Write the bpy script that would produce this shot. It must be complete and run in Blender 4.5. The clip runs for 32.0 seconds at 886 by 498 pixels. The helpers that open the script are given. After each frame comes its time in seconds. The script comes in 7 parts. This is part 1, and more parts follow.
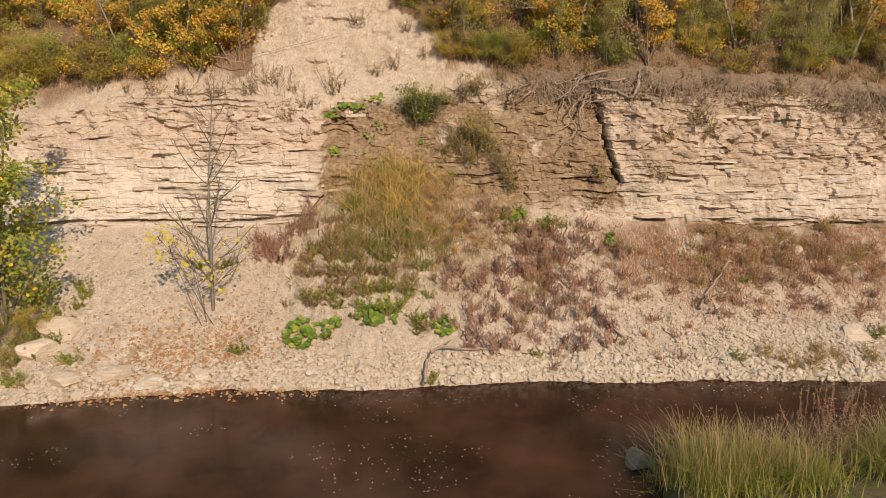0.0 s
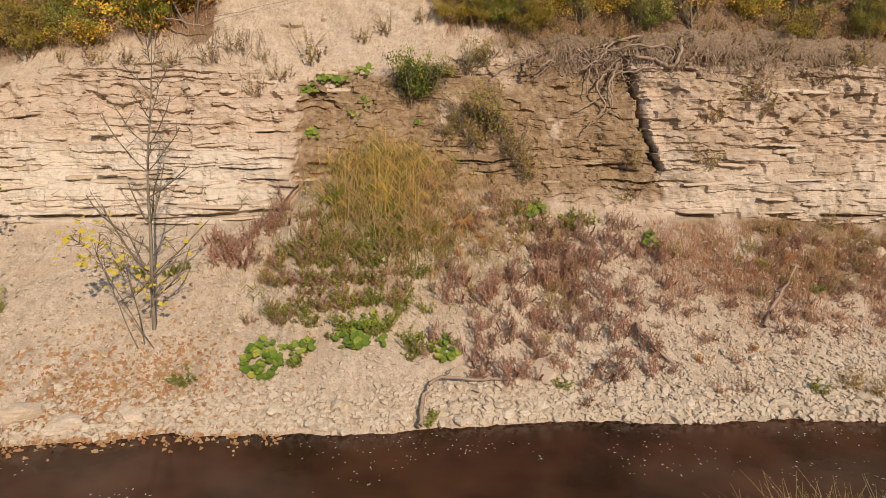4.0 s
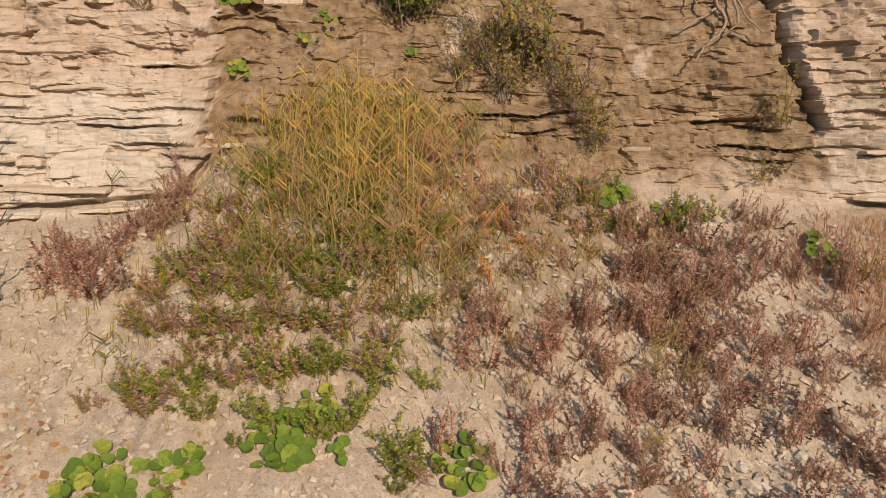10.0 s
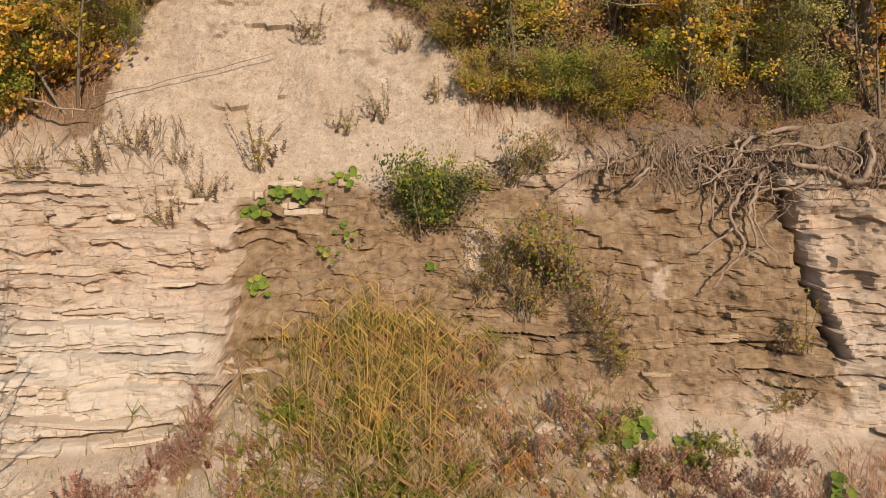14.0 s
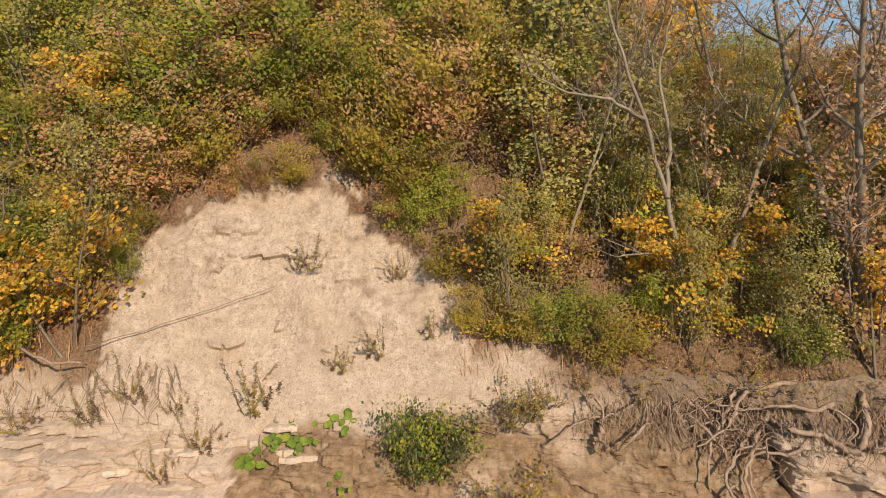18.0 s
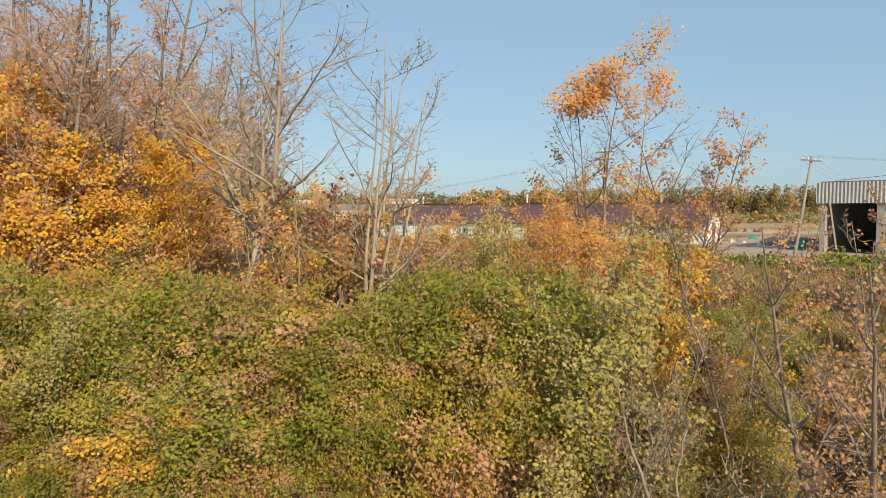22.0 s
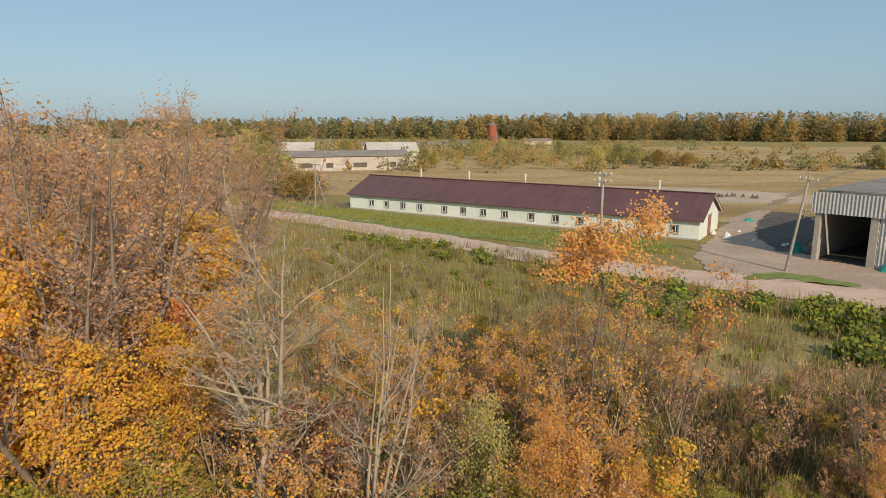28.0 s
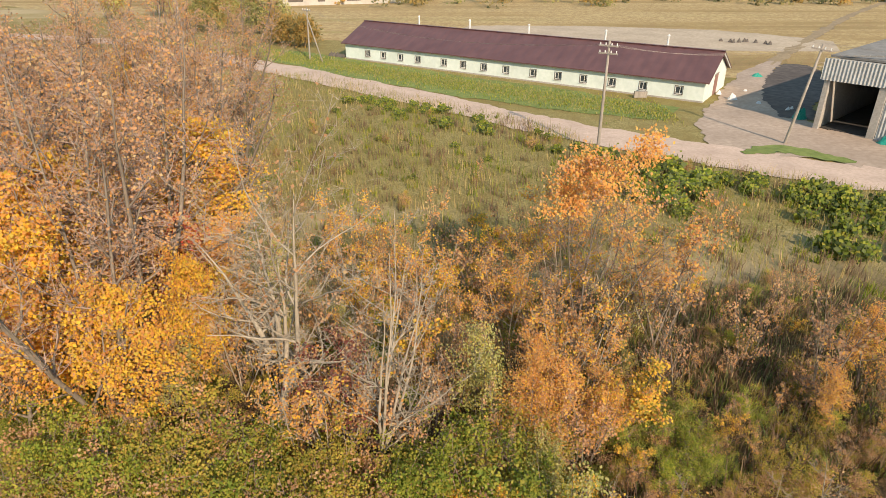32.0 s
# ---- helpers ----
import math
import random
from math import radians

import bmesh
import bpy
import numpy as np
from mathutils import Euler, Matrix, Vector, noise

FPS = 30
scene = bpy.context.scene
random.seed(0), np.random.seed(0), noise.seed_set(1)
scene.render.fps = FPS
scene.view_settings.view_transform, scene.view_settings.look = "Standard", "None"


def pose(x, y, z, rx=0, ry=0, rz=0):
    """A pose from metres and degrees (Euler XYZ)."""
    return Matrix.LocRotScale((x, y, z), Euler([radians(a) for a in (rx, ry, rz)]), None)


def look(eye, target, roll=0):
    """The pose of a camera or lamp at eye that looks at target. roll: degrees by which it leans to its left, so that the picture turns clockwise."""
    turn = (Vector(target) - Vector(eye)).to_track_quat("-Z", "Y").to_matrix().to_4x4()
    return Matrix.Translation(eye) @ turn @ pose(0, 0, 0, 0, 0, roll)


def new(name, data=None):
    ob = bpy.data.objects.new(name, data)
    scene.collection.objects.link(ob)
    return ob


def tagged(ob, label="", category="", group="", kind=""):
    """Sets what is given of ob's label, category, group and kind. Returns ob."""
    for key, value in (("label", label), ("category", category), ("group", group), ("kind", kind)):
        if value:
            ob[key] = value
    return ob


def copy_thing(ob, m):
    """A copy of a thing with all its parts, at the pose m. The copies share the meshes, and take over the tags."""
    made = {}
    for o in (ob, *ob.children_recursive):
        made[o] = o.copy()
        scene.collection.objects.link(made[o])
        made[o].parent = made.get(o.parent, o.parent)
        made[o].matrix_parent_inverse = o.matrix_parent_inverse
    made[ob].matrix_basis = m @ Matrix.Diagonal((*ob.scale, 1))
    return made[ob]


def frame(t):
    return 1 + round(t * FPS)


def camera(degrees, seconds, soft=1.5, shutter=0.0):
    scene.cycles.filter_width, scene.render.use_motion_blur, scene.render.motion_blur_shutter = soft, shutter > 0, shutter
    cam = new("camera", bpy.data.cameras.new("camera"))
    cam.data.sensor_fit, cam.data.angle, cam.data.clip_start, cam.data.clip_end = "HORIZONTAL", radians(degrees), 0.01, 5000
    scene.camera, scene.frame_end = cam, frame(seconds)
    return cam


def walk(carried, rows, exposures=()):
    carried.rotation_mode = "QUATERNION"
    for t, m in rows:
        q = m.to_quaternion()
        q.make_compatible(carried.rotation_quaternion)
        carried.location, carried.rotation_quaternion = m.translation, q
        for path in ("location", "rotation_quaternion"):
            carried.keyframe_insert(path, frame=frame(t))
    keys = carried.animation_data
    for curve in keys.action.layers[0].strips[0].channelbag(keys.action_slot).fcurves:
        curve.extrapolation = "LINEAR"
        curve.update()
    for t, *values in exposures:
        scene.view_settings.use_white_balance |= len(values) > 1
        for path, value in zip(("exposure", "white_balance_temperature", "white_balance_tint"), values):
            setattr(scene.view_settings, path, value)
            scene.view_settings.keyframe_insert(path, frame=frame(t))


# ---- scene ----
cam = camera(69.9, 32.0, 0.8)
METRES, EYE, TILT, LEAN, TURN = 36.0, 6.6, -12.2, 0.0, 0.0
ROWS = [
    (0.0, 0.0, 0.0, 0.0, 0.0, 0.0),
    (0.5, 0.0, 0.0107, 0.0003, 0.02, 0.01),
    (1.0, -0.0, 0.0218, 0.0005, 0.01, -0.0),
    (1.5, -0.0001, 0.0334, 0.0006, -0.02, 0.01),
    (2.0, -0.0001, 0.0455, 0.0007, -0.03, 0.0),
    (2.5, -0.0002, 0.0579, 0.0012, -0.04, -0.03),
    (3.0, -0.0006, 0.0707, 0.0017, -0.06, -0.05),
    (3.5, -0.0008, 0.0837, 0.0021, -0.07, -0.09),
    (5.5, -0.0024, 0.1422, 0.0016, -0.17, 0.05),
    (6.0, -0.0027, 0.1591, 0.0022, -0.13, 0.01),
    (6.5, -0.0031, 0.1765, 0.0023, -0.14, 0.02),
    (7.0, -0.0036, 0.1941, 0.0029, -0.21, -0.04),
    (7.5, -0.0043, 0.2119, 0.0031, -0.18, -0.02),
    (8.0, -0.0048, 0.229, 0.0037, -0.17, -0.09),
    (8.5, -0.005, 0.2447, 0.0043, -0.18, -0.16),
    (9.0, -0.005, 0.2585, 0.0042, -0.18, -0.18),
    (9.5, -0.0057, 0.2702, 0.0045, -0.21, -0.23),
    (10.0, -0.0063, 0.2803, 0.0081, -0.22, -0.26),
    (10.5, -0.0072, 0.2862, 0.0155, -0.25, -0.15),
    (11.0, -0.0083, 0.2862, 0.0244, -0.22, 0.05),
    (11.5, -0.0095, 0.2849, 0.0344, -0.13, 0.39),
    (12.0, -0.0117, 0.2835, 0.0461, -0.13, 0.66),
    (12.5, -0.0133, 0.2824, 0.0582, -0.15, 0.91),
    (13.0, -0.0143, 0.2815, 0.0693, -0.09, 1.36),
    (13.5, -0.0148, 0.2803, 0.0811, -0.11, 1.65),
    (14.0, -0.0144, 0.2791, 0.0938, -0.1, 1.88),
    (14.5, -0.0139, 0.2784, 0.1073, -0.14, 1.97),
    (16.5, -0.0092, 0.277, 0.1544, 0.2, 2.49),
    (17.0, -0.0094, 0.2766, 0.1667, 0.19, 2.82),
    (17.5, -0.0098, 0.2756, 0.1793, 0.16, 3.16),
    (18.0, -0.0111, 0.2738, 0.1997, 0.09, 3.6),
    (18.5, -0.0113, 0.2717, 0.223, 0.21, 4.25),
    (19.0, -0.014, 0.2686, 0.246, 0.16, 5.01),
    (19.5, -0.0155, 0.2649, 0.2683, 0.31, 5.85),
    (20.0, -0.0188, 0.2609, 0.29, 0.32, 6.59),
    (20.5, -0.0215, 0.2573, 0.3084, 0.21, 7.09),
    (21.0, -0.0224, 0.2544, 0.3214, 0.2, 7.54),
    (21.5, -0.0222, 0.251, 0.3412, 0.14, 8.08),
    (22.0, -0.0223, 0.2466, 0.3645, 0.02, 8.65),
    (22.5, -0.021, 0.2423, 0.3889, 0.11, 9.01),
    (23.0, -0.0205, 0.2385, 0.413, 0.15, 9.38),
    (23.5, -0.0206, 0.2342, 0.4384, 0.11, 9.62),
    (24.0, -0.0206, 0.2304, 0.4638, 0.11, 9.78),
    (24.5, -0.0206, 0.2267, 0.49, 0.14, 9.64),
    (25.0, -0.0213, 0.2226, 0.5166, 0.08, 9.2),
    (28.0, -0.0205, 0.2016, 0.6084, -0.11, 1.2),
    (28.5, -0.0208, 0.1992, 0.6219, -0.14, -0.66),
    (29.0, -0.021, 0.1973, 0.6351, -0.15, -2.55),
    (29.5, -0.021, 0.1952, 0.6483, -0.17, -4.48),
    (30.0, -0.021, 0.1929, 0.6614, -0.17, -6.37),
    (30.5, -0.0211, 0.1915, 0.6743, -0.16, -8.24),
    (31.0, -0.0213, 0.1896, 0.6877, -0.17, -10.15),
    (31.5, -0.0218, 0.1871, 0.7014, -0.17, -12.09),
    (32.0, -0.0232, 0.1843, 0.7146, -0.23, -14.0),
]
walk(cam, [(t, pose(0, 0, EYE, TILT, LEAN, TURN) @ pose(METRES * x, METRES * y, METRES * z, 90 + pitch, 0, yaw)) for t, x, y, z, yaw, pitch in ROWS],
     [(0, 0.0), (3, -0.04), (7, -0.16), (10, -0.08), (13, -0.04), (17, 0.08), (20, 0.2), (22, 0.26), (25, -0.06), (28, -0.02), (30, 0.22), (31, 0.45), (32, 0.48)])

# ---- world and sun ----
SUN_EL, SUN_AZ = 31.0, (0.40, -0.92)          # the sun stands behind the camera, to its right
world = bpy.data.worlds.new("world")
scene.world = world
world.use_nodes = True
wn = world.node_tree
bg = wn.nodes["Background"]
sky = wn.nodes.new("ShaderNodeTexSky")
sky.sky_type, sky.sun_disc = "NISHITA", False
sky.sun_elevation, sky.sun_rotation = radians(SUN_EL), math.atan2(SUN_AZ[0], SUN_AZ[1])
sky.air_density, sky.dust_density, sky.ozone_density = 1.0, 1.0, 2.0
haze = wn.nodes.new("ShaderNodeMix")            # thin even haze over the clear sky
haze.data_type = "RGBA"
haze.inputs[0].default_value = 0.60
haze.inputs[7].default_value = (2.95, 4.55, 5.85, 1)
wn.links.new(sky.outputs[0], haze.inputs[6])
wn.links.new(haze.outputs[2], bg.inputs[0])
bg.inputs[1].default_value = 0.105
sun = new("sun", bpy.data.lights.new("sun", "SUN"))
sun.data.energy, sun.data.angle, sun.data.color = 4.3, radians(0.55), (1.0, 0.808, 0.61)
_h = math.hypot(*SUN_AZ)
SUN_DIR = Vector((SUN_AZ[0] / _h * math.cos(radians(SUN_EL)), SUN_AZ[1] / _h * math.cos(radians(SUN_EL)), math.sin(radians(SUN_EL))))
sun.matrix_world = look(SUN_DIR * 100, (0, 0, 0))
tagged(sun, kind="structure")

# ---- materials ----


class Mat:
    """A small node-material builder."""

    def __init__(self, name, rough=0.8, metal=0.0, spec=0.3):
        self.m = bpy.data.materials.new(name)
        self.m.use_nodes = True
        self.t = self.m.node_tree
        self.b = self.t.nodes["Principled BSDF"]
        self.b.inputs["Roughness"].default_value = rough
        self.b.inputs["Metallic"].default_value = metal
        self.b.inputs["Specular IOR Level"].default_value = spec

    def n(self, kind, **kw):
        nd = self.t.nodes.new(kind)
        for k, v in kw.items():
            nd.inputs[k.replace("_", " ")].default_value = v
        return nd

    def l(self, a, b):
        self.t.links.new(a, b)

    def coords(self, scale=(1, 1, 1)):
        g = self.t.nodes.new("ShaderNodeNewGeometry")
        mp = self.t.nodes.new("ShaderNodeMapping")
        mp.inputs["Scale"].default_value = scale
        self.l(g.outputs["Position"], mp.inputs["Vector"])
        return mp.outputs[0]

    def noise(self, scale, detail=4, vec=None, rough=0.55):
        nd = self.n("ShaderNodeTexNoise", Scale=scale, Detail=detail, Roughness=rough)
        if vec is not None:
            self.l(vec, nd.inputs["Vector"])
        return nd.outputs["Fac"]

    def ramp(self, fac, stops):
        r = self.t.nodes.new("ShaderNodeValToRGB")
        el = r.color_ramp.elements
        while len(el) < len(stops):
            el.new(0.5)
        for e, (p, c) in zip(el, stops):
            e.position, e.color = p, (*c, 1)
        self.l(fac, r.inputs[0])
        return r.outputs[0]

    def mix(self, fac, a, b, blend="MIX"):
        mx = self.t.nodes.new("ShaderNodeMix")
        mx.data_type, mx.blend_type = "RGBA", blend
        if isinstance(fac, float):
            mx.inputs[0].default_value = fac
        else:
            self.l(fac, mx.inputs[0])
        for s, v in ((6, a), (7, b)):
            if isinstance(v, tuple):
                mx.inputs[s].default_value = (*v, 1)
            else:
                self.l(v, mx.inputs[s])
        return mx.outputs[2]

    def color(self, c):
        self.l(c, self.b.inputs["Base Color"])
        return self

    def bump(self, h, strength=0.4, dist=0.02):
        bp = self.n("ShaderNodeBump", Strength=strength, Distance=dist)
        self.l(h, bp.inputs["Height"])
        self.l(bp.outputs[0], self.b.inputs["Normal"])
        return self


def simple(name, a, b, scale=6.0, rough=0.8, metal=0.0, bump=0.2, dist=0.01, spec=0.3, stretch=(1, 1, 1)):
    """Two tones by fine and coarse grain, with a little relief."""
    m = Mat(name, rough, metal, spec)
    v = m.coords(stretch)
    f1, f2 = m.noise(scale, 6, v), m.noise(scale * 0.13, 3, v)
    c = m.ramp(f1, [(0.3, a), (0.7, b)])
    dark = tuple(x * 0.72 for x in a)
    c = m.mix(m.ramp(f2, [(0.35, (0, 0, 0)), (0.75, (0.55, 0.55, 0.55))]), c, dark)
    m.color(c).bump(f1, bump, dist)
    return m.m


def leaf_mat(name, cols, trans=0.42, rough=0.6, vary=(0.72, 1.3)):
    """Leaves: each takes its own tone, and lets some light through."""
    m = Mat(name, rough, 0.0, 0.25)
    g = m.t.nodes.new("ShaderNodeNewGeometry")
    k = len(cols)
    stops = [((i + 0.5) / k, c) for i, c in enumerate(cols)]
    c = m.ramp(g.outputs["Random Per Island"], stops)
    o = m.t.nodes.new("ShaderNodeObjectInfo")
    hs = m.n("ShaderNodeHueSaturation")
    mr = m.n("ShaderNodeMapRange")
    m.l(o.outputs["Random"], mr.inputs[0])
    mr.inputs[3].default_value, mr.inputs[4].default_value = vary
    m.l(mr.outputs[0], hs.inputs["Value"])
    m.l(c, hs.inputs["Color"])
    m.l(hs.outputs[0], m.b.inputs["Base Color"])
    tr = m.t.nodes.new("ShaderNodeBsdfTranslucent")
    m.l(hs.outputs[0], tr.inputs[0])
    ms = m.t.nodes.new("ShaderNodeMixShader")
    ms.inputs[0].default_value = trans
    m.l(m.b.outputs[0], ms.inputs[1])
    m.l(tr.outputs[0], ms.inputs[2])
    m.l(ms.outputs[0], m.t.nodes["Material Output"].inputs[0])
    return m.m


# leaf palettes
GREEN = [(0.16, 0.215, 0.025), (0.25, 0.29, 0.035), (0.34, 0.35, 0.045), (0.43, 0.38, 0.055)]
DARKG = [(0.085, 0.115, 0.035), (0.12, 0.155, 0.045), (0.18, 0.20, 0.06)]
OLIVE = [(0.28, 0.265, 0.04), (0.39, 0.335, 0.05), (0.48, 0.365, 0.06), (0.44, 0.28, 0.06)]
WILLOW = [(0.30, 0.31, 0.10), (0.39, 0.375, 0.125), (0.46, 0.42, 0.14), (0.52, 0.43, 0.15)]
YELLOW = [(0.82, 0.49, 0.05), (0.87, 0.57, 0.065), (0.74, 0.37, 0.05), (0.60, 0.46, 0.07)]
ORANGE = [(0.64, 0.29, 0.075), (0.70, 0.36, 0.085), (0.56, 0.235, 0.07), (0.66, 0.42, 0.11)]
RUST = [(0.46, 0.235, 0.11), (0.56, 0.31, 0.15), (0.42, 0.25, 0.14), (0.54, 0.37, 0.18)]
RED = [(0.46, 0.09, 0.05), (0.58, 0.16, 0.06), (0.36, 0.07, 0.045)]
DRIED = [(0.45, 0.23, 0.145), (0.56, 0.36, 0.25), (0.36, 0.155, 0.10), (0.68, 0.53, 0.41), (0.42, 0.15, 0.10)]
NETTLE = [(0.17, 0.105, 0.065), (0.24, 0.15, 0.09), (0.12, 0.08, 0.05), (0.30, 0.21, 0.12)]
MEADOW = [(0.40, 0.33, 0.12), (0.30, 0.27, 0.09), (0.48, 0.37, 0.16), (0.26, 0.25, 0.07)]
DARKRED = [(0.22, 0.07, 0.05), (0.30, 0.11, 0.07), (0.16, 0.06, 0.05)]
LEMON = [(0.84, 0.66, 0.06), (0.90, 0.72, 0.10), (0.70, 0.58, 0.08)]
STRAW = [(0.48, 0.35, 0.15), (0.58, 0.43, 0.20), (0.40, 0.29, 0.11)]
REED = [(0.72, 0.46, 0.11), (0.80, 0.55, 0.18), (0.58, 0.42, 0.11), (0.44, 0.36, 0.09), (0.50, 0.30, 0.10)]
# far leaf tones, lifted a little to hold the haze of distance
FARWOOD = [(0.13, 0.14, 0.06), (0.19, 0.185, 0.075), (0.26, 0.225, 0.085), (0.32, 0.25, 0.09)]
FARGOLD = [(0.52, 0.31, 0.08), (0.42, 0.28, 0.085), (0.32, 0.25, 0.085)]
FARDARK = [(0.08, 0.095, 0.05), (0.11, 0.12, 0.06)]
BURDOCK = [(0.16, 0.22, 0.03), (0.24, 0.29, 0.045), (0.33, 0.33, 0.06), (0.40, 0.35, 0.08)]
LM = {n: leaf_mat("leaf_" + n, c, vary=(0.95, 1.2) if n in ("yellow", "orange") else (1.0, 1.02) if n in ("reed", "farwood", "fargold", "fardark") else (0.76, 1.3)) for n, c in dict(green=GREEN, dark=DARKG, olive=OLIVE, yellow=YELLOW, orange=ORANGE, rust=RUST, red=RED, lemon=LEMON,
      willow=WILLOW, nettle=NETTLE, meadow=MEADOW, darkred=DARKRED, dried=DRIED, straw=STRAW, reed=REED, burdock=BURDOCK, farwood=FARWOOD, fargold=FARGOLD, fardark=FARDARK).items()}
BARK = simple("bark_grey", (0.17, 0.135, 0.10), (0.30, 0.25, 0.19), 14, 0.9, 0, 0.5, 0.02, stretch=(1, 1, 0.3))
BARK_PALE = simple("bark_pale", (0.33, 0.27, 0.19), (0.48, 0.41, 0.31), 12, 0.9, 0, 0.4, 0.015, stretch=(1, 1, 0.3))
BARK_MID = simple("bark_mid_grey", (0.24, 0.195, 0.14), (0.38, 0.32, 0.24), 12, 0.9, 0, 0.4, 0.015, stretch=(1, 1, 0.3))
TWIG = simple("twig_brown", (0.22, 0.145, 0.105), (0.36, 0.26, 0.20), 20, 0.9, 0, 0.2)
ROOT = simple("root_wood", (0.29, 0.20, 0.14), (0.48, 0.36, 0.27), 18, 0.9, 0, 0.5, 0.01)

# ---- the lie of the land ----
# profile across the river at each x: water's edge, foot of the rock, top of the rock, brink of the plateau
PX = [-40, -14, -11, -8, -6, -4.2, -3.4, -1, 2, 4.6, 5.3, 6.5, 9, 13, 16, 40]
EDGE = [12.5, 12.9, 13.2, 13.9, 14.2, 14.3, 14.3, 14.3, 14.8, 14.8, 14.8, 14.9, 14.9, 14.8, 14.6, 14.2]
FOOT_Y = [18.6, 18.9, 19.0, 19.1, 19.0, 19.3, 19.9, 20.0, 19.6, 19.4, 19.2, 19.1, 19.2, 19.3, 19.3, 19.3]
FOOT_Z = [2.8, 2.9, 3.2, 3.2, 3.15, 3.3, 4.3, 4.4, 3.8, 3.4, 3.3, 3.2, 3.2, 3.1, 3.0, 3.0]
TOP_Y = [20.7, 20.9, 21.0, 21.0, 21.0, 21.0, 21.3, 21.6, 21.2, 20.95, 20.7, 20.5, 20.5, 20.6, 20.8, 20.8]
TOP_Z = [6.3, 6.2, 6.9, 7.2, 7.2, 6.7, 6.9, 7.3, 7.4, 7.3, 7.3, 7.4, 7.3, 7.0, 6.8, 6.6]
BRINK_Y = [27.0, 26.5, 26.0, 25.4, 24.9, 24.6, 24.5, 24.7, 25.4, 26.0, 26.2, 26.5, 27, 27.5, 28, 29]
PLATEAU = 13.4
BRINK_Z = [PLATEAU - 0.4] * 16


def smooth(a, b, x):
    t = np.clip((x - a) / (b - a), 0, 1)
    return t * t * (3 - 2 * t)


def at(arr, x):
    return np.interp(x, PX, arr)


def fbm(x, y, seed=0.0, octaves=3):
    """Cheap smooth noise of -1..1 for arrays."""
    r, amp, tot = 0, 1.0, 0
    for o in range(octaves):
        f = 2.03 ** o
        r = r + amp * (np.sin(x * f * 1.3 + seed * 1.7 + 2.1 * np.sin(y * f * 0.9 + seed)) * np.cos(y * f * 1.15 - seed * 0.6 + 1.7 * np.sin(x * f * 0.8 + seed * 2.3)))
        tot += amp
        amp *= 0.5
    return r / tot


def profile(x, s):
    """Place on the land at x, s: 0 water's edge, 1 rock's foot, 2 rock's top, 3 the brink; arrays."""
    x, s = np.asarray(x, float), np.asarray(s, float)
    e, fy, fz, ty, tz, by, bz = (at(a, x) for a in (EDGE, FOOT_Y, FOOT_Z, TOP_Y, TOP_Z, BRINK_Y, BRINK_Z))
    e = e + 0.16 * fbm(x * 0.9, x * 0.37, 2) + 0.07 * fbm(x * 4.1, x * 1.3, 5) + 0.03 * fbm(x * 13, x * 3.3, 7)
    ys = np.where(s < 1, e + (fy - e) * s, np.where(s < 2, fy + (ty - fy) * (s - 1), ty + (by - ty) * (s - 2)))
    t1 = np.clip(s, 0, 1)
    talus = fz * (0.86 * t1 + 0.14 * t1 * t1)
    u = np.clip(s - 2, 0, 1)
    zs = np.where(s < 1, talus, np.where(s < 2, fz + (tz - fz) * (s - 1), tz + (bz - tz) * (1 - (1 - u) ** 1.25)))
    return ys, zs


def link_mesh(name, verts, faces, mat, parent=None, smooth_on=False):
    me = bpy.data.meshes.new(name)
    me.from_pydata(verts, [], faces)
    for m in (mat if isinstance(mat, (list, tuple)) else [mat]):
        me.materials.append(m)
    if smooth_on:
        me.polygons.foreach_set("use_smooth", [True] * len(me.polygons))
    me.update()
    ob = new(name, me)
    if parent is not None:
        ob.parent = parent
    return ob


def part(name, bm, material, parent, label=""):
    """Links a bmesh as one mesh object under a thing or a part."""
    me = bpy.data.meshes.new(name)
    bm.to_mesh(me)
    bm.free()
    me.materials.append(material)
    ob = new(name, me)
    ob.parent = parent
    return tagged(ob, label)


def grid_mesh(name, X, Y, Z, mat, smooth_on=True):
    n, m = X.shape
    idx = np.arange(n * m).reshape(n, m)
    f = np.stack([idx[:-1, :-1], idx[1:, :-1], idx[1:, 1:], idx[:-1, 1:]], -1).reshape(-1, 4)
    return link_mesh(name, np.stack([X, Y, Z], -1).reshape(-1, 3).tolist(), f.tolist(), mat, None, smooth_on)

# ---- the setting: bank, plateau, water ----


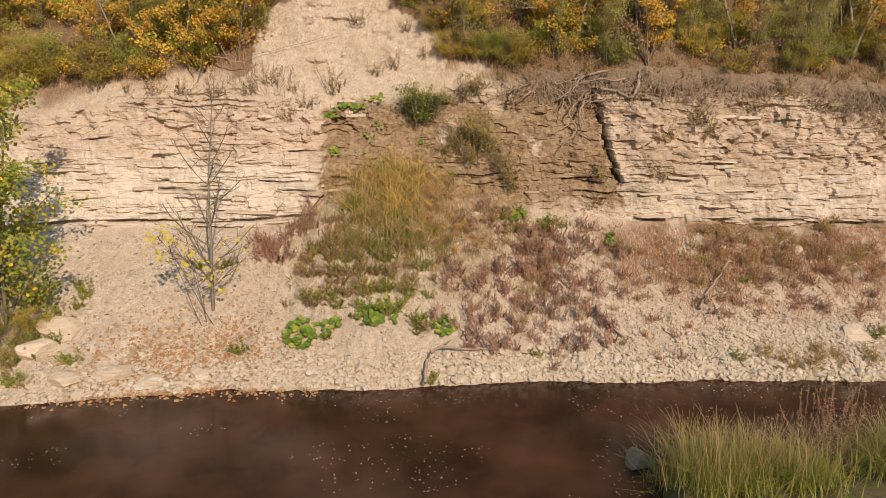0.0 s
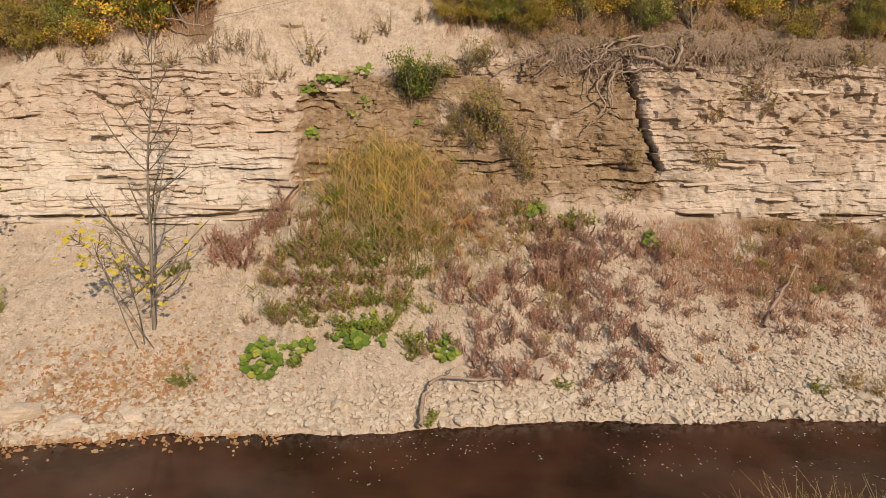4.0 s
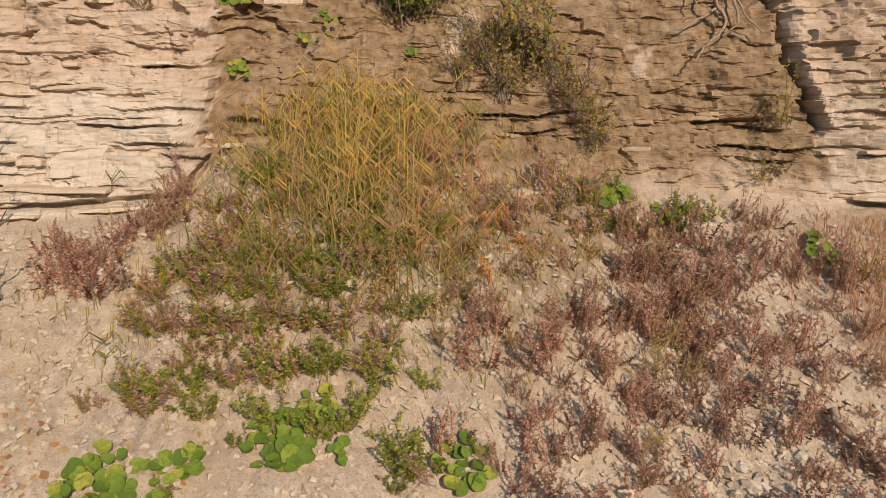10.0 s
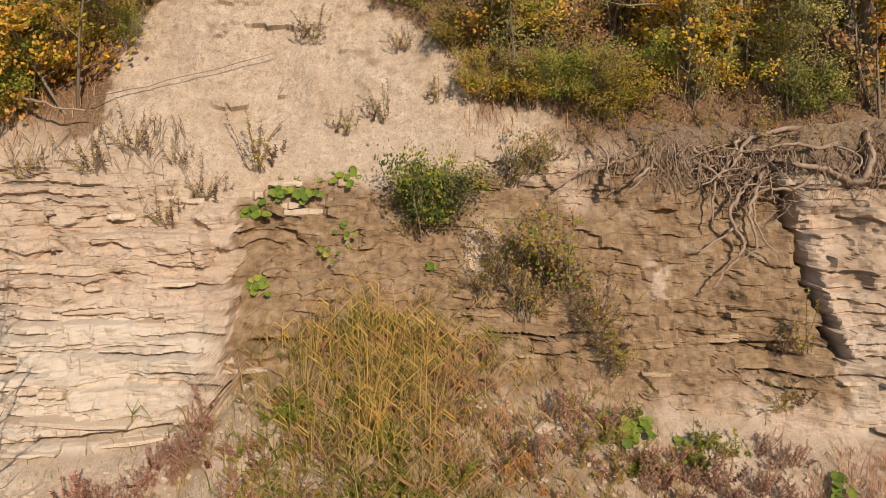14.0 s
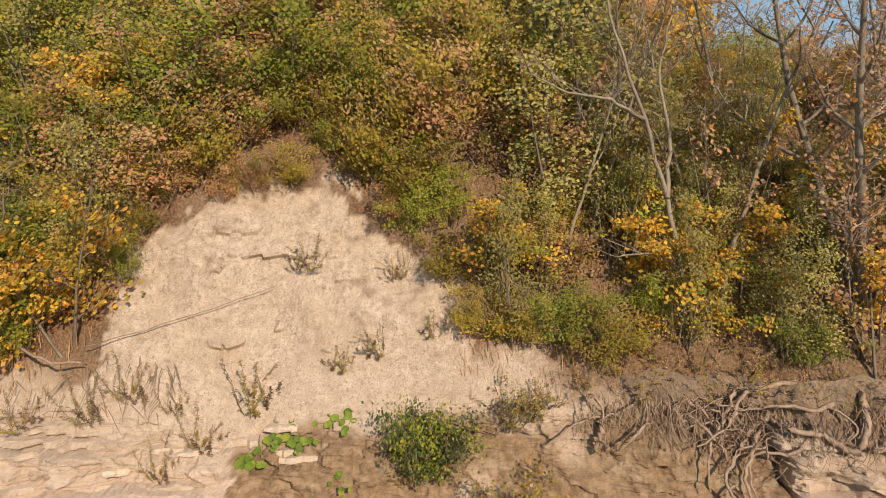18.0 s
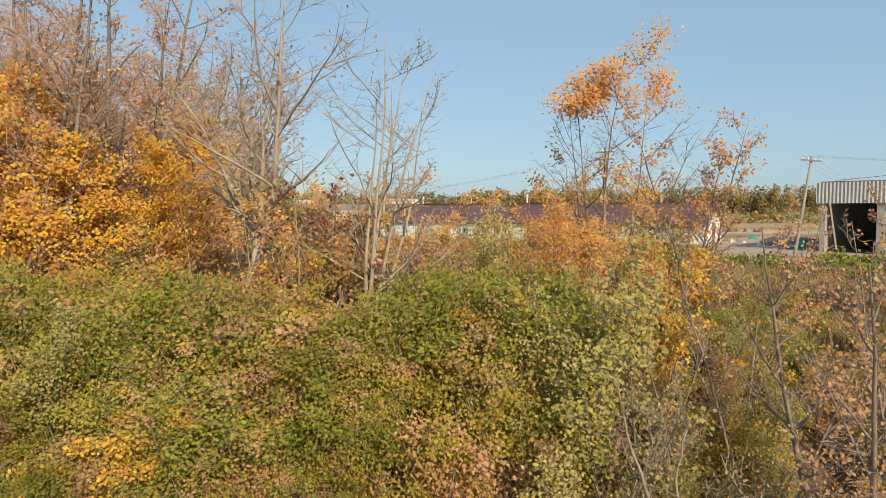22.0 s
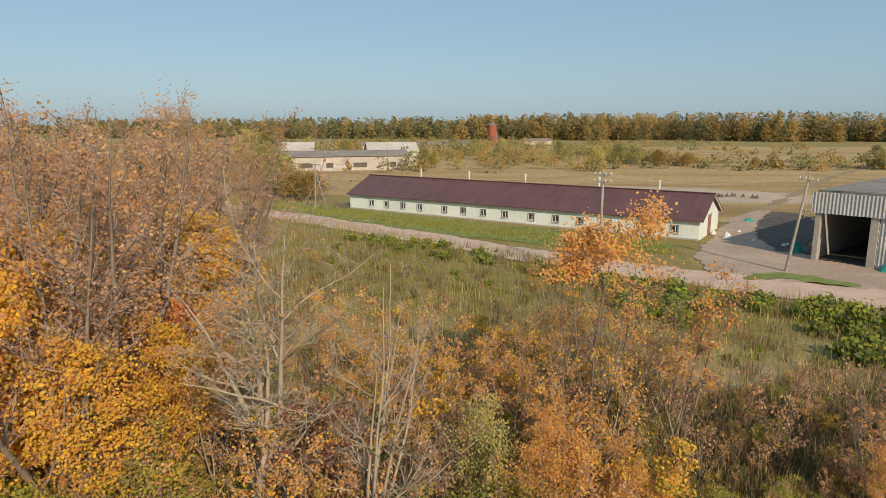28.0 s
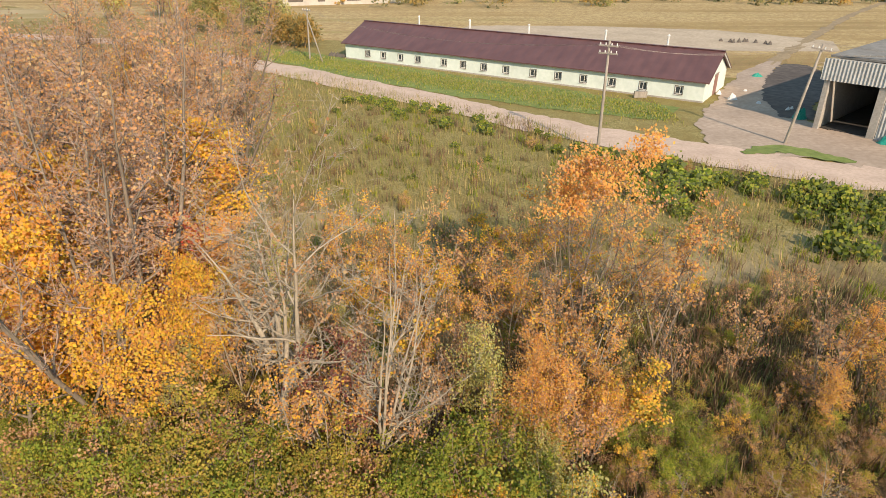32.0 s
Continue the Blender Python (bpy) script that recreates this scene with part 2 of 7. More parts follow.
def land_mat():
    """Pale limestone dust, stained clay in the bay and leaf litter on the wooded slope, mixed by where the ground says."""
    m = Mat("bank_earth", 0.92, 0, 0.15)
    v = m.coords()
    fine, mid, big = m.noise(38, 6, v), m.noise(6, 5, v), m.noise(0.9, 4, v)
    pale = m.ramp(mid, [(0.25, (0.46, 0.36, 0.27)), (0.5, (0.60, 0.475, 0.365)), (0.75, (0.74, 0.61, 0.49))])
    pale = m.mix(m.ramp(fine, [(0.32, (0.75, 0.75, 0.75)), (0.48, (0, 0, 0))]), pale, (0.36, 0.27, 0.19))
    # dark specks paint the shade of small crevices; the light ones are pale chips
    pale = m.mix(m.ramp(m.noise(15, 6, v, 0.7), [(0.36, (0.7, 0.7, 0.7)), (0.47, (0, 0, 0))]), pale, (0.32, 0.235, 0.16))
    pale = m.mix(m.ramp(m.noise(21, 5, v, 0.7), [(0.56, (0, 0, 0)), (0.66, (0.7, 0.7, 0.7))]), pale, (0.80, 0.68, 0.56))
    pale = m.mix(m.ramp(big, [(0.45, (0, 0, 0)), (0.75, (0.5, 0.5, 0.5))]), pale, (0.50, 0.37, 0.25))
    clay = m.ramp(mid, [(0.3, (0.20, 0.125, 0.068)), (0.55, (0.34, 0.23, 0.135)), (0.8, (0.48, 0.36, 0.245))])
    litter = m.ramp(m.noise(22, 6, v), [(0.3, (0.08, 0.045, 0.025)), (0.5, (0.19, 0.11, 0.06)), (0.68, (0.34, 0.20, 0.10))])
    a1, a2, a3, a4 = (m.n("ShaderNodeAttribute") for _ in range(4))
    a1.attribute_name, a2.attribute_name, a3.attribute_name, a4.attribute_name = "clay", "litter", "rock", "bleach"
    bed = m.noise(2.2, 6, m.coords((0.6, 0.6, 5.0)), 0.66)
    # thin dark seams: stained bedding, with the shade of fine ledges put into the colour
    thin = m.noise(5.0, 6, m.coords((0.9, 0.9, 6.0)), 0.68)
    stone = m.ramp(bed, [(0.28, (0.47, 0.345, 0.25)), (0.45, (0.58, 0.445, 0.34)), (0.6, (0.65, 0.51, 0.40)), (0.75, (0.55, 0.42, 0.315))])
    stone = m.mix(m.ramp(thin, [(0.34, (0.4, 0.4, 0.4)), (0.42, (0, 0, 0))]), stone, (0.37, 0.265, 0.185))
    stone = m.mix(m.ramp(m.noise(17, 6, v, 0.7), [(0.36, (0.6, 0.6, 0.6)), (0.46, (0, 0, 0))]), stone, (0.42, 0.315, 0.225))
    white = m.ramp(bed, [(0.3, (0.57, 0.47, 0.375)), (0.5, (0.73, 0.63, 0.525)), (0.7, (0.66, 0.55, 0.45))])
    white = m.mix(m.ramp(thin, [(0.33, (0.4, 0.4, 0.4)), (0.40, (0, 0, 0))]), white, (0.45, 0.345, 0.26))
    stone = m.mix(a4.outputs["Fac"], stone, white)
    # the same painted seam shade, in a deeper brown, on the clay
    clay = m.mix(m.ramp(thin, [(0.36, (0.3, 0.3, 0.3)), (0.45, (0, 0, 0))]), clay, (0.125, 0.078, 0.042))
    clay = m.mix(m.ramp(m.noise(1.6, 5, m.coords((0.8, 0.8, 2.4)), 0.6), [(0.58, (0, 0, 0)), (0.68, (0.75, 0.75, 0.75))]), clay, (0.44, 0.345, 0.235))
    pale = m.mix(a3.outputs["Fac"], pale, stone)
    c = m.mix(a1.outputs["Fac"], pale, clay)
    c = m.mix(a2.outputs["Fac"], c, litter)
    m.color(c).bump(m.mix(m.mix(0.75, a3.outputs["Color"], (0, 0, 0)), m.mix(0.4, m.mix(0.5, fine, mid), m.noise(85, 5, v)), m.noise(9, 6, m.coords((0.8, 0.8, 2.6)), 0.65)), 1.0, 0.06)
    return m.m


def field_mat():
    """Rough autumn meadow: straw and dull green in drifts."""
    m = Mat("meadow", 0.95, 0, 0.1)
    v = m.coords()
    far = m.coords((0.35, 1.0, 1.0))
    a = m.ramp(m.noise(7, 6, v), [(0.3, (0.16, 0.135, 0.05)), (0.5, (0.30, 0.25, 0.10)), (0.72, (0.46, 0.37, 0.17))])
    g = m.ramp(m.noise(9, 5, v), [(0.3, (0.20, 0.16, 0.055)), (0.7, (0.34, 0.275, 0.09))])
    k = m.ramp(m.noise(0.055, 5, far, 0.6), [(0.48, (0, 0, 0)), (0.62, (0.85, 0.85, 0.85))])
    c = m.mix(k, a, g)
    c = m.mix(m.ramp(m.noise(0.5, 6, v, 0.65), [(0.42, (0, 0, 0)), (0.6, (0.7, 0.7, 0.7))]), c, (0.24, 0.18, 0.065))
    k2 = m.ramp(m.noise(0.035, 4, far, 0.6), [(0.53, (0, 0, 0)), (0.64, (0.75, 0.75, 0.75))])
    c = m.mix(k2, c, (0.50, 0.39, 0.24))
    a1 = m.n("ShaderNodeAttribute")
    a1.attribute_name = "litter"
    c = m.mix(a1.outputs["Fac"], c, m.ramp(m.noise(14, 6, v), [(0.3, (0.055, 0.04, 0.022)), (0.5, (0.12, 0.08, 0.04)), (0.7, (0.22, 0.14, 0.07))]))
    m.color(c).bump(m.noise(9, 6, v), 0.8, 0.12)
    return m.m


def build_bank():
    xs = np.concatenate([np.linspace(-60, -15.5, 45), np.arange(-15, 15.01, 0.045), np.linspace(15.5, 60, 45)])
    ss = np.concatenate([np.linspace(-0.12, 1, 70), np.linspace(1.006, 2.02, 200), np.linspace(2.035, 3, 96)])
    X, S = np.meshgrid(xs, ss, indexing="ij")
    Y, Z = profile(X, np.maximum(S, 0))
    under = np.minimum(S, 0)
    Y, Z = Y + under * 5, Z + under * 5
    # beds of the rock: thick courses break into blocks, thin beds step in and out between them
    w_rock = smooth(0.97, 1.03, S) * (1 - smooth(1.9, 2.1, S))

    def hsh(a, b):
        return np.abs(np.sin(a * 91.73 + b * 37.31) * 4375.53) % 1.0

    def beds(seed, sizes, warp):
        """The index of the bed at each place, the height above its base and its thickness."""
        rng = random.Random(seed)
        cuts = [1.5]
        while cuts[-1] < 9.5:
            cuts.append(cuts[-1] + rng.choice(sizes) * rng.uniform(0.8, 1.25))
        cuts = np.array(cuts)
        zw = Z + warp * (fbm(X * 0.35, Z * 0.2, seed) + 0.35 * fbm(X * 1.7, Z * 0.8, seed + 1))
        k = np.clip(np.searchsorted(cuts, zw) - 1, 0, len(cuts) - 2)
        return k.astype(float), zw - cuts[k], cuts[k + 1] - cuts[k]

    XJ = X + 0.09 * fbm(X * 4.0, Z * 5.0, 51) + 0.03 * fbm(X * 13.0, Z * 17.0, 52)
    crumb = smooth(4.9, 6.2, Z + 0.8 * fbm(X * 0.6, Z * 0.4, 61) + 0.6 * smooth(5.0, 5.6, X))
    ba, la, ta_ = beds(12, [0.16, 0.22, 0.3, 0.42, 0.55], 0.19)
    bb, lb_, _ = beds(13, [0.08, 0.11, 0.15, 0.2, 0.28], 0.13)
    bc, _, _ = beds(14, [0.035, 0.045, 0.06], 0.03)
    oa = hsh(ba, np.floor(XJ * 0.42 + ba * 3.7)) - 0.5
    oa2 = hsh(ba + 31, np.floor(XJ * 1.25 + ba * 1.9)) - 0.5
    ob_ = hsh(bb + 50, np.floor(XJ * 0.8 + bb * 1.3)) - 0.5
    ob2 = hsh(bb + 70, np.floor(XJ * 2.9 + bb * 2.1)) - 0.5
    oc = hsh(bc + 90, np.floor(XJ * 4.5 + bc * 2.1)) - 0.5
    chunk = hsh(np.floor(Z / 0.23 + 0.7 * fbm(X * 2.0, Z * 2.0, 64)), np.floor(XJ * 2.6 + 0.8 * fbm(X * 1.5, Z * 3.0, 66))) - 0.5
    tight = smooth(-0.35, 0.25, fbm(X * 0.45, Z * 0.8, 88)) * (1 - 0.5 * smooth(5.0, 5.6, X))
    open_a = tight * smooth(-0.05, 0.2, fbm(X * 0.42 + ba * 2.7, ba * 5.37, 71)) * (la < 0.05)
    open_b = tight * smooth(0.1, 0.3, fbm(X * 0.9 + bb * 3.3, bb * 3.37, 72)) * (lb_ < 0.026)
    ROUGH = (0.22 * oa + 0.10 * oa2) * (1 - 0.25 * crumb) + (0.075 * ob_ + 0.03 * ob2) * (1 - 0.4 * crumb) + 0.010 * oc + 0.03 * fbm(X * 7.0, Z * 9.0, 74) + crumb * (0.17 * chunk + 0.13 * fbm(X * 2.6, Z * 3.0, 65)) + 0.10 * fbm(X * 1.3, Z * 1.6, 69)
    ROUGH = ROUGH - 0.2 * open_a * (1 - 0.5 * crumb) - 0.09 * open_b * (1 - 0.5 * crumb)
    lean = (at(TOP_Y, X) - at(FOOT_Y, X)) / (at(TOP_Z, X) - at(FOOT_Z, X))
    step = lean * (la - 0.5 * ta_) * 0.55
    EDGE_L = -3.86 + 0.16 * (hsh(ba, 5.0) - 0.5) + 0.16 * (hsh(bb, 3.0) - 0.5) + 0.5 * (1 - smooth(3.4, 4.3, Z))
    CLEFT = 5.06 + 0.178 * (6.44 - Z) + 0.09 * np.sin(Z * 3.1 + 0.6) + 0.26 * (hsh(ba, 9.0) - 0.5) + 0.1 * (hsh(bb, 9.0) - 0.5)
    bay = smooth(-0.02, 0.05, X - EDGE_L) * (1 - smooth(-0.05, 0.02, X - CLEFT))
    hard = 1 - bay * (0.92 - 0.75 * smooth(0.0, 0.5, fbm(X * 0.9, Z * 1.3, 77)))
    Y = Y - w_rock * (hard * ROUGH + (1 - 0.8 * bay) * step + bay * (0.075 * chunk + 0.05 * ob2 + 0.05 * fbm(X * 2.2, Z * 2.6, 78) + 0.035 * fbm(X * 7.5, Z * 9.5, 79)))
    Y = Y - 0.16 * w_rock * (1 - smooth(0.0, 0.06, X - EDGE_L)) * smooth(-1.6, -0.3, X - EDGE_L) * (1 - smooth(6.3, 6.9, Z))
    Y = Y + 0.24 * bay * w_rock * np.exp(-((Z - 4.55 - 0.08 * fbm(X * 0.8, X * 0.1, 67)) / 0.04) ** 2) * smooth(-0.2, 0.2, fbm(X * 0.9, Z * 0.1, 68))
    foot_gap = np.exp(-((Z - at(FOOT_Z, X) - 0.16 - 0.05 * fbm(X * 0.6, X * 0.2, 91)) / 0.05) ** 4) * smooth(-0.35, 0.0, fbm(X * 0.5, X * 0.3, 92)) * (1 - bay)
    Y = Y + 0.32 * w_rock * foot_gap
    # soft relief everywhere: gullies and slumps on the scree, ribs on the upper scarp
    w_scree = (1 - smooth(0.9, 1.0, S)) * smooth(0.0, 0.2, S)
    Z = Z + w_scree * (0.16 * fbm(X * 0.9, Y * 0.8, 1) + 0.05 * fbm(X * 4.3, Y * 3.1, 5) + 0.018 * fbm(X * 17, Y * 15, 8))
    w_up = smooth(2.02, 2.2, S) * (1 - smooth(2.9, 3.0, S))
    Y = Y + w_up * (0.24 * fbm(X * 0.7, Z * 0.5, 11) + 0.07 * fbm(X * 2.3, Z * 2.4, 13) + 0.022 * fbm(X * 7, Z * 11, 14) + 0.007 * fbm(X * 19, Z * 27, 15))
    sc = w_up * np.exp(-(((X + 3.4) / 1.6) ** 4 + ((Z - 9.3) / 1.3) ** 4))
    lb = (Z + 0.08 * fbm(X * 0.7, Z * 0.3, 41)) / 0.21
    lh = np.abs(np.sin(np.floor(lb) * 7.7 + np.floor(XJ / 0.8 + 0.3 * fbm(X * 2.1, Z * 6.0, 48) + 3 * np.sin(np.floor(lb))) * 3.1) * 977.1) % 1.0
    Y = Y - sc * (np.where(lh > 0.62, lh - 0.62, 0) * 0.55 * smooth(-0.2, 0.3, fbm(X * 1.3, Z * 1.1, 47)) * (1 - (lb - np.floor(lb)) * 0.7) + 0.02 * fbm(X * 23, Z * 19, 44))
    Y = Y + w_rock * (0.12 * fbm(X * 0.9, Z * 0.9, 21) + 0.03 * fbm(X * 9, Z * 5, 22))
    n1, n2, n3 = fbm(X * 1.1, Z * 1.3, 31), fbm(X * 1.7, Z * 1.6, 33), fbm(X * 7.0, Z * 6.0, 35)
    # the cleft beside the bay, and the undercut below the root mat
    cleft = np.exp(-((X - CLEFT + 0.04) / (0.05 + 0.02 * np.sin(Z * 7.0))) ** 4) * smooth(4.3, 4.7, Z) * (1 - smooth(6.75, 7.0, Z))
    Y = Y + 0.6 * cleft - 0.13 * w_rock * smooth(0.0, 0.08, X - CLEFT) * (1 - smooth(0.9, 2.5, X - CLEFT)) * smooth(4.0, 4.6, Z)
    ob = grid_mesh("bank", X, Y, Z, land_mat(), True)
    flat = np.ones((X.shape[0] - 1, X.shape[1] - 1), bool)
    flat[:, (ss[:-1] > 0.98) & (ss[:-1] < 2.6)] = False
    ob.data.polygons.foreach_set("use_smooth", flat.reshape(-1))
    clay = smooth(0.02, 0.05, X - EDGE_L + 0.06 * n3) * (1 - smooth(-0.03, 0.02, X - CLEFT)) * smooth(3.3, 4.1, Z + 0.5 * n2) * (1 - smooth(6.75, 7.1, Z + 0.3 * n1 - 0.35 * smooth(1.0, 3.0, X)))
    pale_patch = np.exp(-((X - 0.12) / 0.32) ** 4 - ((Z - 5.9) / 0.5) ** 4) + np.exp(-((X - 2.93) / 0.22) ** 4 - ((Z - 5.5) / 0.3) ** 4) + np.exp(-((X - 1.7) / 0.3) ** 2 - ((Z - 6.75) / 0.25) ** 2)
    clay = clay * (1 - np.clip(pale_patch * smooth(-0.15, 0.25, n3 + 0.5 * n2 + 0.25), 0, 1))
    veg = np.exp(-(((X - 0.5) / 4.6) ** 2 + ((Z - 3.0) / 1.5) ** 2) * 1.2) + 1.6 * smooth(5.0, 7.0, X) * smooth(1.5, 2.2, Z + 0.3 * n1) * (1 - smooth(3.1, 3.5, Z))
    clay = np.clip(np.maximum(clay * 0.95, 0.72 * veg * smooth(-0.3, 0.4, n2 + 0.3)), 0, 1)
    left_of = np.interp(Z, [7.0, 8.0, 9.6, 10.2, 11.2], [-7.5, -6.2, -6.2, -5.3, -4.6])
    right_of = np.interp(Z, [7.0, 8.2, 9.3, 9.7, 10.2, 11.2], [0.4, 0.0, -0.3, -0.9, -1.7, -2.5])
    clay = np.maximum(clay, 0.42 * w_rock * smooth(5.4, 5.9, X) * smooth(-0.5, 0.4, n1 + 0.5 * n3))
    sandy = smooth(-0.08, 0.08, X - left_of + 0.4 * n2 + 0.35 * n3) * (1 - smooth(-0.08, 0.08, X - right_of + 0.4 * n1 + 0.4 * n3)) * (1 - smooth(10.75, 11.0, Z + 0.35 * n2 + 0.25 * n3))
    # at the scarp's top this tone is brown soil plus painted shade from the brink
    litter = smooth(2.03, 2.14, S + 0.08 * n1 + 0.10 * smooth(1.2, 2.2, X)) * (1 - sandy)
    litter = np.maximum(litter, 0.5 * smooth(7.6, 8.6, Z) * smooth(0.35, 0.75, fbm(X * 2.6, Z * 4.0, 37)))
    leafy = 0.6 * np.exp(-((X + 7.0) / 2.2) ** 2) * (1 - smooth(0.6, 1.4, Z)) * smooth(0.0, 0.4, n2)
    litter = np.clip(np.maximum(litter * (0.9 + 0.15 * n2), leafy), 0, 1)
    rock = w_rock * (1 - 0.35 * smooth(6.0, 6.8, Z))
    bleach = w_rock * (0.95 * (1 - smooth(-4.2, -3.6, X)) * (1 - smooth(4.6, 5.6, Z + 0.5 * n1)) + 0.75 * smooth(5.3, 5.8, X) * (1 - smooth(4.2, 5.2, Z + 0.5 * n2)))
    for nm, arr in (("clay", clay), ("litter", litter), ("rock", rock), ("bleach", np.clip(bleach, 0, 1))):
        at_ = ob.data.attributes.new(nm, "FLOAT", "POINT")
        at_.data.foreach_set("value", arr.reshape(-1).astype(np.float32))
    return tagged(ob, "pale limestone bank with bedded rock and scree", "bank", kind="structure")


bank = build_bank()

# plateau: one sheet from the brink to the horizon
gx = np.concatenate([-np.geomspace(3500, 62, 30), np.linspace(-60, 60, 121), np.geomspace(62, 3500, 30)])
gt = np.concatenate([np.linspace(0, 1, 60) ** 1.3 * 70, np.geomspace(72, 4500, 50)])
GX, GT = np.meshgrid(gx, gt, indexing="ij")
BY = at(BRINK_Y, GX) - 0.05
GY = BY + GT
GZ = PLATEAU - 0.4 * (1 - smooth(0, 3, GT)) + 0.10 * fbm(GX * 0.35, GY * 0.3, 2) * smooth(0.5, 3, GT) * (1 - smooth(22, 34, GT)) - 0.02
ground = tagged(grid_mesh("ground", GX, GY, GZ, field_mat()), "rough autumn meadow of straw and dull green grass", "ground", kind="structure")
_lit = ground.data.attributes.new("litter", "FLOAT", "POINT")
_lit.data.foreach_set("value", np.clip((1 - smooth(9, 17, GT + 3 * fbm(GX * 0.3, GY * 0.3, 12))) + smooth(8, 16, -GX - 8) * (1 - smooth(25, 40, GT)), 0, 1).reshape(-1).astype(np.float32))

# near shore below the camera and far behind it
nx = np.concatenate([-np.geomspace(3000, 32, 16), np.linspace(-30, 30, 121), np.geomspace(32, 3000, 16)])
nt = np.concatenate([np.linspace(0, 8, 40), np.geomspace(8.5, 3000, 24)])
NX, NT = np.meshgrid(nx, nt, indexing="ij")
NEAR = lambda x: 8.2 + 3.0 * smooth(2.6, 4.4, x) + 0.8 * smooth(7, 10, x) + 0.2 * np.sin(x * 1.7)
NY = NEAR(NX) - NT
NZ = -0.35 + 0.9 * smooth(0, 1.6, NT) + 1.5 * smooth(2, 30, NT) + 0.05 * fbm(NX * 1.5, NY * 1.5, 4)
near_bank = tagged(grid_mesh("ground_near", NX, NY, NZ, simple("near_soil", (0.09, 0.07, 0.035), (0.17, 0.14, 0.06), 9, 0.95)), "grassy soil of the near river bank", "ground", kind="structure")


def water_mat():
    m = Mat("river_water", 0.03, 0, 0.5)
    m.b.inputs["IOR"].default_value = 1.33
    v = m.coords((1.0, 2.6, 1.0))
    w = m.noise(2.6, 4, v, 0.5)
    c = m.ramp(m.noise(0.5, 3, m.coords()), [(0.35, (0.026, 0.012, 0.007)), (0.7, (0.085, 0.036, 0.021))])
    m.color(c).bump(m.mix(0.45, w, m.noise(13, 4, m.coords((0.7, 3.2, 1.0)))), 0.055, 0.05)
    return m.m


WX, WY = np.meshgrid(np.linspace(-70, 70, 60), np.linspace(2, 15.6, 20), indexing="ij")
water = tagged(grid_mesh("water", WX, WY, WX * 0.0, water_mat()), "dark peaty brown river water with faint ripples", "water", kind="structure")


# ---- tree and plant makers ----


def tubes(paths, sides=5):
    """Verts and faces of tapered tubes; paths: lists of (point, radius)."""
    V, F = [], []
    for p in paths:
        n = len(p)
        k = sides if p[0][1] > 0.02 else 3
        o = len(V)
        for i, (c, r) in enumerate(p):
            a, b = p[max(i - 1, 0)][0], p[min(i + 1, n - 1)][0]
            d = (b - a)
            d.normalize()
            u = d.orthogonal().normalized()
            w = d.cross(u)
            for j in range(k):
                t = 2 * math.pi * j / k
                V.append(c + (u * math.cos(t) + w * math.sin(t)) * r)
        for i in range(n - 1):
            for j in range(k):
                j2 = (j + 1) % k
                F.append((o + i * k + j, o + i * k + j2, o + (i + 1) * k + j2, o + (i + 1) * k + j))
        F.append(tuple(o + (n - 1) * k + j for j in range(k)))
    return V, F


def branch(rnd, start, direction, length, r0, r1, steps, wander, up):
    pts, d, p = [], Vector(direction).normalized(), Vector(start)
    for i in range(steps + 1):
        t = i / steps
        pts.append((p.copy(), r0 + (r1 - r0) * t))
        d = (d + Vector((rnd.gauss(0, wander), rnd.gauss(0, wander), rnd.gauss(0, wander) + up))).normalized()
        p = p + d * (length / steps)
    return pts


def leaf_mesh(rnd, spots, size, spread, per, droop=0.0, long=1.3):
    """Small folded leaf blades round the spots."""
    V, F = [], []
    for s in spots:
        for _ in range(per):
            c = s + Vector((rnd.gauss(0, spread), rnd.gauss(0, spread), rnd.gauss(0, spread * 0.8)))
            z = size * rnd.uniform(0.6, 1.35)
            n = Vector((rnd.gauss(0.32, 0.42), rnd.gauss(-0.7, 0.42), rnd.gauss(0.6, 0.4)))
            n.normalize()
            u = n.orthogonal().normalized()
            u.rotate(Matrix.Rotation(rnd.uniform(0, 6.28), 3, n))
            w = n.cross(u)
            o = len(V)
            V += [c - u * z * long * 0.5, c + w * z * 0.5 - n * z * 0.12, c + u * z * long * 0.5 - n * z * 0.15, c - w * z * 0.5 - n * z * 0.12]
            F += [(o, o + 1, o + 2), (o, o + 2, o + 3)]
    return V, F


def spikes(twigs):
    """Verts and faces of the finest twigs: three-sided, drawn to a point; each (start, end, radius)."""
    V, F = [], []
    for a, b, r in twigs:
        d = (b - a).normalized()
        u = d.orthogonal().normalized()
        w = d.cross(u)
        o = len(V)
        V += [a + u * r, a - u * r * 0.5 + w * r * 0.87, a - u * r * 0.5 - w * r * 0.87, b]
        F += [(o, o + 1, o + 3), (o + 1, o + 2, o + 3), (o + 2, o, o + 3)]
    return V, F


def joined(*sets):
    V, F = [], []
    for v, f in sets:
        o = len(V)
        V += v
        F += [tuple(i + o for i in q) for q in f]
    return V, F


def foliage(name, rnd, spots, mats, size, spread, per, parent, long=1.3):
    """One mesh of leaves round the spots; mats: list of (material, share of the spots)."""
    V, F, K, o = [], [], [], 0
    for i, (mat, share) in enumerate(mats):
        k = max(1, int(len(spots) * share))
        v, f = leaf_mesh(rnd, spots[o:o + k], size, spread, per, long=long)
        o += k
        n = len(V)
        V += v
        F += [tuple(j + n for j in q) for q in f]
        K += [i] * len(f)
    ob = link_mesh(name, V, F, [m for m, _ in mats], parent)
    ob.data.polygons.foreach_set("material_index", K)
    return tagged(ob, kind="stuff")


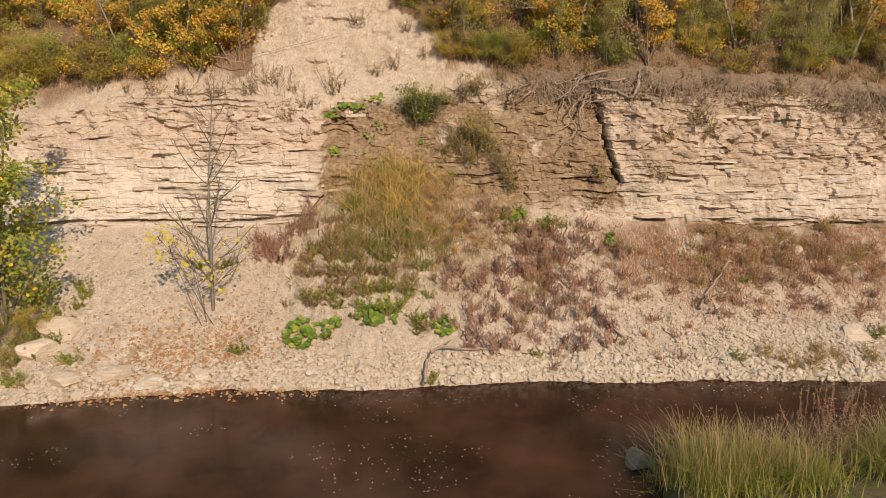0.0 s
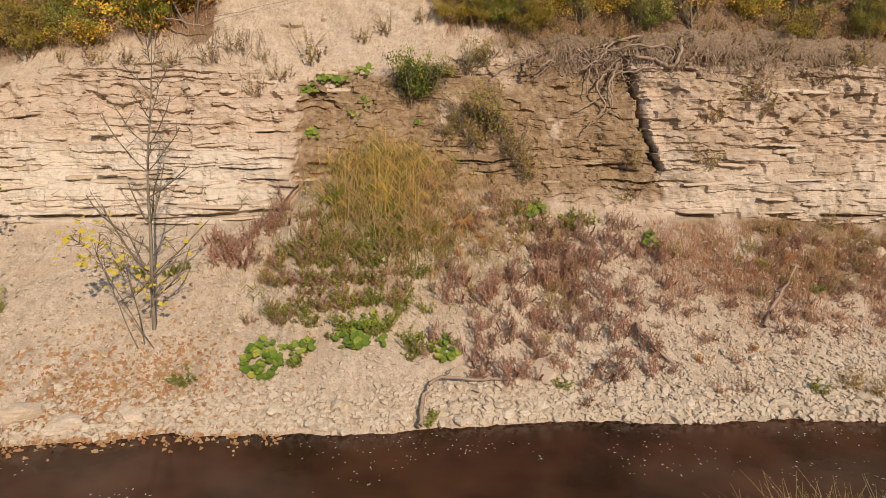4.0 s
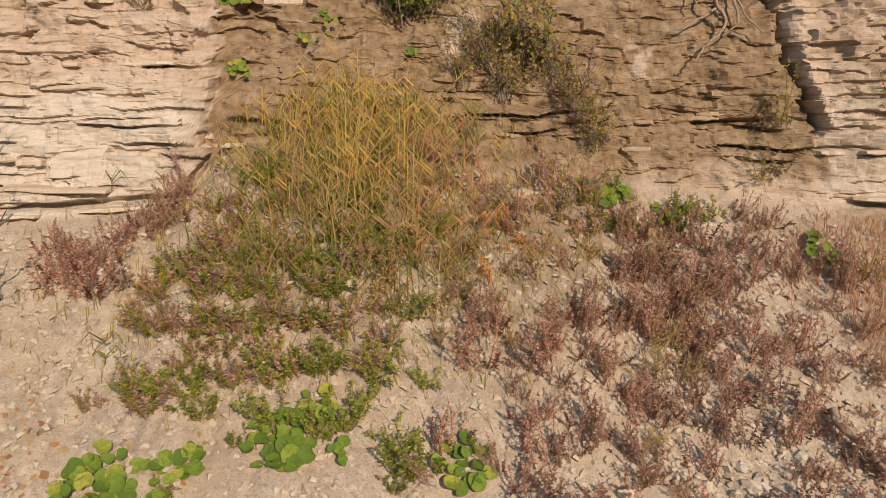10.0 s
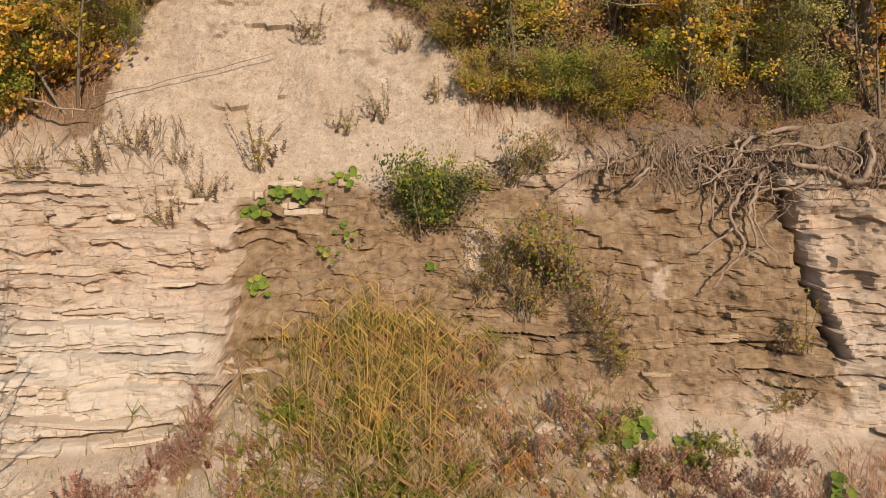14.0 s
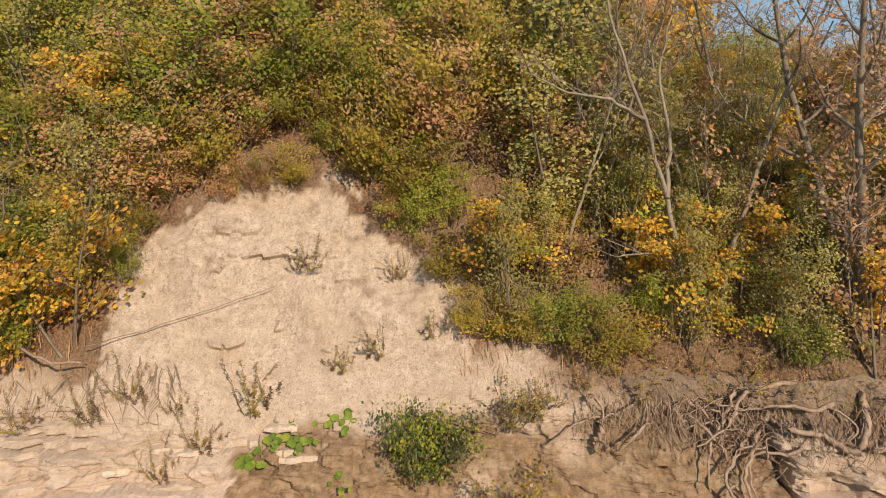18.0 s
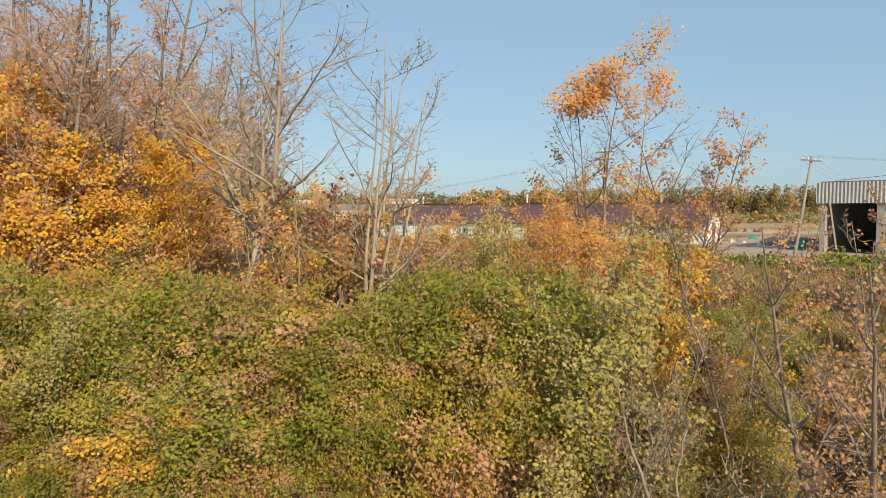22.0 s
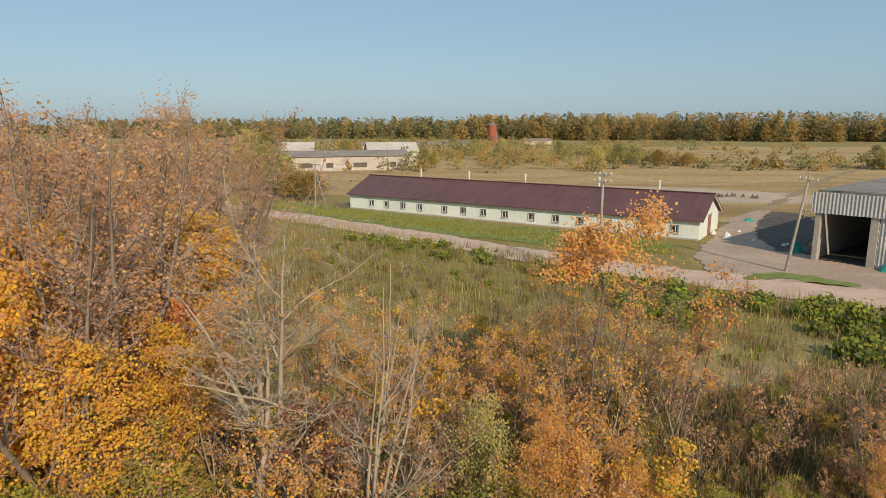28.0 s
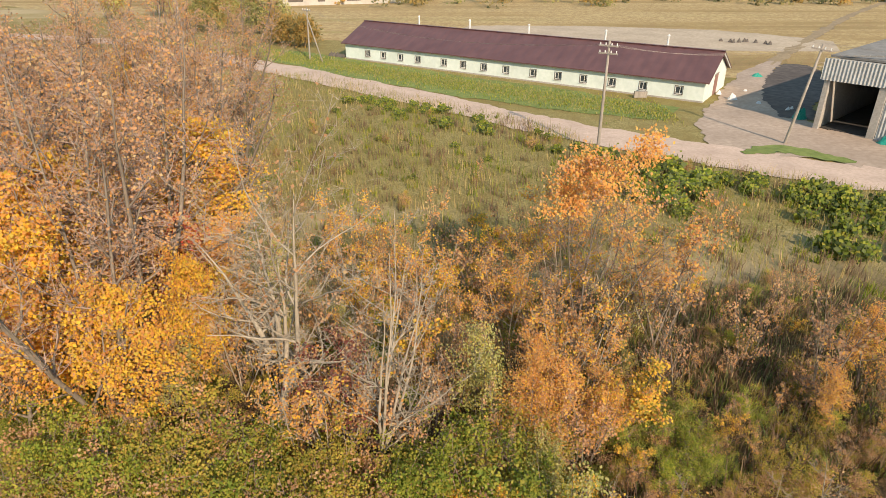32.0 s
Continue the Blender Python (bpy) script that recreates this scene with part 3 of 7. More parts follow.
def tree_thing(name, seed, height=8.0, trunk_r=0.12, stems=1, limbs=12, first=0.25, reach=0.45, twigs=6, sub=4, lean=(0, 0), up=0.05,
               leaf=None, leaf_size=0.13, per=5, spread=0.16, leaf_from=0.0, bark=None, wander=0.10, fork=False, twig=None, split=0.0, heavy=False, spray=0.22, label="", category="tree"):
    """A tree: trunk with limbs, twigs, and a crown of leaves at the twigs; leaf: list of (material, share)."""
    rnd = random.Random(seed)
    wood, fine, tips, spots = [], [], [], []
    if split:
        bole = branch(rnd, (0, 0, -0.3), (lean[0], lean[1], 1), split, trunk_r * 1.7, trunk_r * 1.25, 8, wander * 0.4, 0.02)
        wood.append(bole)
    for st in range(stems):
        d0 = Vector((lean[0] + (rnd.gauss(0, spray) if stems > 1 else 0), lean[1] + (rnd.gauss(0, spray) if stems > 1 else 0), 1))
        hh = height * (rnd.uniform(0.7, 1.0) if stems > 1 else 1)
        base = Vector((rnd.gauss(0, 0.12), rnd.gauss(0, 0.12), -0.25)) if stems > 1 else Vector((0, 0, -0.3))
        if split:
            base, hh = bole[-1 - st % 3][0], hh - split
        trunk = branch(rnd, base, d0, hh, trunk_r, trunk_r * 0.12, 12, wander * 0.45, up * 0.5)
        wood.append(trunk)
        nl = max(3, limbs // stems)
        for i in range(nl):
            t = first + (1 - first) * (i + rnd.random() * 0.8) / nl
            k = min(int(t * 12), 11)
            p, r = trunk[k]
            a = i * 2.4 + rnd.uniform(-0.5, 0.5)
            tilt = rnd.uniform(0.35, 0.9) if not fork else rnd.uniform(0.7, 1.3)
            ln = hh * reach * ((0.65 + 0.25 * t) if heavy else (1.15 - 0.75 * t)) * rnd.uniform(0.7, 1.25)
            limb = branch(rnd, p, (math.cos(a), math.sin(a), tilt), ln, r * 0.62, 0.012, 7, wander, up)
            wood.append(limb)
            for j in range(twigs):
                q, r2 = limb[min(2 + int(j * 5.5 / twigs), 7)]
                b = rnd.uniform(0, 6.28)
                tw = branch(rnd, q, (math.cos(b) + math.cos(a) * 0.6, math.sin(b) + math.sin(a) * 0.6, rnd.uniform(0.1, 1.0)), ln * rnd.uniform(0.25, 0.5), max(r2 * 0.6, 0.010), 0.005, 3, wander * 1.3, up)
                if tw[0][1] > 0.012:
                    fine.append(tw)
                else:
                    tips += [(tw[0][0], tw[2][0], tw[0][1]), (tw[1][0], tw[3][0], tw[1][1])]
                for _ in range(sub):
                    q2, _r = tw[rnd.randint(1, 3)]
                    c = rnd.uniform(0, 6.28)
                    dv = Vector((math.cos(c), math.sin(c), rnd.uniform(-0.1, 1.0))).normalized() * (ln * rnd.uniform(0.10, 0.26))
                    tips.append((q2, q2 + dv, 0.007))
                    if q2.z > leaf_from * height:
                        spots += [q2 + dv * 0.5, q2 + dv]
    e = new(name)
    tagged(e, label, category)
    V, F = tubes(wood, 6 if trunk_r > 0.08 else 4)
    link_mesh("trunk", V, F, bark or BARK, e, True)
    V, F = joined(tubes(fine, 3), spikes(tips))
    tagged(link_mesh("branchwork", V, F, twig or (TWIG if bark is None else bark), e), kind="stuff")
    if leaf and spots:
        rnd.shuffle(spots)
        foliage("crown", rnd, spots, leaf, leaf_size, spread, per, e)
    return e


def bush_thing(name, seed, r=1.2, h=1.6, clumps=60, per=26, leaf=None, leaf_size=0.085, stems=9, label="", category="bush", spread=0.17, up_bias=0.5):
    """A bush: stems from one stool, and leaves in uneven clumps along them."""
    rnd = random.Random(seed)
    paths, tips, spots = [], [], []
    for i in range(stems):
        a = i * 6.283 / stems + rnd.uniform(-0.4, 0.4)
        o = rnd.uniform(0.25, 1.0)
        st = branch(rnd, (rnd.gauss(0, 0.08), rnd.gauss(0, 0.08), -0.2), (math.cos(a) * o * r / h * 1.2, math.sin(a) * o * r / h * 1.2, 1), h * rnd.uniform(0.8, 1.15), 0.022, 0.006, 6, 0.10, 0.0)
        paths.append(st)
        for j in range(7):
            q, _r = st[rnd.randint(2, 6)]
            b = rnd.uniform(0, 6.283)
            tw = branch(rnd, q, (math.cos(b), math.sin(b), rnd.uniform(0, 0.9)), r * rnd.uniform(0.25, 0.6), 0.008, 0.004, 3, 0.15, 0.02)
            tips.append((tw[0][0], tw[3][0] + (tw[3][0] - tw[2][0]) * 0.4, 0.008))
            spots += [tw[2][0], tw[3][0], tw[1][0]]
    rnd.shuffle(spots)
    spots = spots[:clumps]
    e = new(name)
    tagged(e, label, category)
    V, F = joined(tubes(paths, 3), spikes(tips))
    tagged(link_mesh("stemwork", V, F, TWIG, e), kind="stuff")
    foliage("foliage", rnd, spots, leaf, leaf_size, spread, per, e)
    return e


def place(proto, x, y, z, s=1.0, rot=None, sz=None, tip=(0, 0), label=""):
    """A copy of a prototype at a place, at its own size and turn."""
    rnd = random.Random(int((x * 131 + y * 717) * 100))
    rot = rnd.uniform(-42, 42) if rot is None else rot
    k = rnd.uniform(0.88, 1.14)
    ob = copy_thing(proto, pose(x, y, z, tip[0], tip[1], rot) @ Matrix.Diagonal((s * k * rnd.choice([-1, 1]), s * k, (sz or s) * rnd.uniform(0.9, 1.12), 1)))
    if label:
        ob["label"] = label
    return ob


def ground_z(x, y):
    """Height of the land at x, y on the bank or the plateau."""
    if y > float(at(BRINK_Y, x)):
        return PLATEAU - 0.05 - 0.35 * (1 - float(smooth(0, 3, y - float(at(BRINK_Y, x)))))
    lo, hi = 0.0, 3.0
    for _ in range(24):
        mid = (lo + hi) / 2
        yy, zz = profile(x, mid)
        if yy < y:
            lo = mid
        else:
            hi = mid
    return float(profile(x, lo)[1])

# ---- prototypes of trees and bushes (each is the first of its kind, and is then copied) ----
P = {}
PINK_TWIG = simple("twig_pinkish", (0.36, 0.25, 0.195), (0.54, 0.41, 0.33), 20, 0.9, 0, 0.2)
P["maple_yellow"] = tree_thing("maple_tree", 11, 8.2, 0.14, 1, 22, 0.10, 0.40, 7, 5, leaf=[(LM["yellow"], 0.52), (LM["orange"], 0.30)], leaf_size=0.115, per=6, spread=0.25, label="maple in dense yellow and orange autumn leaf")
P["maple_orange"] = tree_thing("maple_tree", 12, 7.0, 0.11, 1, 18, 0.2, 0.38, 6, 5, leaf=[(LM["orange"], 0.55), (LM["rust"], 0.25), (LM["yellow"], 0.12)], leaf_size=0.085, per=5, spread=0.20, label="maple with orange and rusty autumn leaves")
P["bare_tall"] = tree_thing("bare_tree", 13, 12.6, 0.12, 3, 39, 0.2, 0.26, 8, 7, up=0.12, leaf=[(LM["rust"], 0.6), (LM["orange"], 0.1)], leaf_size=0.07, per=1, spread=0.12, twig=PINK_TWIG, label="tall leafless tree with fine pinkish twigs")
P["sapling_orange"] = tree_thing("sapling", 14, 6.5, 0.05, 3, 15, 0.3, 0.30, 5, 5, up=0.12, leaf=[(LM["orange"], 0.30), (LM["yellow"], 0.12), (LM["rust"], 0.14)], leaf_size=0.08, per=3, spread=0.14, leaf_from=0.35, label="slender saplings with thin orange leaves", bark=BARK_PALE)
P["sapling_bare"] = tree_thing("sapling", 15, 5.0, 0.035, 5, 20, 0.15, 0.30, 5, 5, up=0.13, leaf=[(LM["rust"], 0.36), (LM["orange"], 0.06)], leaf_size=0.085, per=1, spread=0.10, twig=TWIG, label="bare twiggy sapling clump with a few rusty leaves")
P["sapling_thin"] = tree_thing("sapling", 29, 4.6, 0.03, 3, 12, 0.18, 0.30, 4, 5, up=0.13, leaf=[(LM["rust"], 0.34), (LM["orange"], 0.14)], leaf_size=0.09, per=1, spread=0.10, twig=TWIG, label="thin bare sapling with a few rusty leaves")
P["willow"] = tree_thing("willow_sapling", 16, 5.0, 0.035, 5, 20, 0.15, 0.28, 5, 4, up=0.14, leaf=[(LM["willow"], 0.75), (LM["olive"], 0.2)], leaf_size=0.055, per=4, spread=0.18, bark=BARK, label="grey-green willow sapling with thin foliage")
P["sapling_yellow"] = tree_thing("sapling", 17, 4.0, 0.04, 2, 12, 0.15, 0.30, 5, 5, leaf=[(LM["yellow"], 0.4), (LM["olive"], 0.3), (LM["orange"], 0.15)], leaf_size=0.09, per=3, spread=0.14, label="young maple with yellow leaves")
P["bush_russet"] = bush_thing("russet_bush", 27, 1.25, 1.7, 60, 54, [(LM["rust"], 0.72), (LM["olive"], 0.28)], 0.05, 12, spread=0.14, label="russet and olive autumn bush on the brink")
P["bush_lime"] = bush_thing("lime_green_bush", 28, 1.25, 1.7, 60, 54, [(LM["burdock"], 0.9), (LM["green"], 0.10)], 0.05, 12, spread=0.14, label="light yellow-green bush on the brink")
P["bush_green"] = bush_thing("green_bush", 21, 1.35, 1.9, 62, 58, [(LM["green"], 0.95)], 0.05, 12, spread=0.14, label="dense green leafy bush on the brink")
P["bush_olive"] = bush_thing("olive_bush", 22, 1.35, 1.8, 62, 58, [(LM["olive"], 0.92), (LM["rust"], 0.08)], 0.05, 12, spread=0.14, label="olive and brownish green leafy bush")
P["bush_rust"] = bush_thing("rusty_bush", 23, 1.1, 1.5, 70, 28, [(LM["rust"], 0.55), (LM["olive"], 0.45)], 0.055, 12, spread=0.15, label="rusty brown autumn bush on the brink")
P["bush_yellow"] = bush_thing("yellow_bush", 24, 1.0, 1.5, 66, 14, [(LM["yellow"], 0.55), (LM["green"], 0.45)], 0.08, 8, label="yellow leafy bush on the slope")
P["bush_dark"] = bush_thing("low_bush", 25, 0.75, 1.1, 60, 44, [(LM["dark"], 0.6), (LM["green"], 0.4)], 0.042, 12, spread=0.12, label="small dark green bush on the ledge")
FIRST = {}


def put(kind, x, y, s=1.0, rot=None, dz=0.0, sz=None, tip=(0, 0), label="", z=None):
    zz = ground_z(x, y) if z is None else z
    if kind not in FIRST:
        FIRST[kind] = P[kind]
        ob = P[kind]
        ob.matrix_basis = pose(x, y, zz + dz, tip[0], tip[1], rot or 40) @ Matrix.Diagonal((1, 1, 1, 1))
        return ob
    return place(P[kind], x, y, zz + dz, s, rot, sz, tip, label)


# the leafless, forked old tree near the brink
dead = tree_thing("bare_tree", 31, 11.8, 0.12, 4, 48, 0.10, 0.50, 8, 7, up=0.09, wander=0.13, spray=0.24, bark=BARK_PALE, split=3.4, heavy=True, leaf=[(LM["rust"], 0.18)], leaf_size=0.09, per=1, spread=0.1, leaf_from=0.5, label="old pale leafless tree forked low with gnarled limbs")
dead.matrix_basis = pose(-6.6, 29.6, ground_z(-6.6, 29.6), 0, 0, 15)
wide = tree_thing("bare_tree", 32, 10.8, 0.08, 6, 36, 0.12, 0.38, 6, 6, up=0.09, wander=0.12, bark=BARK_PALE, split=1.0, label="spreading bare tree with many low pale limbs")
wide.matrix_basis = pose(-3.0, 28.6, ground_z(-3.0, 28.6))

# trees of the plateau: x, y, kind, size
for x, y, k, s in [
        (-14.6, 31.6, "maple_yellow", 0.95), (-12.2, 30.4, "maple_yellow", 0.85), (-10.6, 32.6, "maple_yellow", 0.72), (-17.0, 33.5, "maple_yellow", 1.05), (-13.0, 34.0, "maple_orange", 1.1), (-10.6, 36.5, "maple_orange", 0.95), (-16.0, 30.0, "maple_orange", 0.9), (-19.5, 32.0, "maple_orange", 1.1),
        (2.0, 28.9, "maple_orange", 0.62), (3.6, 29.4, "maple_orange", 0.55), (4.9, 29.3, "maple_orange", 0.5), (5.8, 30.2, "sapling_yellow", 1.0), (13.8, 30.5, "maple_orange", 0.38), (16.0, 30.0, "maple_orange", 0.4),
        (-19, 37, "bare_tall", 1.1), (-22, 44, "bare_tall", 1.2), (-17, 43, "bare_tall", 1.05), (-25, 40, "maple_orange", 1.2), (-14, 41, "maple_orange", 1.0),
        (-20, 51, "bare_tall", 1.15), (-26, 52, "bare_tall", 1.25), (-16, 50, "maple_orange", 1.0), (-31, 46, "bare_tall", 1.2), (-23, 34, "maple_orange", 1.1),
        (-30, 58, "bare_tall", 1.1), (-23, 59, "maple_orange", 1.15), (-37, 55, "bare_tall", 1.2),
        (9.0, 36.8, "sapling_orange", 1.15), (5.0, 39.5, "sapling_orange", 1.2), (2.7, 30.7, "maple_orange", 0.62), (4.7, 31.6, "sapling_orange", 0.95),
        (8.5, 33.0, "sapling_bare", 1.2), (1.0, 39.0, "sapling_bare", 1.3), (-1.8, 37.5, "sapling_orange", 1.0), (-4.4, 32.6, "sapling_bare", 1.15), (-2.0, 34.0, "sapling_yellow", 1.1),
        (7.6, 36.6, "willow", 1.05), (14.5, 32, "sapling_bare", 1.25), (16.5, 33, "maple_orange", 0.6),
        (6.3, 30.5, "sapling_yellow", 0.9), (0.2, 33.5, "sapling_bare", 0.9), (-8.5, 33.5, "sapling_bare", 1.1), (12.2, 34.5, "sapling_bare", 0.9), (4.2, 34.0, "sapling_bare", 1.0)]:
    put(k, x, y, s)
tall = tree_thing("tall_maple", 33, 10.7, 0.06, 5, 45, 0.35, 0.36, 5, 5, up=0.12, leaf=[(LM["orange"], 0.7), (LM["rust"], 0.2)], leaf_size=0.09, per=11, spread=0.25, leaf_from=0.72, label="tall slim maple with orange leaves at its top")
tall.matrix_basis = pose(5.6, 36.0, ground_z(5.6, 36.0))
tall2 = tree_thing("tall_maple", 34, 8.2, 0.06, 3, 30, 0.3, 0.26, 5, 5, up=0.12, leaf=[(LM["orange"], 0.3), (LM["rust"], 0.3)], leaf_size=0.10, per=2, spread=0.16, leaf_from=0.4, label="slim maple with thin rusty leaves")
tall2.matrix_basis = pose(8.8, 35.6, ground_z(8.8, 35.6))
# the crowd of trees beside the meadow, and the saplings between
rt = random.Random(3)
for i in range(70):
    x = -13.0 - 24 * ((i * 0.618) % 1.0)
    y = 31 + 34 * ((i * 0.414) % 1.0) + rt.uniform(-1, 1)
    if x > -16 and y > 50:
        x -= 6
    put(rt.choices(["bare_tall", "maple_orange", "maple_yellow"], [0.70, 0.22, 0.08])[0], x, y, rt.uniform(1.0, 1.3))
for i in range(120):
    x = -11 + 30 * ((i * 0.618) % 1.0)
    y = 28.2 + 13.5 * rt.random() ** 1.2
    if x > 6.5 and y < 33 and rt.random() < 0.6:
        continue
    put(rt.choices([rt.choice(["sapling_bare", "sapling_thin"]), "sapling_orange", "willow", "sapling_yellow"], [0.74, 0.10 if x < 6 else 0.03, 0.10 if x < 6 else 0.03, 0.06])[0], x, y, rt.uniform(0.55, 1.0) * (0.5 if x > 5.5 else 1))
for i in range(52):
    x = -6.5 + 17 * ((i * 0.618) % 1.0)
    put(rt.choices(["sapling_thin", "sapling_orange", "sapling_yellow"], [0.78, 0.12, 0.10])[0], x, 35.5 + 11 * rt.random(), rt.uniform(0.6, 1.0))
for i in range(34):
    x = 5.5 + 13 * ((i * 0.618) % 1.0)
    put(rt.choices(["sapling_thin", "bush_rust", "bush_olive", "bush_green"], [0.5, 0.22, 0.16, 0.12])[0], x, 28.5 + 8 * rt.random(), rt.uniform(0.3, 0.55))
for i in range(26):
    x = -21 + 11.5 * ((i * 0.618) % 1.0)
    put(rt.choices(["sapling_bare", "bush_olive", "bush_green", "sapling_orange"], [0.3, 0.3, 0.25, 0.15])[0], x, 27.5 + 7 * rt.random(), rt.uniform(0.6, 1.0))
P["maple_red"] = tree_thing("maple_tree", 20, 5.5, 0.08, 2, 14, 0.2, 0.34, 5, 5, leaf=[(LM["red"], 0.4), (LM["orange"], 0.35)], leaf_size=0.09, per=5, spread=0.15, label="young maple in bright red leaf")
put("maple_red", -13.4, 37.6, 1.2)
put("maple_red", -13.0, 37.0, 1.2)
put("maple_red", -11.6, 34.8, 0.9)
P["maple_dark"] = tree_thing("maple_tree", 35, 5.6, 0.07, 3, 21, 0.15, 0.34, 6, 5, leaf=[(LM["darkred"], 0.45), (LM["rust"], 0.2)], leaf_size=0.09, per=2, spread=0.16, label="small maple with sparse dark red leaves")
put("maple_dark", -4.1, 29.9, 1.0)

# bushes along the brink
rb = random.Random(5)
for i in range(104):
    x = -14.5 + 17.2 * ((i * 0.618) % 1.0)
    y = float(at(BRINK_Y, x)) - 2.0 + 4.6 * rb.random()
    if -5.6 < x < -0.2:
        y = max(y, float(at(BRINK_Y, x)) - 1.75 + 0.6 * rb.random())
    k = rb.choices(["bush_green", "bush_olive", "bush_russet", "bush_lime"], [0.22, 0.42, 0.26, 0.10])[0]
    put(k, x, y, rb.uniform(0.75, 1.3), None, -0.15)
for i in range(30):
    x = -14.5 + 16.6 * ((i * 0.618) % 1.0)
    put(rb.choices(["bush_green", "bush_olive", "bush_russet"], [0.4, 0.42, 0.18])[0], x, float(at(BRINK_Y, x)) + rb.uniform(0.8, 2.4), rb.uniform(1.25, 1.6), None, -0.15)
for i in range(46):
    x = 2.6 + 14 * ((i * 0.618) % 1.0)
    y = float(at(BRINK_Y, x)) - 1.0 + 5.2 * rb.random()
    put(rb.choices(["bush_rust", "bush_olive", "bush_green", "sapling_yellow", "sapling_thin", "bush_russet"], [0.24, 0.22, 0.16, 0.10, 0.14, 0.14])[0], x, y, rb.uniform(0.45, 0.75))
for x, y, k, s in [(-5.6, 23.4, "bush_russet", 0.55), (-5.1, 23.8, "bush_rust", 0.5), (-2.45, 23.6, "bush_lime", 0.42), (-1.35, 23.3, "bush_lime", 0.5), (-1.1, 23.7, "bush_olive", 0.55), (-0.3, 23.0, "bush_green", 0.6), (-4.2, 23.6, "bush_russet", 0.6), (-3.3, 23.8, "bush_olive", 0.6), (-5.9, 22.7, "bush_olive", 0.55), (-6.1, 22.2, "bush_lime", 0.5), (-5.5, 23.1, "bush_russet", 0.55), (-4.8, 23.4, "bush_russet", 0.6), (-2.6, 23.7, "bush_olive", 0.55), (-1.9, 23.4, "bush_olive", 0.6), (-0.9, 22.9, "bush_green", 0.6), (-0.4, 22.5, "bush_olive", 0.5), (-1.4, 23.0, "bush_russet", 0.5), (-0.6, 23.2, "bush_green", 0.7), (-3.9, 23.1, "bush_russet", 0.5), (-3.3, 23.2, "bush_olive", 0.5), (-4.5, 23.0, "bush_russet", 0.5)]:
    put(k, x, y, s, None, -0.1)
# the wooded slope: thickets either side of the bare scarp
for i in range(128):
    x = 0.5 + 15.5 * ((i * 0.618) % 1.0)
    u = rb.random()
    y = float(at(TOP_Y, x)) + 0.45 + (float(at(BRINK_Y, x)) + 2.0 - float(at(TOP_Y, x)) - 0.45) * u
    k = rb.choices(["willow", "bush_olive", "bush_lime", "sapling_yellow", "bush_yellow", "sapling_bare", "bush_rust"], [0.38, 0.10, 0.07, 0.12, 0.06, 0.17, 0.10])[0]
    if x > 3 and u > 0.55:
        if rb.random() < 0.2:
            continue
        k = rb.choice(["sapling_thin", "bush_lime", "sapling_yellow", "bush_olive", "bush_yellow"])
    low = 1.0 - 0.6 * max(0.0, u - 0.45) / 0.55 * min(1.0, max(0.0, (x - 2) / 4))
    put(k, x, y, low * (rb.uniform(0.45, 0.75) if k != "sapling_bare" else rb.uniform(0.6, 1.0)))
for i in range(90):
    x = -16.5 + 10.0 * ((i * 0.618) % 1.0)
    u = rb.random()
    y = float(at(TOP_Y, x)) + 0.25 + (float(at(BRINK_Y, x)) - float(at(TOP_Y, x)) - 0.3) * u
    k = rb.choices(["bush_lime", "bush_olive", "bush_yellow", "sapling_yellow", "bush_rust", "willow", "bush_green"], [0.26, 0.26, 0.18, 0.10, 0.04, 0.08, 0.08])[0]
    put(k, x, y, rb.uniform(0.45, 0.85))
for i in range(56):
    x = 0.9 + 15 * ((i * 0.618) % 1.0)
    y = float(at(TOP_Y, x)) + 0.35 + (float(at(BRINK_Y, x)) - float(at(TOP_Y, x))) * 0.5 * rb.random()
    put(rb.choices(["bush_olive", "bush_lime", "bush_yellow", "bush_green", "willow", "bush_rust"], [0.22, 0.20, 0.26, 0.12, 0.14, 0.06])[0], x, y, rb.uniform(0.38, 0.65))
for i in range(18):
    x = 3.2 + 7.2 * ((i * 0.618) % 1.0)
    y = float(at(TOP_Y, x)) + 0.7 + 3.6 * ((i * 0.414) % 1.0)
    put(["bush_yellow", "bush_lime", "sapling_yellow"][i % 3], x, y, rb.uniform(0.42, 0.62))
# single plants that stand out on the slope
for x, y, k, s in [(0.35, 22.4, "sapling_yellow", 0.62), (0.1, 22.0, "bush_olive", 0.5), (0.55, 21.9, "bush_yellow", 0.4), (-6.95, 21.6, "sapling_yellow", 0.85), (-7.5, 21.9, "bush_yellow", 0.7), (-7.9, 22.4, "bush_lime", 0.7),
        (6.2, 22.9, "sapling_yellow", 0.7), (7.3, 22.6, "bush_yellow", 0.7), (3.2, 21.9, "bush_green", 0.45), (5.2, 22.4, "sapling_yellow", 0.5), 
        (8.4, 23.4, "sapling_yellow", 0.6), (9.6, 22.3, "bush_yellow", 0.6), (-9, 22.6, "bush_yellow", 0.5), (-11.3, 22.4, "sapling_yellow", 0.6)]:
    put(k, x, y, s)
put("bush_dark", -0.74, 20.95, 0.72, None, 0, z=6.30, sz=1.1)
put("bush_dark", -0.66, 21.0, 0.75, None, 0, z=6.28, sz=1.2)
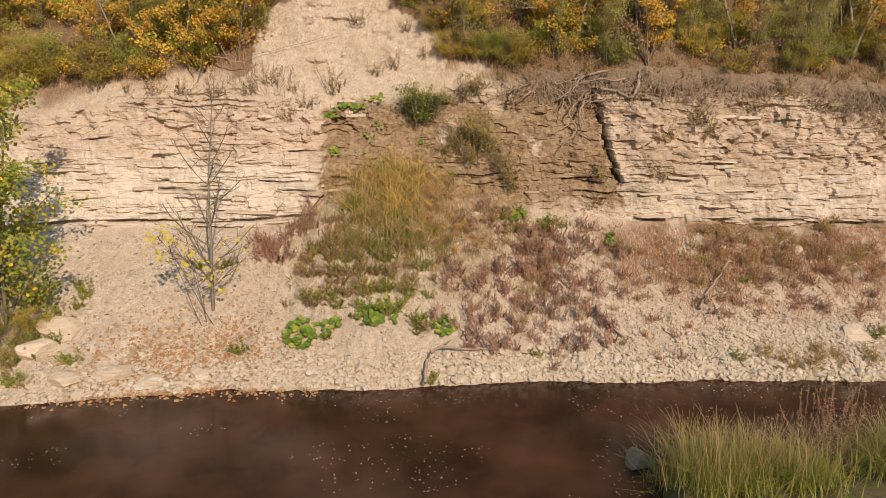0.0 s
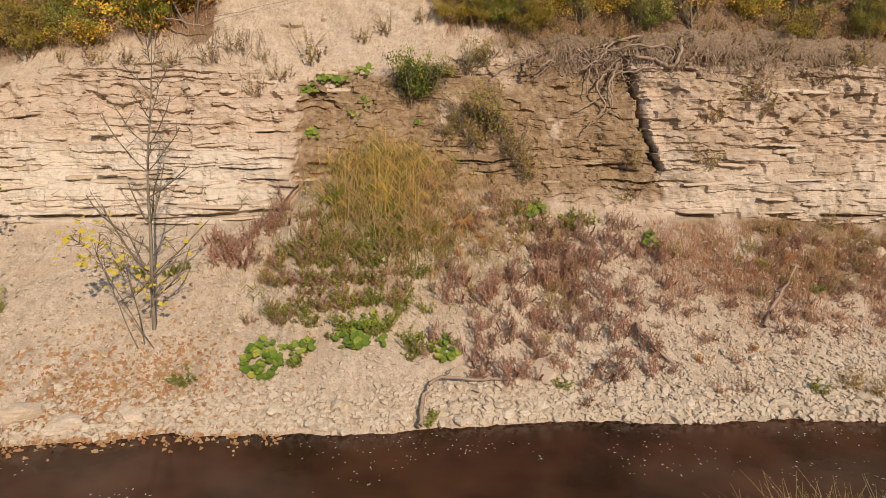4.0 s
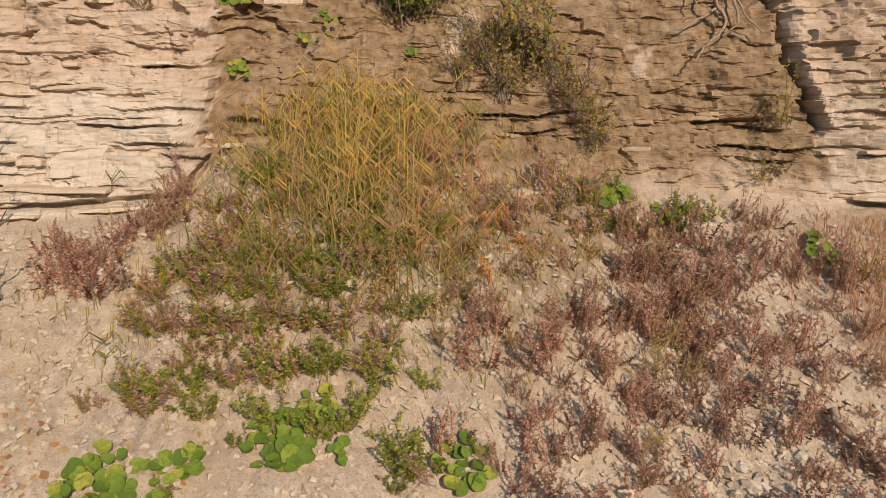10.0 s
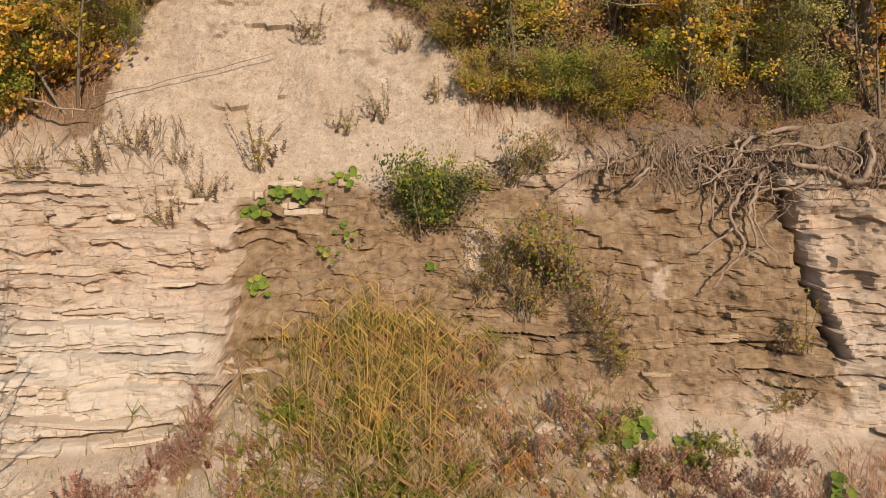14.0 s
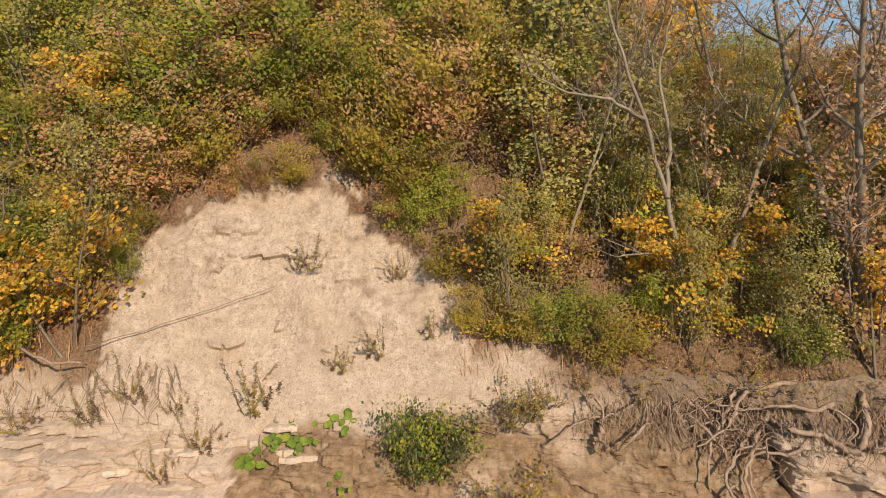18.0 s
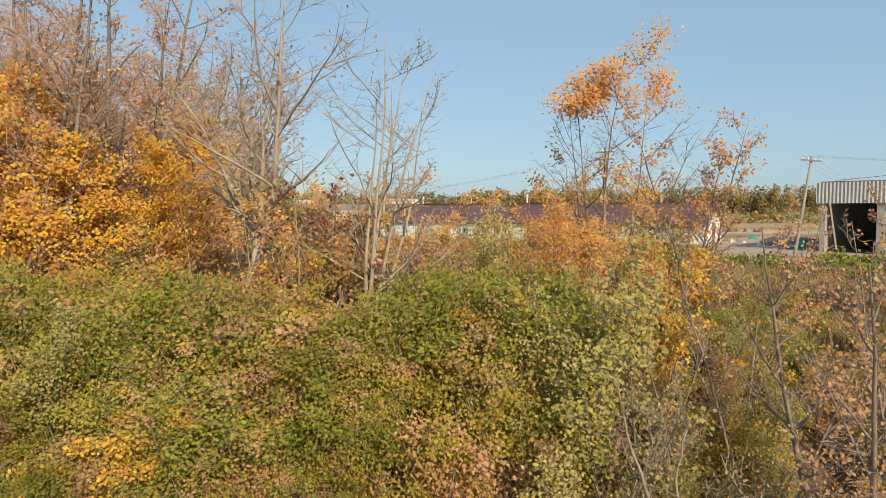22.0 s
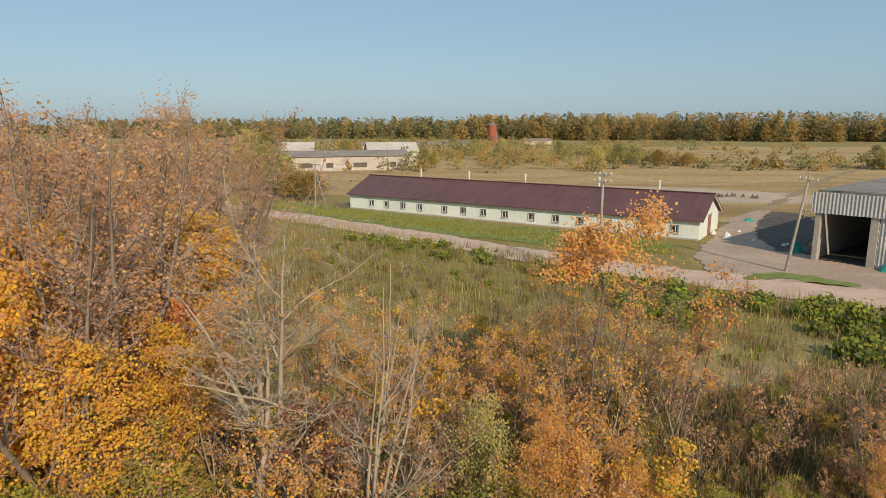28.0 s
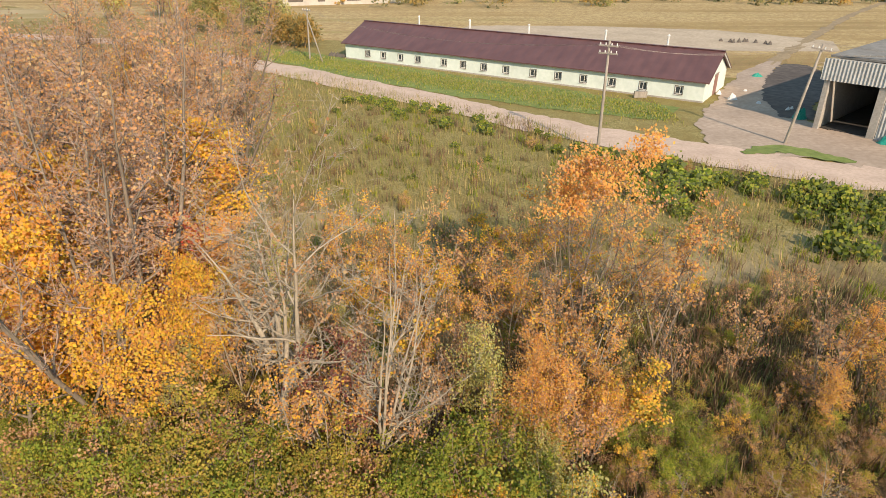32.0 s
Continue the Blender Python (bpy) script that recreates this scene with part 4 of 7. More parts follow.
# taller trees with clear stems on the slope
P["slope_tree"] = tree_thing("slope_tree", 18, 8.0, 0.06, 2, 18, 0.35, 0.28, 6, 5, up=0.12, leaf=[(LM["rust"], 0.08), (LM["yellow"], 0.02)], leaf_size=0.06, per=1, spread=0.12, wander=0.10, bark=BARK_MID, label="slender grey tree with few leaves on the slope")
for x, y, s in [(4.4, 22.2, 0.7), (9.5, 21.6, 0.9), (11.6, 21.7, 1.0), (12.1, 22.3, 1.0), (13.6, 22.0, 0.9), (1.8, 22.6, 0.7), (2.4, 23.0, 0.7), (8.6, 24.0, 0.95), (10.6, 23.8, 1.0), (14.5, 23.0, 1.0), (5.4, 24.2, 0.8), (-8.5, 22.0, 0.6), (-10.5, 21.8, 0.7)]:
    put("slope_tree", x, y, s)
for x, y, k in [(1.5, 23.0, 1.0), (2.2, 23.6, 1.15), (3.0, 24.2, 1.2), (1.2, 24.2, 1.05), (3.7, 23.2, 0.75), (2.7, 22.6, 0.8), (4.4, 22.6, 0.6), (5.2, 23.2, 0.6), (6.0, 22.4, 0.55), (5.6, 24.4, 0.5), (7.4, 23.0, 0.55), (8.2, 24.2, 0.5), (6.6, 25.0, 0.45), (9.4, 23.4, 0.55)]:
    put("willow", x, y, k)
put("bare_tall", 6.7, 21.6, 0.74, label="tall slender bare tree at the lip of the rock")


def leaning_tree():
    """A pale dead tree that bends over the slope: a bowed stem, three limbs and bare twigs."""
    rnd = random.Random(19)
    e = tagged(new("leaning_tree"), "pale dead tree leaning over the slope", "tree")
    e.location = (3.95, 21.9, 8.6)
    lines = [([(0, 0, -0.2), (-0.3, -0.05, 1.0), (-0.6, -0.1, 2.2), (-1.05, -0.1, 3.5), (-1.6, 0, 4.9), (-1.8, 0.1, 6.0)], 0.06, 0.014),
             ([(-1.05, -0.1, 3.5), (-1.7, -0.3, 3.8), (-2.4, -0.4, 3.9), (-3.0, -0.4, 4.2)], 0.035, 0.01),
             ([(-0.6, -0.1, 2.2), (-0.55, 0.1, 3.2), (-0.75, 0.2, 4.3), (-0.6, 0.2, 5.2)], 0.045, 0.012),
             ([(-0.3, -0.05, 1.0), (-0.9, -0.3, 1.3), (-1.5, -0.4, 1.25)], 0.03, 0.01)]
    wood = []
    for pts, r0, r1 in lines:
        n = (len(pts) - 1) * 4
        P_ = [Vector(q) for q in pts]
        wood.append([(P_[min(i // 4, len(P_) - 2)].lerp(P_[min(i // 4, len(P_) - 2) + 1], i / 4 - min(i // 4, len(P_) - 2)) + Vector((rnd.gauss(0, 0.02), rnd.gauss(0, 0.02), 0)), r0 + (r1 - r0) * i / n) for i in range(n + 1)])
    tips = []
    for path in wood:
        for q, r in path[3:]:
            for _ in range(2):
                d = Vector((rnd.gauss(-0.2, 0.6), rnd.gauss(0, 0.5), rnd.uniform(0.1, 1.0))).normalized() * rnd.uniform(0.25, 0.8)
                tips += [(q, q + d, 0.009), (q + d * 0.5, q + d * 0.8 + Vector((rnd.gauss(0, 0.2), rnd.gauss(0, 0.2), 0.15)), 0.006)]
    V, F = tubes(wood, 7)
    link_mesh("trunk", V, F, BARK_MID, e, True)
    V, F = spikes(tips)
    tagged(link_mesh("branchwork", V, F, BARK_MID, e), kind="stuff")


leaning_tree()

# ---- rock beds: slabs of limestone, one by one ----


def rock_mat(name, a, b, c, dirt):
    m = Mat(name, 0.9, 0, 0.15)
    v = m.coords()
    strata = m.noise(3.0, 5, m.coords((0.6, 0.6, 9.0)))
    fine = m.noise(30, 6, v)
    col = m.ramp(strata, [(0.3, a), (0.5, b), (0.7, c)])
    col = m.mix(m.ramp(fine, [(0.3, (0.7, 0.7, 0.7)), (0.5, (0, 0, 0))]), col, dirt)
    col = m.mix(m.ramp(m.noise(17, 5, v, 0.7), [(0.55, (0, 0, 0)), (0.66, (0.6, 0.6, 0.6))]), col, tuple(min(0.8, q * 1.25) for q in c))
    o = m.t.nodes.new("ShaderNodeObjectInfo")
    col = m.mix(m.ramp(o.outputs["Random"], [(0.2, (0.45, 0.45, 0.45)), (0.8, (0, 0, 0))]), col, dirt)
    m.color(col).bump(m.mix(0.5, fine, strata), 0.7, 0.03)
    return m.m


ROCK = rock_mat("limestone", (0.45, 0.355, 0.265), (0.58, 0.465, 0.36), (0.66, 0.55, 0.44), (0.46, 0.345, 0.25))
ROCK_CLAY = rock_mat("limestone_stained", (0.26, 0.18, 0.105), (0.39, 0.285, 0.175), (0.50, 0.40, 0.28), (0.30, 0.205, 0.115))
STONE = rock_mat("scree_stone", (0.46, 0.38, 0.29), (0.58, 0.49, 0.385), (0.66, 0.58, 0.48), (0.44, 0.34, 0.25))


def slab_mesh(seed, mat):
    """A ragged slab one metre long, one deep and one thick; its front lies at y = 0."""
    rnd = random.Random(seed)
    n = 9
    step = 0.0
    V, F = [], []
    for i in range(n):
        t = i / (n - 1)
        taper = 1 - 0.75 * abs(2 * t - 1) ** 3
        step = rnd.uniform(-0.09, 0.11) if rnd.random() < 0.55 else step
        y = step + 0.1 * (1 - taper)
        top, bot = 0.5 * (0.55 + 0.45 * taper) + rnd.uniform(-0.10, 0.05), -0.5 * (0.6 + 0.4 * taper) + rnd.uniform(-0.05, 0.10)
        x = t - 0.5 + rnd.uniform(-0.04, 0.04)
        lip = rnd.uniform(-0.02, 0.10)
        V += [(x, y + lip, bot), (x, y, bot + 0.25 * (top - bot)), (x, y + rnd.uniform(0.02, 0.10), top - 0.04), (x, 1.0, top + 0.1), (x, 1.0, bot)]
    for i in range(n - 1):
        o, p = i * 5, i * 5 + 5
        for j in range(4):
            F.append((o + j, p + j, p + j + 1, o + j + 1))
    F += [(0, 1, 2, 3, 4), tuple((n - 1) * 5 + j for j in (4, 3, 2, 1, 0))]
    me = bpy.data.meshes.new("rock_slab")
    me.from_pydata(V, [], F)
    me.materials.append(mat)
    me.update()
    return me


def rock_face(name, label, x0, x1, z0, z1, thick, length, mat, seed, skip, proud):
    rnd = random.Random(seed)
    e = tagged(new(name), label, "rock face", kind="structure")
    pool = [slab_mesh(seed * 50 + i, mat) for i in range(14)]
    z, count = z0, 0
    while z < z1:
        u = (z - z0) / (z1 - z0)
        th = rnd.uniform(*thick) * (1.0 + 0.25 * u)
        x = x0 + rnd.uniform(-0.8, 0.3)
        while x < x1:
            ln = rnd.uniform(*length) * (1 - 0.45 * u)
            if rnd.random() > skip + 0.18 * u:
                cx = x + ln / 2
                zz = z + th / 2 + 0.10 * math.sin(cx * 0.7 + seed) + rnd.uniform(-0.05, 0.05)
                fz, tz = float(at(FOOT_Z, cx)), float(at(TOP_Z, cx))
                if fz - 0.1 < zz < tz + 0.05:
                    yy = float(profile(cx, 1 + (zz - fz) / (tz - fz))[0]) + 0.12 * float(fbm(cx * 0.9, zz * 0.9, 21))
                    out = (rnd.uniform(*proud) if rnd.random() < 0.7 else rnd.uniform(proud[1], proud[1] * 2.2)) * (1 - 0.35 * u)
                    ob = new("rock_slab", pool[rnd.randrange(14)])
                    ob.parent = e
                    ob.matrix_basis = pose(cx, yy - out, zz, rnd.gauss(0, 3), rnd.gauss(0, 2.2), rnd.gauss(0, 6)) @ Matrix.Diagonal((ln * 1.12, 0.5, th * rnd.uniform(0.9, 1.15), 1))
                    count += 1
            x += ln + rnd.choice([-0.05, 0.0, 0.0, 0.08])
        z += th + rnd.choice([-0.03, -0.02, -0.02, -0.01, 0.01, 0.04])
    return e


rock_face("rock_face_1", "pale bedded limestone slabs with dark gaps", -13.6, -4.0, 3.3, 6.6, (0.04, 0.12), (0.3, 1.7), ROCK, 3, 0.80, (0.02, 0.07))
rock_face("rock_face_2", "pale bedded limestone slabs with dark gaps", 6.15, 14.5, 3.25, 6.6, (0.04, 0.11), (0.3, 1.4), ROCK, 4, 0.80, (0.02, 0.07))
rock_face("rock_face_3", "brown clay-stained thin limestone beds", -3.2, 4.6, 3.9, 6.6, (0.04, 0.10), (0.2, 0.8), ROCK_CLAY, 5, 0.90, (0.0, 0.04))
rock_face("rock_face_4", "crumbling thin beds at the top of the rock", -4.6, -3.0, 6.5, 7.2, (0.08, 0.14), (0.3, 0.7), ROCK, 6, 0.6, (0.0, 0.08))


# ---- scree: stones along the water and on the slope ----
def stone_mesh(seed, mat=None):
    rnd = random.Random(seed)
    bm = bmesh.new()
    bmesh.ops.create_icosphere(bm, subdivisions=1, radius=0.5)
    for v in bm.verts:
        v.co.z *= rnd.uniform(0.35, 0.6)
        v.co *= rnd.uniform(0.75, 1.25)
        v.co.x = max(-0.46, min(0.46, v.co.x))
        v.co.y = max(-0.4, min(0.42, v.co.y))
    me = bpy.data.meshes.new("stone")
    bm.to_mesh(me)
    bm.free()
    me.materials.append(mat or STONE)
    return me


STONES = [stone_mesh(i) for i in range(9)]
rs = random.Random(77)


def scree_spot(rnd):
    x = rnd.choice([rnd.uniform(-10, 14), rnd.uniform(1.5, 14)])
    s = abs(rnd.gauss(0, 0.11 if x < 2 else 0.2)) + 0.01
    return x, s


def land_at(x, s):
    y, z = profile(x, s)
    y, z = float(y), float(z)
    w = float((1 - smooth(0.9, 1.0, s)) * smooth(0.0, 0.2, s))
    z += w * float(0.16 * fbm(np.float64(x * 0.9), np.float64(y * 0.8), 1) + 0.05 * fbm(np.float64(x * 4.3), np.float64(y * 3.1), 5))
    return y, z


for i in range(290):
    x, s = scree_spot(rs)
    y, z = land_at(x, s)
    d = rs.uniform(0.10, 0.30) * (1.25 if s < 0.1 else 0.8)
    ob = new("stone", rs.choice(STONES))
    ob.parent = bank
    ob.matrix_basis = pose(x, y - 0.02, z + d * 0.08, rs.gauss(32, 14), rs.gauss(0, 12), rs.uniform(0, 360)) @ Matrix.Diagonal((d, d * rs.uniform(0.6, 1), d, 1))
# the countless smaller chips
V, F = [], []
for i in range(13000):
    x, s = scree_spot(rs)
    if rs.random() < 0.5:
        x, s = rs.uniform(-11, 14), rs.uniform(0.02, 0.95)
    y, z = profile(x, s)
    y, z = land_at(x, s)
    d = rs.uniform(0.025, 0.085) * (1.3 if s < 0.15 else 0.8)
    o = len(V)
    m3 = Euler((rs.uniform(0.2, 0.9), rs.gauss(0, 0.3), rs.uniform(0, 6.28))).to_matrix()
    for a, b, c in ((-1, -0.6, -0.3), (1, -0.8, -0.25), (0.8, 0.8, -0.3), (-0.7, 0.9, -0.3), (-0.7, -0.3, 0.35), (0.7, -0.4, 0.3), (0.5, 0.5, 0.4), (-0.5, 0.6, 0.3)):
        q = m3 @ Vector((a * rs.uniform(0.6, 1.2), b * rs.uniform(0.6, 1.2), c)) * d
        V.append((x + q.x, y + q.y, z + 0.01 + q.z))
    F += [(o, o + 1, o + 5, o + 4), (o + 1, o + 2, o + 6, o + 5), (o + 2, o + 3, o + 7, o + 6), (o + 3, o, o + 4, o + 7), (o + 4, o + 5, o + 6, o + 7)]
chips = tagged(link_mesh("gravel", V, F, STONE), "small pale limestone chips scattered over the scree", "gravel", kind="stuff")


def boulder(x, s, size, label, flat=0.6, rot=0, mat=None, tip=20, seed=1, y=None, z=None):
    rnd = random.Random(seed)
    bm = bmesh.new()
    bmesh.ops.create_icosphere(bm, subdivisions=3, radius=0.5)
    for v in bm.verts:
        k = 1 + 0.28 * noise.noise(v.co * 2.2 + Vector((seed * 7.1, 0, 0))) + 0.08 * noise.noise(v.co * 7 + Vector((0, seed * 3.3, 0)))
        v.co *= k
    for j in range(13):
        n = Vector((rnd.gauss(0, 1), rnd.gauss(0, 1), rnd.gauss(0, 1))).normalized()
        d = rnd.uniform(0.24, 0.40)
        for v in bm.verts:
            over = v.co.dot(n) - d
            if over > 0:
                v.co -= n * over
    for v in bm.verts:
        v.co += v.co.normalized() * 0.02 * noise.noise(v.co * 11 + Vector((seed, 0, 0)))
        v.co = Vector((v.co.x * 1.2, v.co.y * 1.15, v.co.z * flat * 1.15))
    me = bpy.data.meshes.new("boulder")
    bm.to_mesh(me)
    bm.free()
    me.materials.append(mat or ROCK)
    ob = new("boulder", me)
    yy, zz = land_at(x, s) if y is None else (y, z)
    ob.matrix_basis = pose(x, yy, zz + size * 0.06, tip, 4, rot) @ Matrix.Diagonal((size, size * 0.75, size, 1))
    return tagged(ob, label, "boulder")


boulder(-7.9, 0.11, 0.8, "pale limestone boulder among fallen leaves", 0.6, 30, seed=1)
boulder(-9.9, 0.40, 1.2, "large pale limestone block tilted on the scree", 0.38, 12, seed=2, tip=32)
boulder(-10.1, 0.28, 0.9, "weathered grey limestone boulder in the grass", 0.7, 60, seed=3)
boulder(-7.1, 0.06, 0.7, "flat pale limestone slab at the water", 0.4, 10, seed=4)
boulder(-6.0, 0.10, 0.6, "flat pale limestone slab at the water", 0.4, 70, seed=5)
boulder(-9.0, 0.10, 0.8, "flat pale limestone slab at the water", 0.45, 20, seed=15)
boulder(2.05, 0.17, 0.95, "tan flat rock slab leaning on the scree", 0.28, -25, tip=38, seed=6)
boulder(10.5, 0.81, 0.40, "small white limestone boulder on the dry slope", 0.8, 0, seed=7)
boulder(3.16, 0.25, 0.30, "small white limestone boulder among dry plants", 0.8, 0, seed=8)
boulder(1.0, 0.90, 0.35, "small pale limestone boulder under the bay", 0.8, 0, seed=9)
boulder(12.4, 0.20, 1.1, "flat pale limestone slab on the scree", 0.35, 15, tip=30, seed=11)
boulder(11.0, 0.27, 0.9, "flat pale limestone slab on the scree", 0.35, -10, tip=30, seed=12)
boulder(3.75, 0, 0.62, "wet grey boulder in the dark river", 0.7, 20, simple("wet_stone", (0.15, 0.115, 0.085), (0.30, 0.24, 0.185), 12, 0.5), 0, 13, y=11.0, z=0.02)


# ---- wood: roots, driftwood, fallen branches ----
def wood_thing(name, paths, mat, label, category, sides=6):
    V, F = tubes(paths, sides)
    return tagged(link_mesh(name, V, F, mat, None, True), label, category)


def route(rnd, pts, r0, r1, jitter=0.03, steps=5):
    """A wavering path through the given places, tapering."""
    P_ = [Vector(p) for p in pts]
    out, n = [], (len(P_) - 1) * steps
    for i in range(n + 1):
        k = min(i // steps, len(P_) - 2)
        t = i / steps - k
        a, b, c, d = P_[max(k - 1, 0)], P_[k], P_[k + 1], P_[min(k + 2, len(P_) - 1)]
        p = 0.5 * ((2 * b) + (c - a) * t + (2 * a - 5 * b + 4 * c - d) * t * t + (3 * b - a - 3 * c + d) * t ** 3)
        out.append((p + Vector((rnd.gauss(0, jitter), rnd.gauss(0, jitter), rnd.gauss(0, jitter))), r0 + (r1 - r0) * i / n))
    return out


rr = random.Random(9)


def face_y(x, z):
    fz, tz = float(at(FOOT_Z, x)), float(at(TOP_Z, x))
    return float(profile(x, 1 + max(0.0, (z - fz) / (tz - fz)) if z < tz else 2.0 + 0.1 * (z - tz))[0])


tangle = tagged(new("root_tangle"), "thick exposed tree roots hanging in a tangle over the rock", "roots")
tangle.location = (0, 0, 0)


def root_line(places, r0, r1, out=0.25):
    """A root through places (x, z) on the rock, standing off the face."""
    pts = [(x, face_y(x, z) - (0.08 if k == 0 else out * rr.uniform(0.6, 1.3)), z) for k, (x, z) in enumerate(places)]
    V, F = tubes([route(rr, pts, r0 * 0.8, r1 * 0.8, 0.012, 6)], 7)
    return link_mesh("root", V, F, ROOT, tangle, True)


root_line([(6.2, 7.85), (6.05, 7.4), (5.85, 7.05), (5.5, 7.2), (5.05, 7.3), (4.6, 7.28), (4.25, 6.95), (3.95, 6.55), (4.2, 6.08), (3.85, 5.72), (3.62, 5.45)], 0.075, 0.018, 0.32)
root_line([(4.85, 7.5), (4.5, 7.03), (4.3, 6.6), (4.36, 6.1), (4.12, 5.86)], 0.055, 0.015, 0.28)
root_line([(5.5, 7.3), (5.0, 6.95), (4.46, 6.86), (4.4, 6.35), (4.66, 5.9)], 0.045, 0.012, 0.34)
root_line([(3.0, 7.6), (2.4, 7.35), (1.85, 7.2), (1.3, 6.9)], 0.04, 0.014, 0.22)
root_line([(2.95, 7.5), (2.85, 7.2), (2.42, 6.8)], 0.03, 0.01, 0.2)
root_line([(4.4, 7.75), (4.1, 7.4), (3.8, 6.95), (3.72, 6.35)], 0.05, 0.015, 0.24)
root_line([(5.3, 7.9), (4.5, 7.72), (4.1, 7.3), (3.55, 6.95)], 0.06, 0.016, 0.3)
root_line([(4.2, 6.35), (3.7, 6.06), (3.35, 5.95)], 0.03, 0.008, 0.2)
root_line([(5.9, 7.7), (5.4, 7.55), (5.0, 7.62), (4.4, 7.5), (3.9, 7.6)], 0.05, 0.014, 0.36)
for i in range(34):
    x, z = rr.gauss(4.75, 0.65), rr.uniform(7.0, 7.75)
    pts = [(x, z)]
    for k in range(4):
        x -= rr.gauss(0.08, 0.24)
        z -= rr.uniform(-0.05, 0.36)
        pts.append((x, z))
    root_line(pts, rr.uniform(0.010, 0.03), 0.005, rr.uniform(0.12, 0.36))
for i in range(10):
    x0 = rr.uniform(1.9, 8.5)
    z0 = rr.uniform(7.1, 7.6)
    x1 = x0 + rr.uniform(-1.4, 1.2)
    pts = [(x0, face_y(x0, z0) - 0.1, z0), ((x0 + x1) / 2, face_y(x0, z0) - rr.uniform(0.25, 0.5), z0 - rr.uniform(0.0, 0.4)), (x1, face_y(x1, z0 - 0.6) - rr.uniform(0.05, 0.25), z0 - rr.uniform(0.3, 0.9))]
    V, F = tubes([route(rr, pts, rr.uniform(0.02, 0.055), 0.008, 0.03, 6)], 5)
    link_mesh("root", V, F, ROOT, tangle, True)
ROOT_FINE = simple("rootlet_brown", (0.20, 0.135, 0.09), (0.38, 0.28, 0.20), 18, 0.9, 0, 0.3)
# fine roots: a hanging curtain along the lip
paths = []
for i in range(900):
    x0 = rr.choice([rr.uniform(1.8, 14.5), rr.uniform(2.3, 8.0), rr.uniform(12.5, 14.8)])
    z0 = float(at(TOP_Z, x0)) + rr.uniform(-0.1, 0.35)
    ln = rr.uniform(0.2, 0.9) * (1.3 if x0 > 12.3 else 1)
    y0 = face_y(x0, z0) - rr.uniform(0.08, 0.42)
    paths.append(branch(rr, (x0, y0, z0), (rr.gauss(0, 0.5), -0.25, -1), ln, rr.uniform(0.006, 0.012), 0.003, 5, 0.22, -0.12))
for i in range(60):
    x0 = rr.uniform(-7.5, -4.8)
    z0 = 7.9 + rr.uniform(-0.6, 0.3)
    paths.append(branch(rr, (x0, face_y(x0, z0) - rr.uniform(0.0, 0.25), z0), (rr.gauss(0, 0.5), -0.2, -1), rr.uniform(0.2, 0.6), 0.009, 0.003, 4, 0.18, -0.1))
V, F = tubes(paths, 3)
tagged(link_mesh("hanging_rootlets", V, F, ROOT_FINE), "curtain of fine brown roots below the turf", "roots", kind="stuff")

# the lip of turf over the rock
tx = np.linspace(1.6, 15.5, 200)
ta = np.linspace(-0.3, 1.0, 12)
TX, TA = np.meshgrid(tx, ta, indexing="ij")
ty0 = np.array([face_y(x, float(at(TOP_Z, x)) + 0.1) for x in tx])[:, None]
bul = (0.16 + 0.20 * fbm(TX * 1.4, TX * 0 + 1, 6) + 0.12 * fbm(TX * 5, TA * 3, 7) + 0.05 * fbm(TX * 19, TA * 9, 2)) * smooth(1.6, 3.5, TX)
TY = ty0 - bul * np.sin(np.clip(TA, 0, 1) * math.pi * 0.8 + 0.2) + np.where(TA < 0, 0.4, 0) + 0.25 * TA
TZ = at(TOP_Z, TX) - 0.15 + 0.75 * TA + 0.16 * fbm(TX * 2.1, TA * 2, 9) - 0.3 * (1 - smooth(1.6, 3.0, TX))
turf = tagged(grid_mesh("turf_lip", TX, TY, TZ, simple("turf_earth", (0.18, 0.12, 0.08), (0.34, 0.25, 0.17), 16, 0.95, 0, 0.9, 0.06)), "brown root-bound turf lip over the rock", "turf", kind="structure")

wood_thing("driftwood", [route(rr, [(-0.45, 14.35, 0.15), (-0.42, 14.9, 0.45), (-0.15, 15.25, 0.72), (0.5, 15.3, 0.68), (1.4, 15.4, 0.62)], 0.05, 0.02, 0.012, 6), route(rr, [(0.0, 15.28, 0.72), (0.2, 15.5, 0.85)], 0.02, 0.008, 0.01, 3)], ROOT, "bent weathered driftwood branch on the gravel", "branch")
wood_thing("fallen_branch", [route(rr, [(7.0, 16.6, 1.35), (7.6, 17.2, 1.85), (8.3, 17.9, 2.4)], 0.05, 0.02, 0.02, 5), route(rr, [(7.7, 17.3, 1.9), (7.4, 17.6, 2.15)], 0.025, 0.01, 0.02, 3)], ROOT, "grey fallen branch lying on the dry slope", "branch")
wood_thing("fallen_branch", [route(rr, [(4.15, 16.5, 1.45), (4.4, 16.1, 1.12), (4.75, 15.8, 0.85)], 0.06, 0.03, 0.015, 4)], ROOT, "short weathered wood stump on the scree", "branch")
wood_thing("fallen_branch", [route(rr, [(-6.4, 21.35, 8.35), (-5.2, 21.65, 8.65), (-3.4, 22.2, 9.2)], 0.011, 0.007, 0.008, 5)], ROOT, "thin grey branch lying across the scarp", "branch")
wood_thing("dead_tree", [route(rr, [(-4.9, 31.0, 13.3), (-6.0, 31.2, 15.7), (-7.1, 31.4, 18.2)], 0.13, 0.06, 0.03, 5)], BARK, "dark dead trunk leaning against the old tree", "tree")
